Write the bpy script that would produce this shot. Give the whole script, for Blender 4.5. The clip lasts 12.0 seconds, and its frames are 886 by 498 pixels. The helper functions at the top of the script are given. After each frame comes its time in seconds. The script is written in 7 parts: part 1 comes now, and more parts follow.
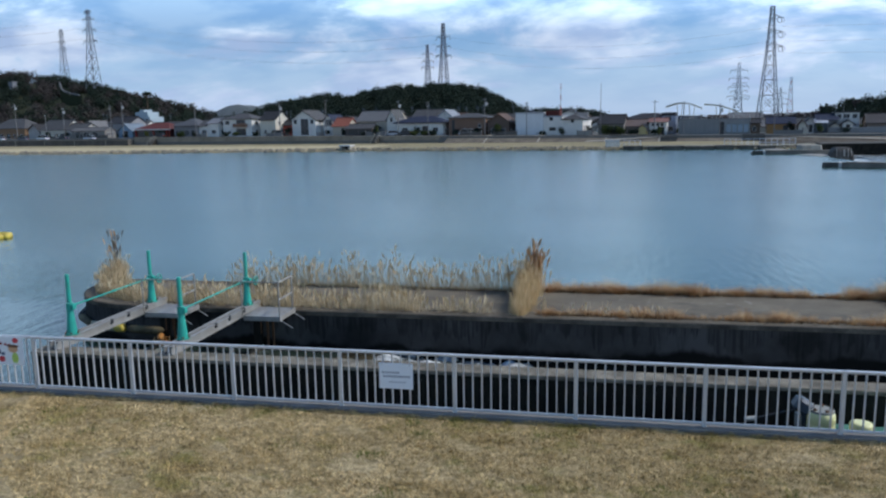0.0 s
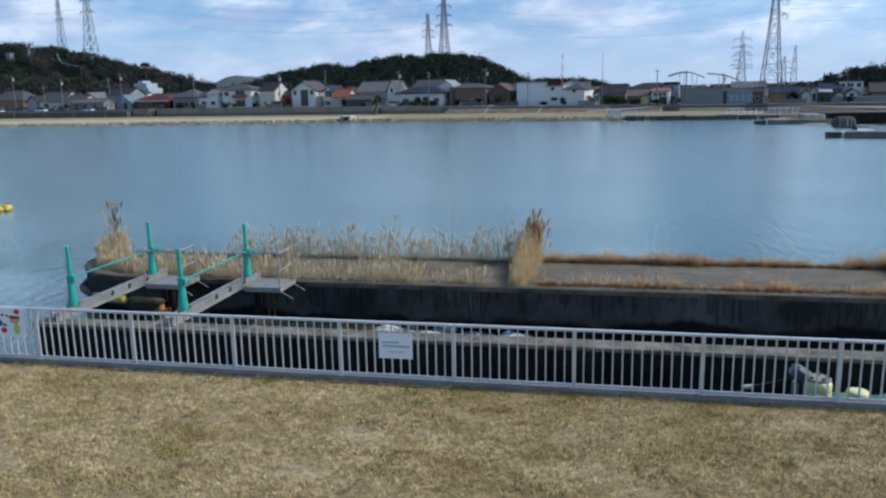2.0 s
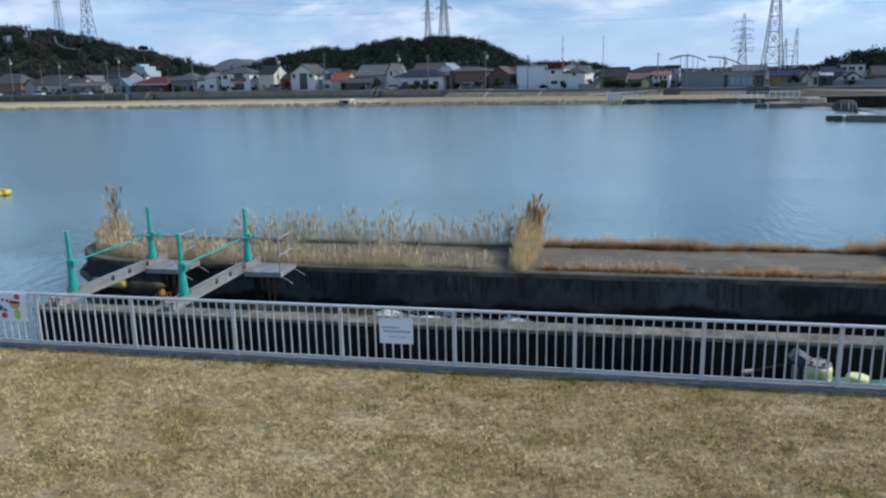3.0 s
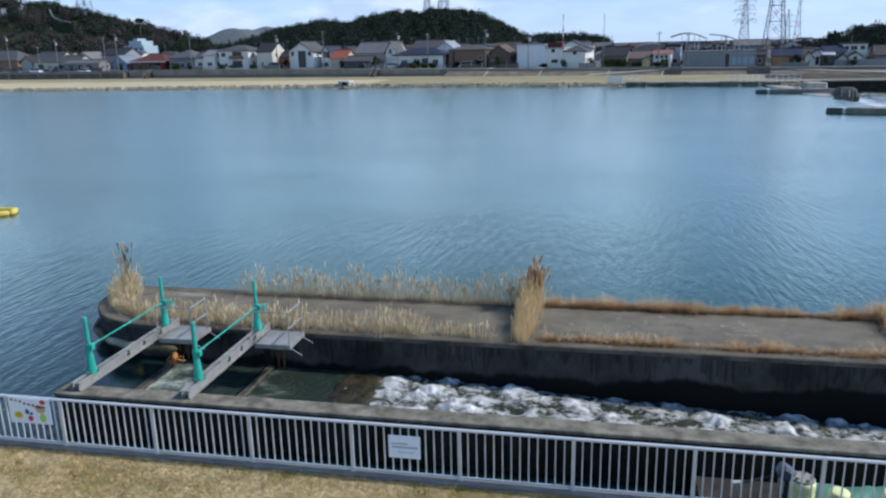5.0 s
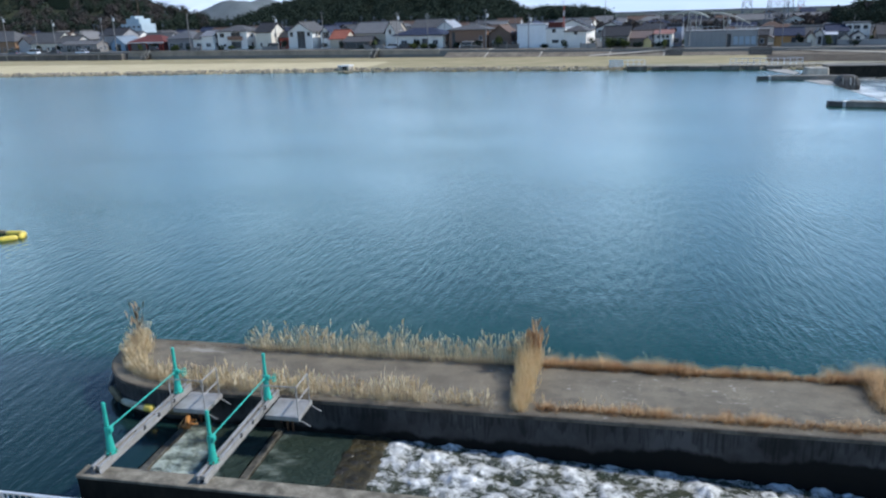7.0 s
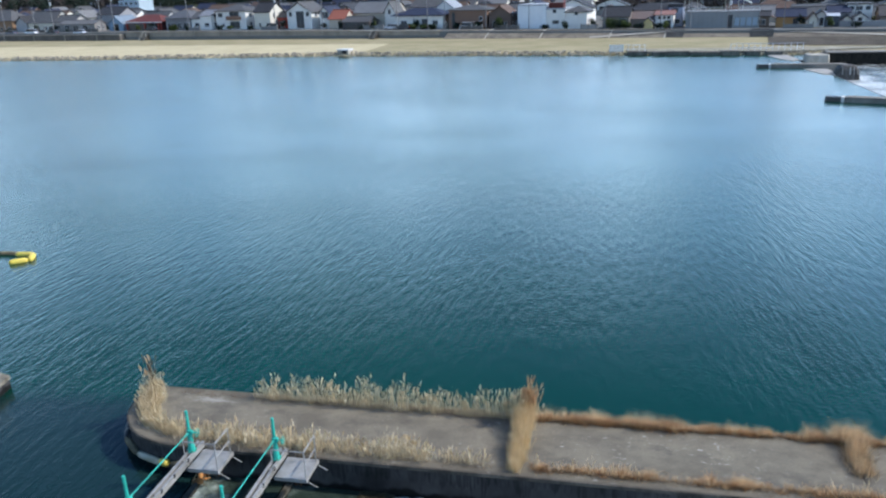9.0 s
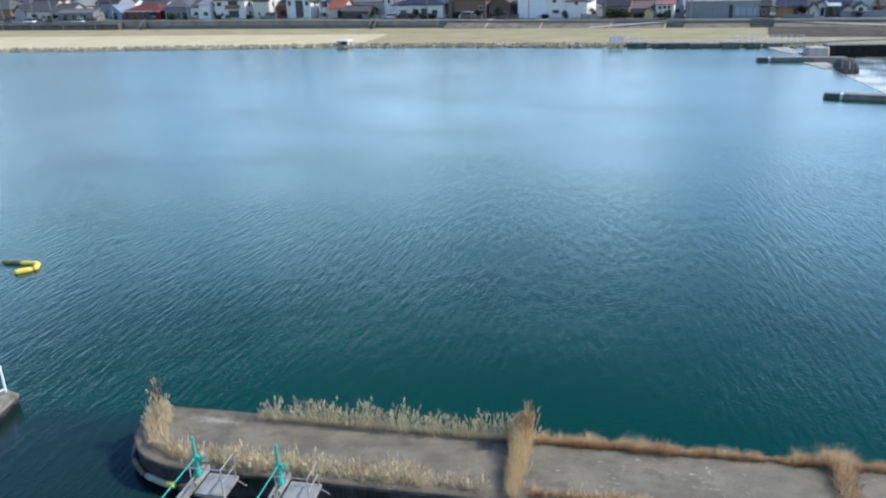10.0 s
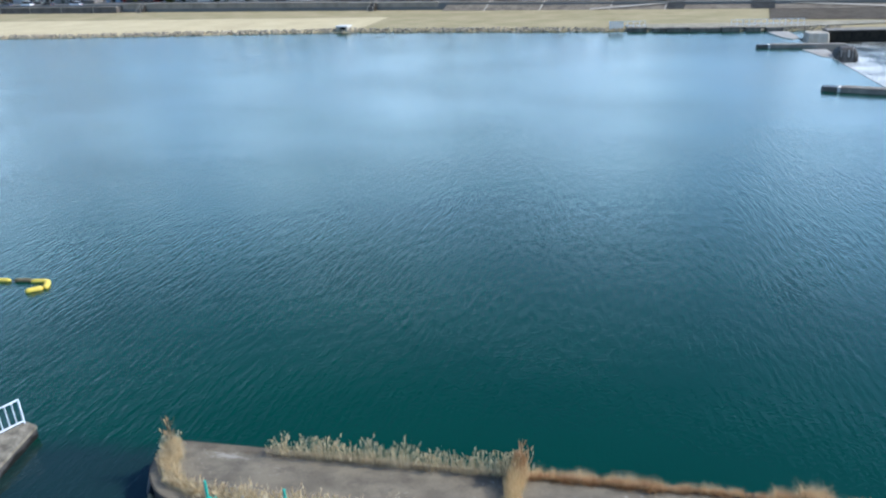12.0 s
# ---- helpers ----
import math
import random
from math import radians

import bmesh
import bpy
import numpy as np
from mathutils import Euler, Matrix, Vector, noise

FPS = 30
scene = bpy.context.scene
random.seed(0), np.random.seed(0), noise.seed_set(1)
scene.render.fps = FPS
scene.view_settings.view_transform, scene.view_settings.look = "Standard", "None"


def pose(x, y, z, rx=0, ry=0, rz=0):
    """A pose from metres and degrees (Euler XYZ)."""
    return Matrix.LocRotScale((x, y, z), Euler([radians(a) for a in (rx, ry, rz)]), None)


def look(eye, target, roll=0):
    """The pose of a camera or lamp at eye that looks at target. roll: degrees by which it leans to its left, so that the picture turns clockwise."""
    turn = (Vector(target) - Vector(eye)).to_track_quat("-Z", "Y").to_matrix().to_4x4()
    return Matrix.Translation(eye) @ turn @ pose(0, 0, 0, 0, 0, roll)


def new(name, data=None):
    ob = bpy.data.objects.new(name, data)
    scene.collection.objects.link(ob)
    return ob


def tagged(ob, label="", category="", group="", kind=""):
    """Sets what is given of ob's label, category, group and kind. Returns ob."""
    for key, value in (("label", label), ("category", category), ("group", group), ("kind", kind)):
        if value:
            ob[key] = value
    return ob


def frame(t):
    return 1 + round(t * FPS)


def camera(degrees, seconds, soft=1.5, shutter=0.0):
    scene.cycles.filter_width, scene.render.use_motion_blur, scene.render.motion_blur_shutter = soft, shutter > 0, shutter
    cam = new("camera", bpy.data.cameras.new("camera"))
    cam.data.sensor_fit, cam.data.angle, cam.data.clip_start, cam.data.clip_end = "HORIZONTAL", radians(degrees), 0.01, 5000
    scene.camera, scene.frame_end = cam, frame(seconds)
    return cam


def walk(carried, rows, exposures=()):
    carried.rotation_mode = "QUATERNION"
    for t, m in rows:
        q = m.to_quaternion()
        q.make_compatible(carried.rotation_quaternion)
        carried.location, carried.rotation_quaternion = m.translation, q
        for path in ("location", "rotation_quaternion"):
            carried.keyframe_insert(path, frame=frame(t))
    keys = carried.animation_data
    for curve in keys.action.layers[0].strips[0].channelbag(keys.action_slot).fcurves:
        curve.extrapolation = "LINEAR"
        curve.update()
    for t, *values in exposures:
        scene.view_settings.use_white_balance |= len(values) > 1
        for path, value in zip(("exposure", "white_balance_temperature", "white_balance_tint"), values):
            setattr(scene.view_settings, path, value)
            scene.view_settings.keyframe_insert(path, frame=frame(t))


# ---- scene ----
cam = camera(60.5, 12.0, soft=2.3)
PATH = [
    (0, (2.243, -11.974, 4.884), (1.855, -10.039, 4.559), -1.0),
    (0.5, (2.226, -11.992, 4.889), (1.838, -10.06, 4.549), -1.0),
    (1, (2.231, -12.015, 4.882), (1.842, -10.087, 4.522), -1.1),
    (1.5, (2.244, -12.02, 4.863), (1.855, -10.095, 4.485), -1.0),
    (2, (2.284, -11.971, 4.866), (1.894, -10.05, 4.467), -1.2),
    (2.5, (2.264, -11.948, 4.849), (1.876, -10.031, 4.431), -1.1),
    (3, (2.26, -11.943, 4.878), (1.872, -10.031, 4.438), -1.2),
    (3.2, (2.253, -11.941, 4.957), (1.865, -10.031, 4.509), -1.2),
    (5, (2.21, -11.934, 7.642), (1.825, -10.04, 7.126), -1.3),
    (5.5, (2.229, -11.921, 8.433), (1.844, -10.033, 7.898), -1.3),
    (6, (2.28, -11.905, 9.145), (1.893, -10.022, 8.594), -1.5),
    (6.5, (2.267, -11.896, 9.861), (1.882, -10.018, 9.291), -1.5),
    (7, (2.26, -11.857, 10.542), (1.874, -9.984, 9.955), -1.7),
    (7.5, (2.278, -11.821, 11.233), (1.889, -9.954, 10.63), -2.0),
    (9.5, (2.457, -11.955, 14.367), (2.073, -10.112, 13.691), -1.9),
    (10.5, (2.597, -11.962, 15.796), (2.213, -10.132, 15.085), -2.1),
    (11, (2.739, -11.996, 16.505), (2.352, -10.173, 15.779), -2.4),
    (12, (2.791, -12.048, 17.905), (2.405, -10.238, 17.147), -2.5),
]
walk(cam, [(t, look(eye, target, roll)) for t, eye, target, roll in PATH],
     exposures=[(0, -0.15, 6000, 10), (1, -0.09, 6000, 10), (2, -0.03, 6000, 10), (3.2, 0.05, 6000, 10), (5, 0.25, 6000, 10), (6.5, 0.41, 6000, 10), (7.5, 0.52, 6000, 10), (9.5, 0.69, 6000, 10), (12, 0.76, 6000, 10)])


# ---------------------------------------------------------------- light
SUN_AZ, SUN_EL = 80.0, 42.0      # degrees: from +y towards +x, and above the horizon
sun_dir = Vector((math.sin(radians(SUN_AZ)) * math.cos(radians(SUN_EL)),
                  math.cos(radians(SUN_AZ)) * math.cos(radians(SUN_EL)), math.sin(radians(SUN_EL))))
sun = new("sun", bpy.data.lights.new("sun", "SUN"))
sun.data.energy, sun.data.angle, sun.data.color = 3.7, radians(4.5), (1.0, 0.95, 0.88)
sun.matrix_world = look(sun_dir * 50, (0, 0, 0))


def build_world():
    w = bpy.data.worlds.new("sky")
    scene.world = w
    w.use_nodes = True
    nt = w.node_tree
    nt.nodes.clear()
    n = nt.nodes.new
    out, bg, sky = n("ShaderNodeOutputWorld"), n("ShaderNodeBackground"), n("ShaderNodeTexSky")
    sky.sky_type, sky.sun_disc = "NISHITA", False
    sky.sun_elevation, sky.sun_rotation = radians(SUN_EL), radians(SUN_AZ)
    sky.air_density, sky.dust_density, sky.ozone_density = 1.0, 0.15, 2.5
    co, sep = n("ShaderNodeTexCoord"), n("ShaderNodeSeparateXYZ")
    nt.links.new(co.outputs["Generated"], sep.inputs[0])
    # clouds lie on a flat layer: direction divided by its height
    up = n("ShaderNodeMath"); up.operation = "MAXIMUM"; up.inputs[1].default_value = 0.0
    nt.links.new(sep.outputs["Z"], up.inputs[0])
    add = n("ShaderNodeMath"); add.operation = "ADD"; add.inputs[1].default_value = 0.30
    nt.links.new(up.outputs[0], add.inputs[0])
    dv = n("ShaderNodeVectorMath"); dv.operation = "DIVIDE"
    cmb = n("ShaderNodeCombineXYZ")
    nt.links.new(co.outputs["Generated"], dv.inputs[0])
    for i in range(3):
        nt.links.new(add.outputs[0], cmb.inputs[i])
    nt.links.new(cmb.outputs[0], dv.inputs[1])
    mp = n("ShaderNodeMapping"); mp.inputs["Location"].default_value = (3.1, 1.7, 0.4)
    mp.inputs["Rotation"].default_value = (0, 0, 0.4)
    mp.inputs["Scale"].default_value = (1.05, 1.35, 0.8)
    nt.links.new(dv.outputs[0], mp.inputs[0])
    big, det = n("ShaderNodeTexNoise"), n("ShaderNodeTexNoise")
    big.inputs["Scale"].default_value, big.inputs["Detail"].default_value, big.inputs["Roughness"].default_value = 1.5, 9, 0.62
    big.inputs["Distortion"].default_value = 0.3
    det.inputs["Scale"].default_value, det.inputs["Detail"].default_value = 4.5, 9
    nt.links.new(mp.outputs[0], big.inputs["Vector"])
    nt.links.new(mp.outputs[0], det.inputs["Vector"])
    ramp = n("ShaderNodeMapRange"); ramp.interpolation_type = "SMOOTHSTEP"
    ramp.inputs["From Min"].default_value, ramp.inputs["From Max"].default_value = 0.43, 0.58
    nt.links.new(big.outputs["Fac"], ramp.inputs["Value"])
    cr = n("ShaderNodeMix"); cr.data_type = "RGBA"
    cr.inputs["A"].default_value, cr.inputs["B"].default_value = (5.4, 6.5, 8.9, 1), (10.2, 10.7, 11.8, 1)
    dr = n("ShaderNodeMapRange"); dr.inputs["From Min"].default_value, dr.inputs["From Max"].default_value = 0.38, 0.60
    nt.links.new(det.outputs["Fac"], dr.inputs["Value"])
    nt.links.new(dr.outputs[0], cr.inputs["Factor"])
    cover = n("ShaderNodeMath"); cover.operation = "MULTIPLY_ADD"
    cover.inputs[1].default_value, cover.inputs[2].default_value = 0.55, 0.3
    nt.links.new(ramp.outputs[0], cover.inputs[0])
    # clouds are faded out overhead to dim the fill light and steep river reflections
    thin = n("ShaderNodeMapRange"); thin.interpolation_type = "SMOOTHSTEP"
    for key, v in (("From Min", 0.15), ("From Max", 0.50), ("To Min", 1.0), ("To Max", 0.0)):
        thin.inputs[key].default_value = v
    nt.links.new(sep.outputs["Z"], thin.inputs["Value"])
    cov = n("ShaderNodeMath"); cov.operation = "MULTIPLY"
    nt.links.new(cover.outputs[0], cov.inputs[0])
    nt.links.new(thin.outputs[0], cov.inputs[1])
    blue = n("ShaderNodeMix"); blue.data_type, blue.blend_type = "RGBA", "MULTIPLY"
    blue.inputs["Factor"].default_value, blue.inputs["B"].default_value = 1.0, (0.60, 0.98, 1.34, 1)
    nt.links.new(sky.outputs[0], blue.inputs["A"])
    # band of extra brightness put into clouds mostly out of view, lighting the river
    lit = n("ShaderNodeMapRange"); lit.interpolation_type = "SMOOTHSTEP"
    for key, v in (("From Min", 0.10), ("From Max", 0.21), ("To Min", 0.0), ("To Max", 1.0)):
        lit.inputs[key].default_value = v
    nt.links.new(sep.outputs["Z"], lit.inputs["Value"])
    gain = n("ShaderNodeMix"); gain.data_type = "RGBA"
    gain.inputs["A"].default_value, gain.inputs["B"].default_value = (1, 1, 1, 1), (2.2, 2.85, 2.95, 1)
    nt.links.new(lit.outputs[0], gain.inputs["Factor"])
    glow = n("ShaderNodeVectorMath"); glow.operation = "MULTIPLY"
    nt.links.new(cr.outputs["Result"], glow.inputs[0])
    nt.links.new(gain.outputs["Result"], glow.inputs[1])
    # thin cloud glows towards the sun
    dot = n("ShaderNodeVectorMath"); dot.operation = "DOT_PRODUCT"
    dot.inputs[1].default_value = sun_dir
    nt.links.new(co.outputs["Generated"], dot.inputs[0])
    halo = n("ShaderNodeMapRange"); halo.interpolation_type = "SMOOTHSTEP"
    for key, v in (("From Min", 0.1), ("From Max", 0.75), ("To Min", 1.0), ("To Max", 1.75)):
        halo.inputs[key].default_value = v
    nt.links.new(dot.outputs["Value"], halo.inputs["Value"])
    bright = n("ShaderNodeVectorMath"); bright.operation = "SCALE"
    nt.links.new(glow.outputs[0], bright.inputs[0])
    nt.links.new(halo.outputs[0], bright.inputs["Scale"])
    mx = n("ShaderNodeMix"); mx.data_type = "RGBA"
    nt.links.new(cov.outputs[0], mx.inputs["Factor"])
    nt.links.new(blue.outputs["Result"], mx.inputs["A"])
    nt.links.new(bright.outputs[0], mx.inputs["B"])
    # pale haze low over the horizon
    hz = n("ShaderNodeMapRange"); hz.interpolation_type = "SMOOTHSTEP"
    for key, v in (("From Min", 0.0), ("From Max", 0.13), ("To Min", 0.75), ("To Max", 0.0)):
        hz.inputs[key].default_value = v
    nt.links.new(sep.outputs["Z"], hz.inputs["Value"])
    hm = n("ShaderNodeMix"); hm.data_type = "RGBA"
    hm.inputs["B"].default_value = (6.2, 7.5, 10.1, 1)
    nt.links.new(hz.outputs[0], hm.inputs["Factor"])
    nt.links.new(mx.outputs["Result"], hm.inputs["A"])
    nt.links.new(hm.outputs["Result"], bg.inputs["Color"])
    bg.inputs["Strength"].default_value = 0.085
    nt.links.new(bg.outputs[0], out.inputs[0])


build_world()


# ---------------------------------------------------------------- materials
def node_mat(name):
    m = bpy.data.materials.new(name)
    m.use_nodes = True
    nt = m.node_tree
    return m, nt, nt.nodes["Principled BSDF"]


def noise_fac(nt, scale, detail=4, rough=0.55, stretch=(1, 1, 1), lo=0.35, hi=0.65, coords="Object"):
    co, mp, nz, rg = (nt.nodes.new(k) for k in ("ShaderNodeTexCoord", "ShaderNodeMapping", "ShaderNodeTexNoise", "ShaderNodeMapRange"))
    mp.inputs["Scale"].default_value = stretch
    nz.inputs["Scale"].default_value, nz.inputs["Detail"].default_value, nz.inputs["Roughness"].default_value = scale, detail, rough
    rg.inputs["From Min"].default_value, rg.inputs["From Max"].default_value = lo, hi
    nt.links.new(co.outputs[coords], mp.inputs[0])
    nt.links.new(mp.outputs[0], nz.inputs["Vector"])
    nt.links.new(nz.outputs["Fac"], rg.inputs["Value"])
    return rg.outputs[0]


def mix_col(nt, fac, a, b):
    mx = nt.nodes.new("ShaderNodeMix")
    mx.data_type = "RGBA"
    if isinstance(fac, float):
        mx.inputs["Factor"].default_value = fac
    else:
        nt.links.new(fac, mx.inputs["Factor"])
    for key, v in (("A", a), ("B", b)):
        if isinstance(v, tuple):
            mx.inputs[key].default_value = (*v[:3], 1)
        else:
            nt.links.new(v, mx.inputs[key])
    return mx.outputs["Result"]


def math_node(nt, op, a, b=0.0, c=0.0):
    nd = nt.nodes.new("ShaderNodeMath")
    nd.operation = op
    for i, v in enumerate((a, b, c)):
        if isinstance(v, (int, float)):
            nd.inputs[i].default_value = v
        else:
            nt.links.new(v, nd.inputs[i])
    return nd.outputs[0]


def bump(nt, bsdf, height, strength=0.3, dist=0.02):
    b = nt.nodes.new("ShaderNodeBump")
    b.inputs["Strength"].default_value, b.inputs["Distance"].default_value = strength, dist
    nt.links.new(height, b.inputs["Height"])
    nt.links.new(b.outputs[0], bsdf.inputs["Normal"])


_mats = {}


def surface(name, base, dark=None, rough=0.8, metal=0.0, scale=1.2, fine=25.0, amount=0.5, relief=0.25, dist=0.01, stretch=(1, 1, 1), per_object=0.0):
    """A weathered surface: base colour with broad stains, fine grain and relief."""
    if name in _mats:
        return _mats[name]
    m, nt, b = node_mat(name)
    dark = dark or tuple(c * 0.6 for c in base)
    broad = noise_fac(nt, scale, 5, 0.6, stretch)
    grain = noise_fac(nt, fine, 4, 0.6, stretch, 0.3, 0.7)
    col = mix_col(nt, math_node(nt, "MULTIPLY", broad, amount), base, dark)
    col = mix_col(nt, math_node(nt, "MULTIPLY", grain, amount * 0.5), col, tuple(c * 0.7 for c in dark))
    if per_object:
        info = nt.nodes.new("ShaderNodeObjectInfo")
        hsv = nt.nodes.new("ShaderNodeHueSaturation")
        v = math_node(nt, "MULTIPLY_ADD", info.outputs["Random"], per_object, 1 - per_object / 2)
        nt.links.new(v, hsv.inputs["Value"])
        nt.links.new(col, hsv.inputs["Color"])
        col = hsv.outputs[0]
    nt.links.new(col, b.inputs["Base Color"])
    b.inputs["Roughness"].default_value, b.inputs["Metallic"].default_value = rough, metal
    if rough >= 0.7:
        b.inputs["Specular IOR Level"].default_value = 0.2
    if relief:
        bump(nt, b, grain, relief, dist)
    _mats[name] = m
    return m


def island_mat(name, colours, rough=0.85, translucent=0.0):
    """Leaves, stalks or stones: every loose piece takes its own colour from the range."""
    m, nt, b = node_mat(name)
    geo, ramp = nt.nodes.new("ShaderNodeNewGeometry"), nt.nodes.new("ShaderNodeValToRGB")
    ramp.color_ramp.elements.remove(ramp.color_ramp.elements[1])
    for i, c in enumerate(colours):
        e = ramp.color_ramp.elements[0] if i == 0 else ramp.color_ramp.elements.new(i / (len(colours) - 1))
        e.color = (*c, 1)
    nt.links.new(geo.outputs["Random Per Island"], ramp.inputs[0])
    nt.links.new(ramp.outputs[0], b.inputs["Base Color"])
    b.inputs["Roughness"].default_value = rough
    b.inputs["Specular IOR Level"].default_value = 0.05
    if translucent:
        tr, mx = nt.nodes.new("ShaderNodeBsdfTranslucent"), nt.nodes.new("ShaderNodeMixShader")
        nt.links.new(ramp.outputs[0], tr.inputs[0])
        mx.inputs[0].default_value = translucent
        nt.links.new(b.outputs[0], mx.inputs[1])
        nt.links.new(tr.outputs[0], mx.inputs[2])
        nt.links.new(mx.outputs[0], nt.nodes["Material Output"].inputs[0])
    return m


def river_mat():
    m, nt, b = node_mat("river_water")
    broad = noise_fac(nt, 0.03, 3, 0.5, (1, 1.5, 1))
    col = mix_col(nt, broad, (0.0003, 0.0335, 0.0192), (0.0003, 0.0275, 0.0174))
    # slack water upstream of the pier head, along the near bank, is darker
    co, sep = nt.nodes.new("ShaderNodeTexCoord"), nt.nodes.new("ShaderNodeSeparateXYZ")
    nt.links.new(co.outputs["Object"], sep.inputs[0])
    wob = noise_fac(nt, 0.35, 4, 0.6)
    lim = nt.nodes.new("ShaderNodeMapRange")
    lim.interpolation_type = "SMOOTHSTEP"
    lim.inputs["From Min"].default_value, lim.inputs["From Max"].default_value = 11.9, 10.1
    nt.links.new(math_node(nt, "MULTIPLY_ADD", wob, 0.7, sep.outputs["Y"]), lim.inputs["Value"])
    # the strip under the quay gets its shade painted into the water colour
    slack_shade = math_node(nt, "MULTIPLY", lim.outputs[0], math_node(nt, "MAXIMUM", math_node(nt, "LESS_THAN", sep.outputs["X"], -9.0), math_node(nt, "LESS_THAN", sep.outputs["Y"], 3.0)))
    col = mix_col(nt, slack_shade, col, (0.0075, 0.0225, 0.0205))
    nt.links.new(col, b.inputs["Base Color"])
    b.inputs["Roughness"].default_value, b.inputs["IOR"].default_value = 0.16, 1.33
    # wind ripples: short crests that run across the river, a finer chop, and slow gusts that calm them
    rip = noise_fac(nt, 1.0, 2, 0.5, (3.4, 0.75, 1), 0.3, 0.7)
    chop = noise_fac(nt, 1.0, 2, 0.5, (6.5, 6.0, 1), 0.3, 0.7)
    gust = noise_fac(nt, 0.045, 3, 0.5, (1, 1.6, 1), 0.35, 0.65)
    h = math_node(nt, "MULTIPLY_ADD", chop, 0.45, rip)
    h = math_node(nt, "MULTIPLY", h, math_node(nt, "MULTIPLY_ADD", gust, 0.55, 0.6))
    h = math_node(nt, "MULTIPLY", h, math_node(nt, "MULTIPLY_ADD", slack_shade, -0.55, 1.0))
    # calm lee on the river side of the pier
    dx = math_node(nt, "MULTIPLY", math_node(nt, "SUBTRACT", sep.outputs["X"], 3.0), 0.8)
    dy = math_node(nt, "SUBTRACT", sep.outputs["Y"], 11.0)
    dist = math_node(nt, "SQRT", math_node(nt, "ADD", math_node(nt, "MULTIPLY", dx, dx), math_node(nt, "MULTIPLY", dy, dy)))
    lee = nt.nodes.new("ShaderNodeMapRange")
    lee.interpolation_type = "SMOOTHSTEP"
    for key, v in (("From Min", 3.0), ("From Max", 12.5), ("To Min", 0.45), ("To Max", 1.0)):
        lee.inputs[key].default_value = v
    nt.links.new(math_node(nt, "MULTIPLY_ADD", gust, 6.0, math_node(nt, "SUBTRACT", dist, 3.0)), lee.inputs["Value"])
    h = math_node(nt, "MULTIPLY", h, lee.outputs[0])
    bump(nt, b, h, 0.9, 0.019)
    for nd in nt.nodes:
        if nd.type == "MAPPING":
            nd.inputs["Rotation"].default_value = (0, 0, radians(-6))
    return m


def turf_colour(nt):
    """Winter turf: straw, trodden brown and green patches of several sizes."""
    straw = noise_fac(nt, 0.5, 9, 0.78, (0.7, 1.3, 1), 0.38, 0.60)
    mid = noise_fac(nt, 2.4, 8, 0.85, (0.9, 1.1, 1), 0.48, 0.60)
    small = noise_fac(nt, 11.0, 5, 0.8, (0.9, 1.1, 1), 0.46, 0.58)
    green = noise_fac(nt, 0.9, 8, 0.8, (0.8, 1.2, 1), 0.53, 0.62)
    col = mix_col(nt, straw, (0.76, 0.585, 0.315), (0.47, 0.335, 0.14))
    col = mix_col(nt, math_node(nt, "MULTIPLY", mid, 0.5), col, (0.25, 0.175, 0.066))
    col = mix_col(nt, math_node(nt, "MULTIPLY", small, 0.65), col, (0.16, 0.118, 0.045))
    return mix_col(nt, math_node(nt, "MULTIPLY", green, 0.6), col, (0.25, 0.23, 0.048))


def lawn_mat():
    m, nt, b = node_mat("dry_turf")
    fine = noise_fac(nt, 24, 5, 0.7, (1, 1, 1), 0.3, 0.7)
    col = mix_col(nt, math_node(nt, "MULTIPLY", fine, 0.5), turf_colour(nt), (0.14, 0.098, 0.036))
    nt.links.new(col, b.inputs["Base Color"])
    b.inputs["Roughness"].default_value = 0.95
    bump(nt, b, fine, 0.8, 0.03)
    return m


def turf_blade_mat():
    m, nt, b = node_mat("turf_blades")
    geo = nt.nodes.new("ShaderNodeNewGeometry")
    hsv = nt.nodes.new("ShaderNodeHueSaturation")
    nt.links.new(math_node(nt, "MULTIPLY_ADD", geo.outputs["Random Per Island"], 1.1, 0.52), hsv.inputs["Value"])
    nt.links.new(turf_colour(nt), hsv.inputs["Color"])
    nt.links.new(hsv.outputs[0], b.inputs["Base Color"])
    b.inputs["Roughness"].default_value = 0.9
    b.inputs["Specular IOR Level"].default_value = 0.2
    return m


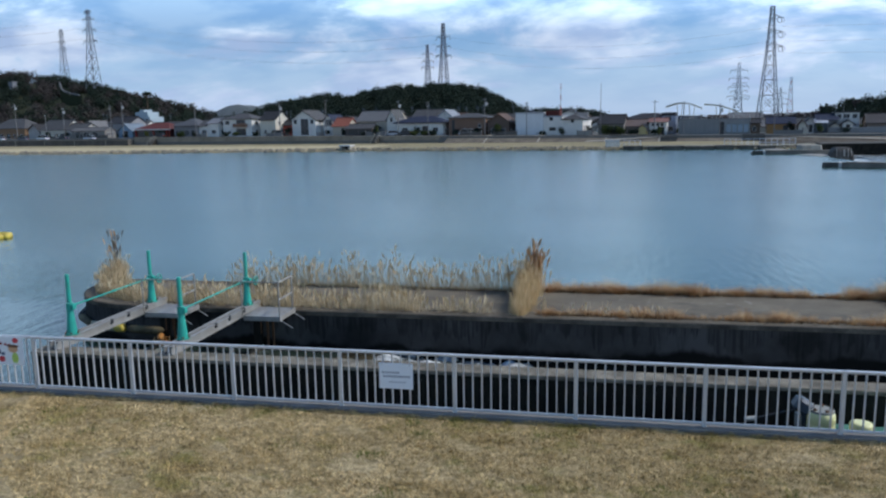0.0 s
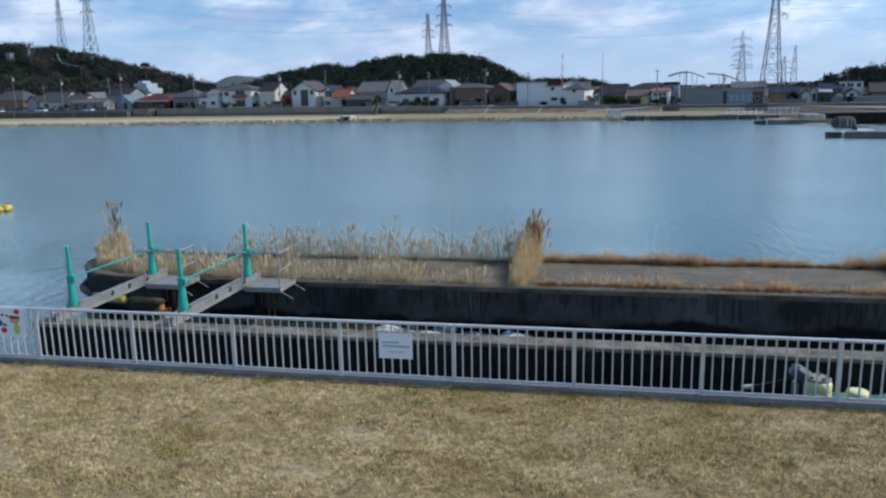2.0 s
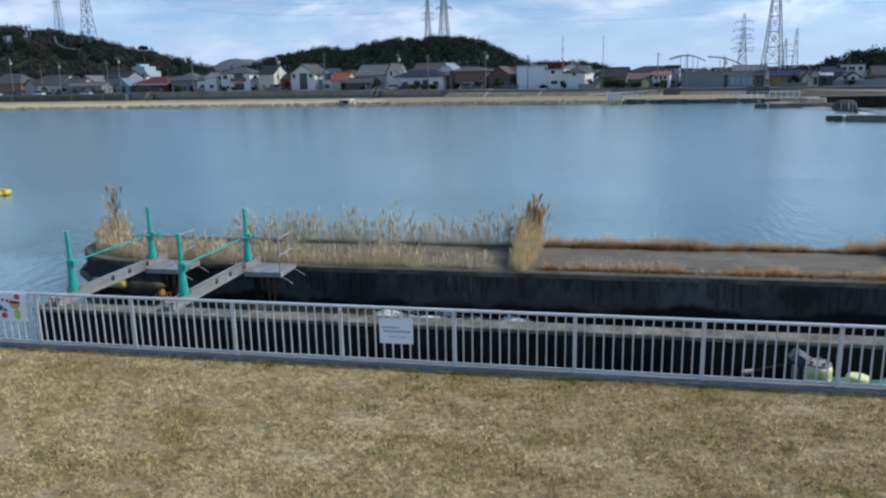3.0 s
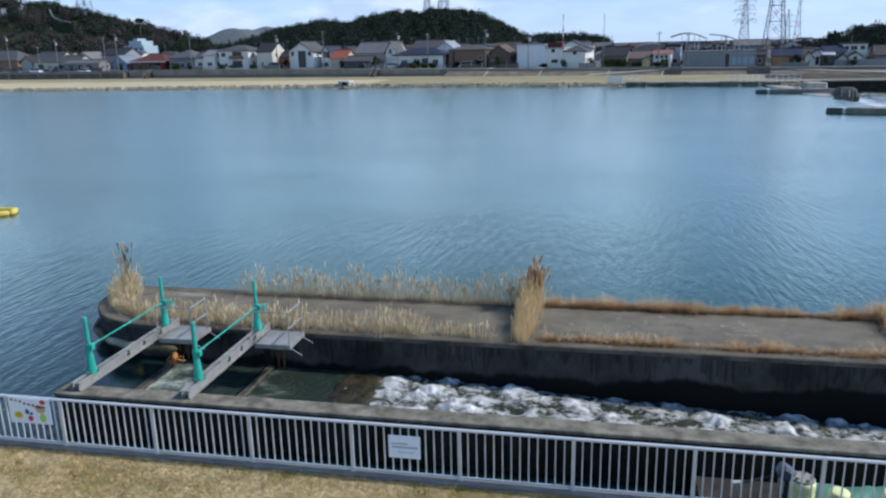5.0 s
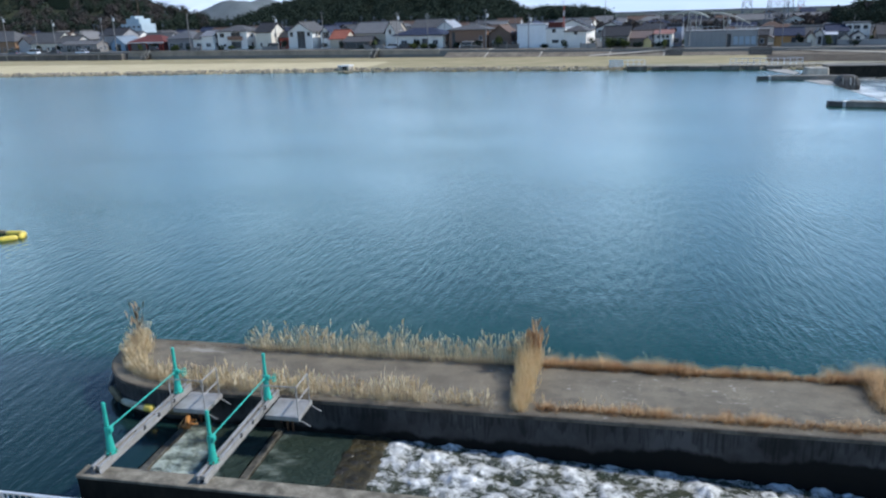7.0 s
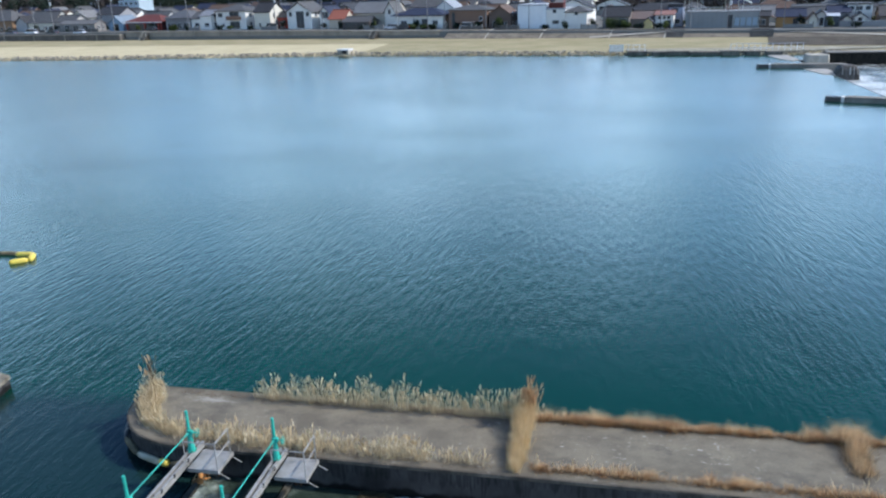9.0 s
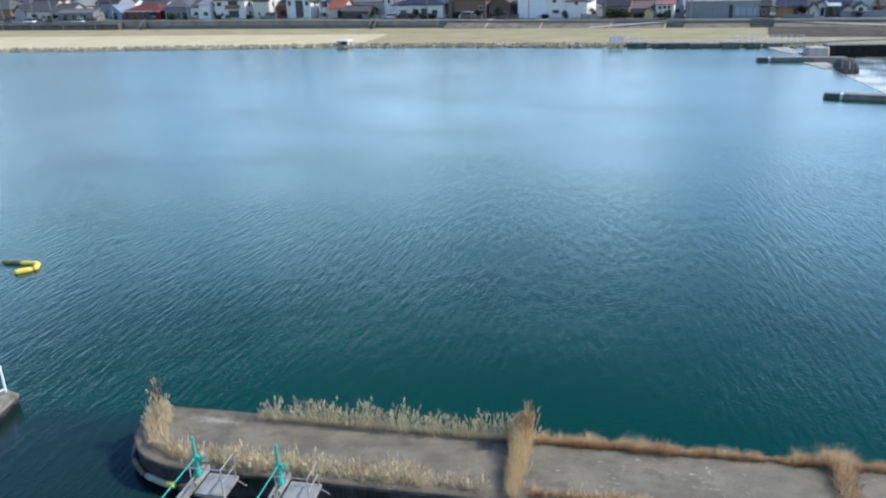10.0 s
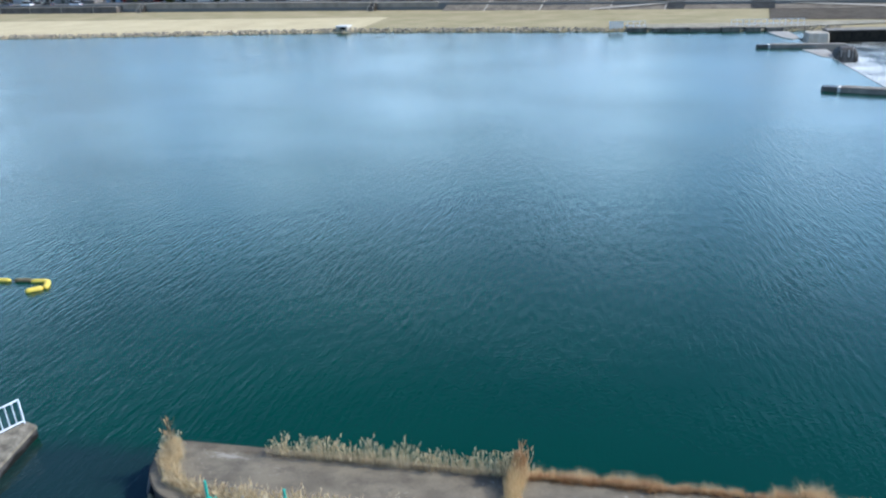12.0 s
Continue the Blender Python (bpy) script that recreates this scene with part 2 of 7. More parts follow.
def old_concrete_wall():
    """Upright faces: base colour darkened for their shade as well as dirt; drip streaks below the lip, an uneven algae
    line just above the water.
    """
    m, nt, b = node_mat("stained_shaded_wall")
    streak = noise_fac(nt, 1.0, 5, 0.65, (2.6, 2.6, 0.14), 0.44, 0.58)
    blot = noise_fac(nt, 0.5, 5, 0.6)
    fine = noise_fac(nt, 22, 4, 0.6)
    col = mix_col(nt, blot, (0.078, 0.072, 0.068), (0.026, 0.024, 0.022))
    length = noise_fac(nt, 1.0, 4, 0.65, (1.5, 1.5, 1.1), 0.38, 0.60)
    thin = noise_fac(nt, 1.0, 4, 0.65, (12.0, 12.0, 0.5), 0.44, 0.60)
    drip = math_node(nt, "MULTIPLY", streak, length)
    drip = math_node(nt, "MAXIMUM", math_node(nt, "MULTIPLY", drip, 0.55), math_node(nt, "MULTIPLY", thin, 0.65))
    co, sep = nt.nodes.new("ShaderNodeTexCoord"), nt.nodes.new("ShaderNodeSeparateXYZ")
    nt.links.new(co.outputs["Object"], sep.inputs[0])
    # each drip runs down from the lip to its own length
    run = nt.nodes.new("ShaderNodeMapRange")
    run.inputs["From Min"].default_value, run.inputs["From Max"].default_value = -0.05, 0.05
    reach = math_node(nt, "MULTIPLY_ADD", noise_fac(nt, 1.0, 2, 0.5, (4.5, 4.5, 0.01), 0.3, 0.7), -0.7, -0.2)
    nt.links.new(math_node(nt, "SUBTRACT", sep.outputs["Z"], reach), run.inputs["Value"])
    col = mix_col(nt, math_node(nt, "MULTIPLY", drip, run.outputs[0]), col, (0.010, 0.010, 0.009))
    edge = noise_fac(nt, 0.7, 5, 0.6, (1, 1, 0.5), 0.3, 0.7)
    level = math_node(nt, "MULTIPLY_ADD", edge, 0.42, -1.08)
    wet = nt.nodes.new("ShaderNodeMapRange")
    wet.interpolation_type = "SMOOTHSTEP"
    wet.inputs["From Min"].default_value, wet.inputs["From Max"].default_value = 0.10, -0.07
    nt.links.new(math_node(nt, "SUBTRACT", sep.outputs["Z"], level), wet.inputs["Value"])
    col = mix_col(nt, wet.outputs[0], col, (0.007, 0.007, 0.006))
    nt.links.new(col, b.inputs["Base Color"])
    b.inputs["Roughness"].default_value, b.inputs["Specular IOR Level"].default_value = 0.85, 0.15
    bump(nt, b, fine, 0.35, 0.01)
    return m


def pier_slab_mat():
    """Weathered slab: grey-brown with damp patches, pale lichen flecks and scattered litter stains."""
    m, nt, b = node_mat("pier_concrete")
    broad = noise_fac(nt, 0.8, 5, 0.6, (0.8, 1.2, 1), 0.38, 0.62)
    grain = noise_fac(nt, 11, 5, 0.65, (1, 1, 1), 0.3, 0.7)
    damp = noise_fac(nt, 0.6, 6, 0.7, (0.9, 1.2, 1), 0.54, 0.64)
    fleck = noise_fac(nt, 5.5, 4, 0.65, (0.7, 1.4, 1), 0.60, 0.66)
    here = noise_fac(nt, 0.5, 3, 0.5, (1, 1, 1), 0.48, 0.6)
    col = mix_col(nt, broad, (0.212, 0.179, 0.126), (0.138, 0.116, 0.083))
    col = mix_col(nt, math_node(nt, "MULTIPLY", grain, 0.45), col, (0.085, 0.077, 0.064))
    col = mix_col(nt, math_node(nt, "MULTIPLY", damp, 0.5), col, (0.07, 0.062, 0.052))
    col = mix_col(nt, math_node(nt, "MULTIPLY", math_node(nt, "MULTIPLY", fleck, here), 0.7), col, (0.42, 0.39, 0.34))
    # one old pale spill near the rounded end
    co, mp = nt.nodes.new("ShaderNodeTexCoord"), nt.nodes.new("ShaderNodeMapping")
    mp.inputs["Location"].default_value, mp.inputs["Scale"].default_value = (10.6 * 0.8, -9.55 * 3.4, 0), (0.8, 3.4, 1)
    ln = nt.nodes.new("ShaderNodeVectorMath")
    ln.operation = "LENGTH"
    nt.links.new(co.outputs["Object"], mp.inputs[0])
    nt.links.new(mp.outputs[0], ln.inputs[0])
    spill = nt.nodes.new("ShaderNodeMapRange")
    spill.inputs["From Min"].default_value, spill.inputs["From Max"].default_value = 1.0, 0.55
    nt.links.new(math_node(nt, "MULTIPLY_ADD", noise_fac(nt, 3.4, 7, 0.8, (0.7, 1.5, 1)), 1.3, math_node(nt, "SUBTRACT", ln.outputs["Value"], 0.25)), spill.inputs["Value"])
    col = mix_col(nt, math_node(nt, "MULTIPLY", spill.outputs[0], 0.45), col, (0.40, 0.37, 0.32))
    # soil and litter gathered along both edges
    co, sep = nt.nodes.new("ShaderNodeTexCoord"), nt.nodes.new("ShaderNodeSeparateXYZ")
    nt.links.new(co.outputs["Object"], sep.inputs[0])
    off = math_node(nt, "ABSOLUTE", math_node(nt, "SUBTRACT", sep.outputs["Y"], 8.47))
    dirt = nt.nodes.new("ShaderNodeMapRange")
    dirt.inputs["From Min"].default_value, dirt.inputs["From Max"].default_value = 1.2, 1.7
    nt.links.new(math_node(nt, "MULTIPLY_ADD", noise_fac(nt, 2.5, 5, 0.7), 0.35, math_node(nt, "SUBTRACT", off, 0.17)), dirt.inputs["Value"])
    col = mix_col(nt, math_node(nt, "MULTIPLY", dirt.outputs[0], 0.5), col, (0.075, 0.06, 0.042))
    nt.links.new(col, b.inputs["Base Color"])
    b.inputs["Roughness"].default_value, b.inputs["Specular IOR Level"].default_value = 0.9, 0.2
    bump(nt, b, grain, 0.25, 0.01)
    return m


def foam_mat():
    m, nt, b = node_mat("rushing_water")
    at = nt.nodes.new("ShaderNodeAttribute")
    at.attribute_name = "foam"
    fine = noise_fac(nt, 9, 5, 0.7, (0.7, 1.3, 1), 0.3, 0.7)
    lace = noise_fac(nt, 2.7, 7, 0.72, (0.9, 1.15, 1), 0.38, 0.62)
    for nd in nt.nodes:
        if nd.type == "TEX_NOISE":
            nd.inputs["Distortion"].default_value = 1.1
    f = math_node(nt, "MULTIPLY_ADD", math_node(nt, "SUBTRACT", lace, 0.55), 0.9, math_node(nt, "MULTIPLY", at.outputs["Fac"], 0.95))
    f = math_node(nt, "MULTIPLY_ADD", math_node(nt, "SUBTRACT", fine, 0.5), 0.32, f)
    f = math_node(nt, "MULTIPLY", math_node(nt, "MAXIMUM", f, 0.0), math_node(nt, "GREATER_THAN", at.outputs["Fac"], 0.01))
    f = math_node(nt, "MINIMUM", f, 1.0)
    body = mix_col(nt, noise_fac(nt, 0.9, 3), (0.026, 0.036, 0.026), (0.055, 0.058, 0.036))
    spray = mix_col(nt, noise_fac(nt, 5.0, 5, 0.7, (1, 1, 1), 0.32, 0.6), (0.40, 0.41, 0.385), (0.82, 0.82, 0.79))
    col = mix_col(nt, f, body, spray)
    nt.links.new(col, b.inputs["Base Color"])
    nt.links.new(math_node(nt, "MULTIPLY_ADD", f, 0.5, 0.12), b.inputs["Roughness"])
    b.inputs["IOR"].default_value = 1.33
    bump(nt, b, lace, 0.5, 0.06)
    return m


def churned_mat():
    """Pale aerated water: soft milky streaks with no hard edge."""
    m, nt, b = node_mat("churned_water")
    at = nt.nodes.new("ShaderNodeAttribute")
    at.attribute_name = "foam"
    f = math_node(nt, "MULTIPLY", at.outputs["Fac"], noise_fac(nt, 2.6, 8, 0.78, (0.8, 1.3, 1), 0.36, 0.62))
    col = mix_col(nt, f, (0.022, 0.034, 0.024), (0.56, 0.62, 0.52))
    nt.links.new(col, b.inputs["Base Color"])
    b.inputs["Roughness"].default_value, b.inputs["IOR"].default_value = 0.45, 1.33
    bump(nt, b, noise_fac(nt, 4.5, 5, 0.65, (0.8, 1.2, 1), 0.3, 0.7), 0.9, 0.05)
    return m


def glass_mat():
    m, nt, b = node_mat("window_glass")
    b.inputs["Base Color"].default_value = (0.03, 0.035, 0.04, 1)
    b.inputs["Roughness"].default_value = 0.08
    return m


CHURN = churned_mat()
WATER, LAWN, WALLC, FOAM, GLASS, ALGAE = river_mat(), lawn_mat(), old_concrete_wall(), foam_mat(), glass_mat(), surface("black_algae_concrete", (0.032, 0.027, 0.019), (0.008, 0.007, 0.005), 0.85, scale=1.6, fine=9, amount=1.0, stretch=(1.4, 1.4, 0.5))
SLAB = pier_slab_mat()
CAPC = surface("cap_concrete", (0.31, 0.272, 0.205), (0.11, 0.095, 0.07), 0.9, scale=2.6, fine=17, amount=1.0)
RIMC = surface("rim_concrete", (0.15, 0.128, 0.098), (0.05, 0.042, 0.032), 0.9, scale=1.7, fine=10, amount=1.0)
KERB = surface("kerb_concrete", (0.245, 0.225, 0.20), (0.11, 0.10, 0.09), 0.9, scale=2.0, fine=20)
ALU = surface("silver_paint", (0.62, 0.62, 0.62), (0.5, 0.5, 0.5), 0.38, 0.35, scale=2.5, fine=60, amount=0.4, relief=0.05)
GREEN = surface("sea_green_paint", (0.033, 0.38, 0.285), (0.025, 0.21, 0.16), 0.45, scale=3, fine=40, amount=0.5, relief=0.06)
STEEL = surface("grey_steel", (0.37, 0.355, 0.33), (0.23, 0.205, 0.17), 0.55, 0.25, scale=3, fine=30, amount=0.7, relief=0.1)
RUST = surface("rust_steel", (0.16, 0.085, 0.045), (0.07, 0.04, 0.025), 0.85, 0.1, scale=5, fine=40)
BLK = surface("black_rubber", (0.025, 0.025, 0.025), rough=0.6, relief=0.05)
SIGNW = surface("sign_white", (0.74, 0.76, 0.78), (0.66, 0.68, 0.7), 0.5, scale=3, fine=60, amount=0.3, relief=0.0)
INK = surface("sign_ink", (0.27, 0.30, 0.35), rough=0.6, relief=0.0)
BED = surface("river_bed", (0.09, 0.085, 0.06), scale=0.3, fine=3)
SAND = surface("shore_sand", (0.53, 0.44, 0.26), (0.41, 0.33, 0.19), 0.95, scale=0.12, fine=2.2, amount=0.7)
BANKG = surface("shore_grass", (0.37, 0.30, 0.17), (0.24, 0.205, 0.10), 0.95, scale=0.12, fine=2.0, amount=0.85)
TOWN = surface("town_ground", (0.16, 0.15, 0.135), (0.1, 0.1, 0.08), 0.95, scale=0.1, fine=2)
FOREST = surface("forest_floor", (0.035, 0.04, 0.02), (0.02, 0.025, 0.012), 0.95, scale=0.05, fine=0.8)


# ---------------------------------------------------------------- mesh tools
def part(name, bm, material, parent=None, label="", smooth=False):
    me = bpy.data.meshes.new(name)
    bm.normal_update()
    bm.to_mesh(me)
    bm.free()
    for m in (material if isinstance(material, (list, tuple)) else [material]):
        me.materials.append(m)
    if smooth:
        me.polygons.foreach_set("use_smooth", [True] * len(me.polygons))
    ob = new(name, me)
    if parent is not None:
        ob.parent = parent
    if label:
        ob["label"] = label
    return ob


def shared(name, me, parent=None, m=None):
    ob = new(name, me)
    if parent is not None:
        ob.parent = parent
    if m is not None:
        ob.matrix_basis = m
    return ob


def thing(name, m=None, **tags):
    ob = new(name)
    ob.empty_display_size = 0.2
    if m is not None:
        ob.matrix_basis = m
    return tagged(ob, **tags)


def box(x0, x1, y0, y1, z0, z1, bm=None, bevel=0.0, m=None):
    bm = bm or bmesh.new()
    t = Matrix.Translation(((x0 + x1) / 2, (y0 + y1) / 2, (z0 + z1) / 2)) @ Matrix.Diagonal((abs(x1 - x0), abs(y1 - y0), abs(z1 - z0), 1))
    r = bmesh.ops.create_cube(bm, size=1, matrix=(m @ t) if m else t)
    if bevel:
        es = list({e for v in r["verts"] for e in v.link_edges})
        bmesh.ops.bevel(bm, geom=es, offset=bevel, segments=1, affect="EDGES")
    return bm


def rod(p, q, r0, r1=None, n=8, bm=None, caps=True):
    """A round bar from p to q, tapering from r0 to r1."""
    bm = bm or bmesh.new()
    p, q = Vector(p), Vector(q)
    d = q - p
    rot = d.to_track_quat("Z", "Y").to_matrix().to_4x4()
    bmesh.ops.create_cone(bm, cap_ends=caps, segments=n, radius1=r0, radius2=r0 if r1 is None else r1, depth=d.length,
                          matrix=Matrix.Translation((p + q) / 2) @ rot)
    return bm


def bar(p, q, w, h=None, bm=None):
    """A square bar from p to q."""
    bm = bm or bmesh.new()
    p, q = Vector(p), Vector(q)
    d = q - p
    rot = d.to_track_quat("Z", "Y").to_matrix().to_4x4()
    bmesh.ops.create_cube(bm, size=1, matrix=Matrix.Translation((p + q) / 2) @ rot @ Matrix.Diagonal((w, h or w, d.length, 1)))
    return bm


def prism(outline, z0, z1, bm=None):
    """An upright block over a plan outline (counter-clockwise)."""
    bm = bm or bmesh.new()
    lo = [bm.verts.new((x, y, z0)) for x, y in outline]
    hi = [bm.verts.new((x, y, z1)) for x, y in outline]
    k = len(outline)
    bm.faces.new(lo[::-1])
    bm.faces.new(hi)
    for i in range(k):
        bm.faces.new((lo[i], lo[(i + 1) % k], hi[(i + 1) % k], hi[i]))
    return bm


def mesh_from(name, verts, faces, material, parent=None, smooth=False):
    me = bpy.data.meshes.new(name)
    me.from_pydata(verts, [], faces)
    for m in (material if isinstance(material, (list, tuple)) else [material]):
        me.materials.append(m)
    if smooth:
        me.polygons.foreach_set("use_smooth", [True] * len(me.polygons))
    ob = new(name, me)
    if parent is not None:
        ob.parent = parent
    return ob


def smoothstep(a, b, v):
    t = np.clip((v - a) / (b - a), 0, 1)
    return t * t * (3 - 2 * t)


# ---------------------------------------------------------------- lie of the land
TURN = math.degrees(math.atan(-0.18))      # the far bank runs at this angle
RIVER = -1.0
LAWN_Z = 0.03


def shore_y(x):
    return 157 - 12.5 * smoothstep(-70, 60, x)


def wall_y(x):
    return 195 - 0.18 * x


def town_z(x):
    return 2.0 - 1.0 * smoothstep(-120, 40, x)


def hill_z(x, y):
    """Wooded hills behind the town."""
    v = y + 0.18 * x
    h = 41 * np.exp(-((x + 450) / 112) ** 2 / 2) * (1 - smoothstep(-300, -235, x)) ** 0.6 * np.exp(-((v - 430) / 55) ** 2 / 2)
    row = np.exp(-((v - 455) / 50) ** 2 / 2)
    h = h + (22 * np.exp(-((x + 106) / 60) ** 4) + 15.5 * np.exp(-((x + 189) / 27) ** 4)) * row
    h = h + 7 * np.exp(-((x + 25) / 32) ** 4) * np.exp(-((v - 600) / 40) ** 2 / 2)
    h = h + 7 * np.exp(-((x - 114) / 23) ** 4) * np.exp(-((v - 335) / 25) ** 2 / 2)
    return h


def land_z(x, y):
    return town_z(x) + hill_z(x, y)


def build_ground():
    xs = np.concatenate([np.linspace(-4200, -700, 12), np.linspace(-640, -260, 26), np.linspace(-250, 130, 64), np.linspace(145, 400, 14), np.linspace(500, 4200, 12)])
    rows = []      # each row: (y for every x, z for every x, material of the strip that follows)
    one = np.ones_like(xs)
    for y in (-3000, -400, -80, -25, -8, 0.03):
        rows.append((one * y, one * LAWN_Z, 0))
    rows.append((one * 0.07, one * -3.0, 1))
    for y in (12, 60, 110):
        rows.append((one * y, one * -3.0, 1))
    sy, wy = shore_y(xs), wall_y(xs)
    rows.append((sy - 5, one * -3.0, 1))
    rows.append((sy + 0.2, one * -1.0, 2))
    rows.append((sy + 2.5, one * -0.55, 2))
    rows.append((sy * 0.4 + wy * 0.6, one * -0.5, 5))
    rows.append((wy - 0.2, one * -0.45, 3))
    rows.append((wy + 0.3, town_z(xs) - 0.08, 3))
    for d in (12, 30, 60, 95, 130, 160, 185, 205, 225, 245, 260, 275, 290, 310, 335, 365, 400, 450, 520, 700, 950, 1150, 1220, 1280, 1330, 1400, 1500, 1800, 2000, 2150, 2250, 2400, 3200, 4300):
        y = wy + d
        rows.append((y, land_z(xs, y), 4 if d > 125 else 3))
    n = len(xs)
    verts = [(float(x), float(y), float(z)) for ys, zs, _ in rows for x, y, z in zip(xs, ys, zs)]
    faces, mats = [], []
    for j in range(len(rows) - 1):
        for i in range(n - 1):
            a = j * n + i
            faces.append((a, a + 1, a + n + 1, a + n))
            k = rows[j][2]
            if k == 2:
                k = 2 if xs[i] < -52 else 5
            mats.append(k)
    ob = mesh_from("ground", verts, faces, [LAWN, BED, SAND, TOWN, FOREST, BANKG])
    ob.data.polygons.foreach_set("material_index", mats)
    tagged(ob, "dry winter turf, river bed, sandy far shore and hills", "ground", kind="structure")
    bm = bmesh.new()
    for x0, x1, y0, y1 in ((-900, 36.7, 8.6, 175), (36.7, 500, 8.6, 84.6), (36.7, 500, 135, 175), (80.6, 500, 84.6, 135), (-900, -9.7, 0.05, 8.6), (-9.7, 60, 0.05, 2.4)):
        bm.faces.new([bm.verts.new((x, y, RIVER)) for x, y in ((x0, y0), (x1, y0), (x1, y1), (x0, y1))])
    bmesh.ops.remove_doubles(bm, verts=bm.verts, dist=0.001)
    tagged(part("river_water", bm, WATER), "wide teal river with wind ripples", "river", kind="structure")


build_ground()


def build_mountain():
    """A far mountain between the hills with haze painted into its colour, and a low far ridge."""
    for nm, cx, cv, rx, rv, hgt, lab, cover in (("far_mountain", -790, 1560, 170, 190, 62, "far mountain in the gap between hills, haze painted into its colour", (0.135, 0.15, 0.15)), ("far_ridge", 500, 2600, 1500, 260, 6, "low wooded ridge on the horizon", (0.027, 0.030, 0.038))):
        V, F = [], []
        n = 40
        for j in range(n + 1):
            for i in range(n + 1):
                u, w = i / n * 2 - 1, j / n * 2 - 1
                x, v = cx + u * rx, cv + w * rv
                r = max(0.0, 1 - u * u) * max(0.0, 1 - w * w)
                z = hgt * r ** 0.9 * (0.85 + 0.28 * noise.noise((x / 90, v / 90, 2))) + hgt * 0.05 * noise.noise((x / 22, v / 22, 7)) * r
                V.append((x, v - 0.18 * x, 1.0 + z))
        for j in range(n):
            for i in range(n):
                a = j * (n + 1) + i
                F.append((a, a + 1, a + n + 2, a + n + 1))
        ob = mesh_from(nm, V, F, surface(nm + "_cover", cover, tuple(c * 0.75 for c in cover), 0.95, scale=0.02, fine=0.15, amount=0.8), smooth=True)
        tagged(ob, lab, "mountain", kind="structure")


build_mountain()


# ---------------------------------------------------------------- quay, divider wall and pier
def build_quay():
    q = box(-60, 40, 0.0, 0.10, -3.2, 0.045, bevel=0.008)
    tagged(part("quay_wall", q, ALGAE), "concrete quay wall under the silver fence", "wall", kind="structure")
    k = box(-60, 40, -0.13, 0.102, -0.05, 0.085, bevel=0.012)
    tagged(part("kerb", k, KERB), "low grey concrete kerb along the turf", "kerb", kind="structure")
    w = thing("divider_wall", kind="structure", category="wall", label="thin concrete wall between two water channels")
    part("wall_body", box(-9.95, 40, 2.18, 2.64, -3.2, 0.0, bevel=0.01), ALGAE, w)
    part("wall_cap", box(-9.97, 40, 2.16, 2.66, -0.02, 0.065, bevel=0.015), CAPC, w, "pale worn concrete top")


def pier_outline(grow=0.0):
    pts = [(40, 6.78 - grow)]
    for i in range(15):
        a = radians(270 - 90 * i / 14)
        pts.append((-10.4 + (2.9 + grow) * math.cos(a), 9.35 + (2.57 + grow) * math.sin(a)))
    pts += [(-13.2 - grow, 9.9), (-12.75 - grow, 10.22 + grow), (40, 10.15 + grow)]
    return pts


def build_pier():
    p = thing("pier", kind="structure", category="pier", label="long concrete river pier with a rounded end")
    part("wall_body", prism(pier_outline(), -3.3, -0.10), WALLC, p)
    joints = [-14.5, 0.35, 10.2, 20, 40.2]
    part("rim", prism(pier_outline(0.03), -0.12, -0.012), RIMC, p)
    for a, b in zip(joints, joints[1:]):
        o = [(min(max(x, a + 0.02), b - 0.02), y) for x, y in pier_outline(-0.02)]
        ring = []
        for q in o:
            if not ring or (Vector(q) - Vector(ring[-1])).length > 1e-4:
                ring.append(q)
        part("slab", prism(ring, -0.10, 0.0), SLAB, p)
    # formwork joints in the wall
    for x in (-3.8, 13.2):
        part("wall_joint", box(x - 0.012, x + 0.012, 6.772, 6.79, -1.1, -0.12), surface("joint_filler", (0.02, 0.019, 0.017), rough=0.9), p)
    return p


build_quay()
build_pier()


# ---------------------------------------------------------------- fence
def build_fence():
    f = thing("fence", category="fence", label="silver metal bar fence standing on the concrete kerb")
    step, n0, n1 = 2.0, -10, 8
    post = box(-0.032, 0.032, -0.03, 0.03, 0.086, 1.07, bevel=0.006)
    me_post = part("post", post, ALU, f).data
    me_bar = part("slat", box(-0.011, 0.011, -0.011, 0.011, 0.155, 1.06), ALU, f).data
    me_foot = part("foot_plate", box(-0.045, 0.045, -0.038, 0.04, 0.086, 0.094, bevel=0.002), STEEL, f).data
    first = True
    for i in range(n0, n1 + 1):
        x = i * step
        if first:
            bpy.data.objects["post"].location.x = x
            bpy.data.objects["foot_plate"].location.x = x
        else:
            shared("post", me_post, f, pose(x, 0, 0))
            shared("foot_plate", me_foot, f, pose(x, 0, 0))
        if i < n1:
            part("bottom_rail", box(x + 0.03, x + step - 0.03, -0.018, 0.018, 0.125, 0.165, bevel=0.004), ALU, f)
            part("top_rail", box(x + 0.0, x + step - 0.004, -0.033, 0.033, 1.06, 1.105, bevel=0.01), ALU, f)
            for k in range(1, 13):
                if first and k == 1:
                    bpy.data.objects["slat"].location.x = x + step / 13
                else:
                    shared("slat", me_bar, f, pose(x + k * step / 13, 0, 0))
        first = False


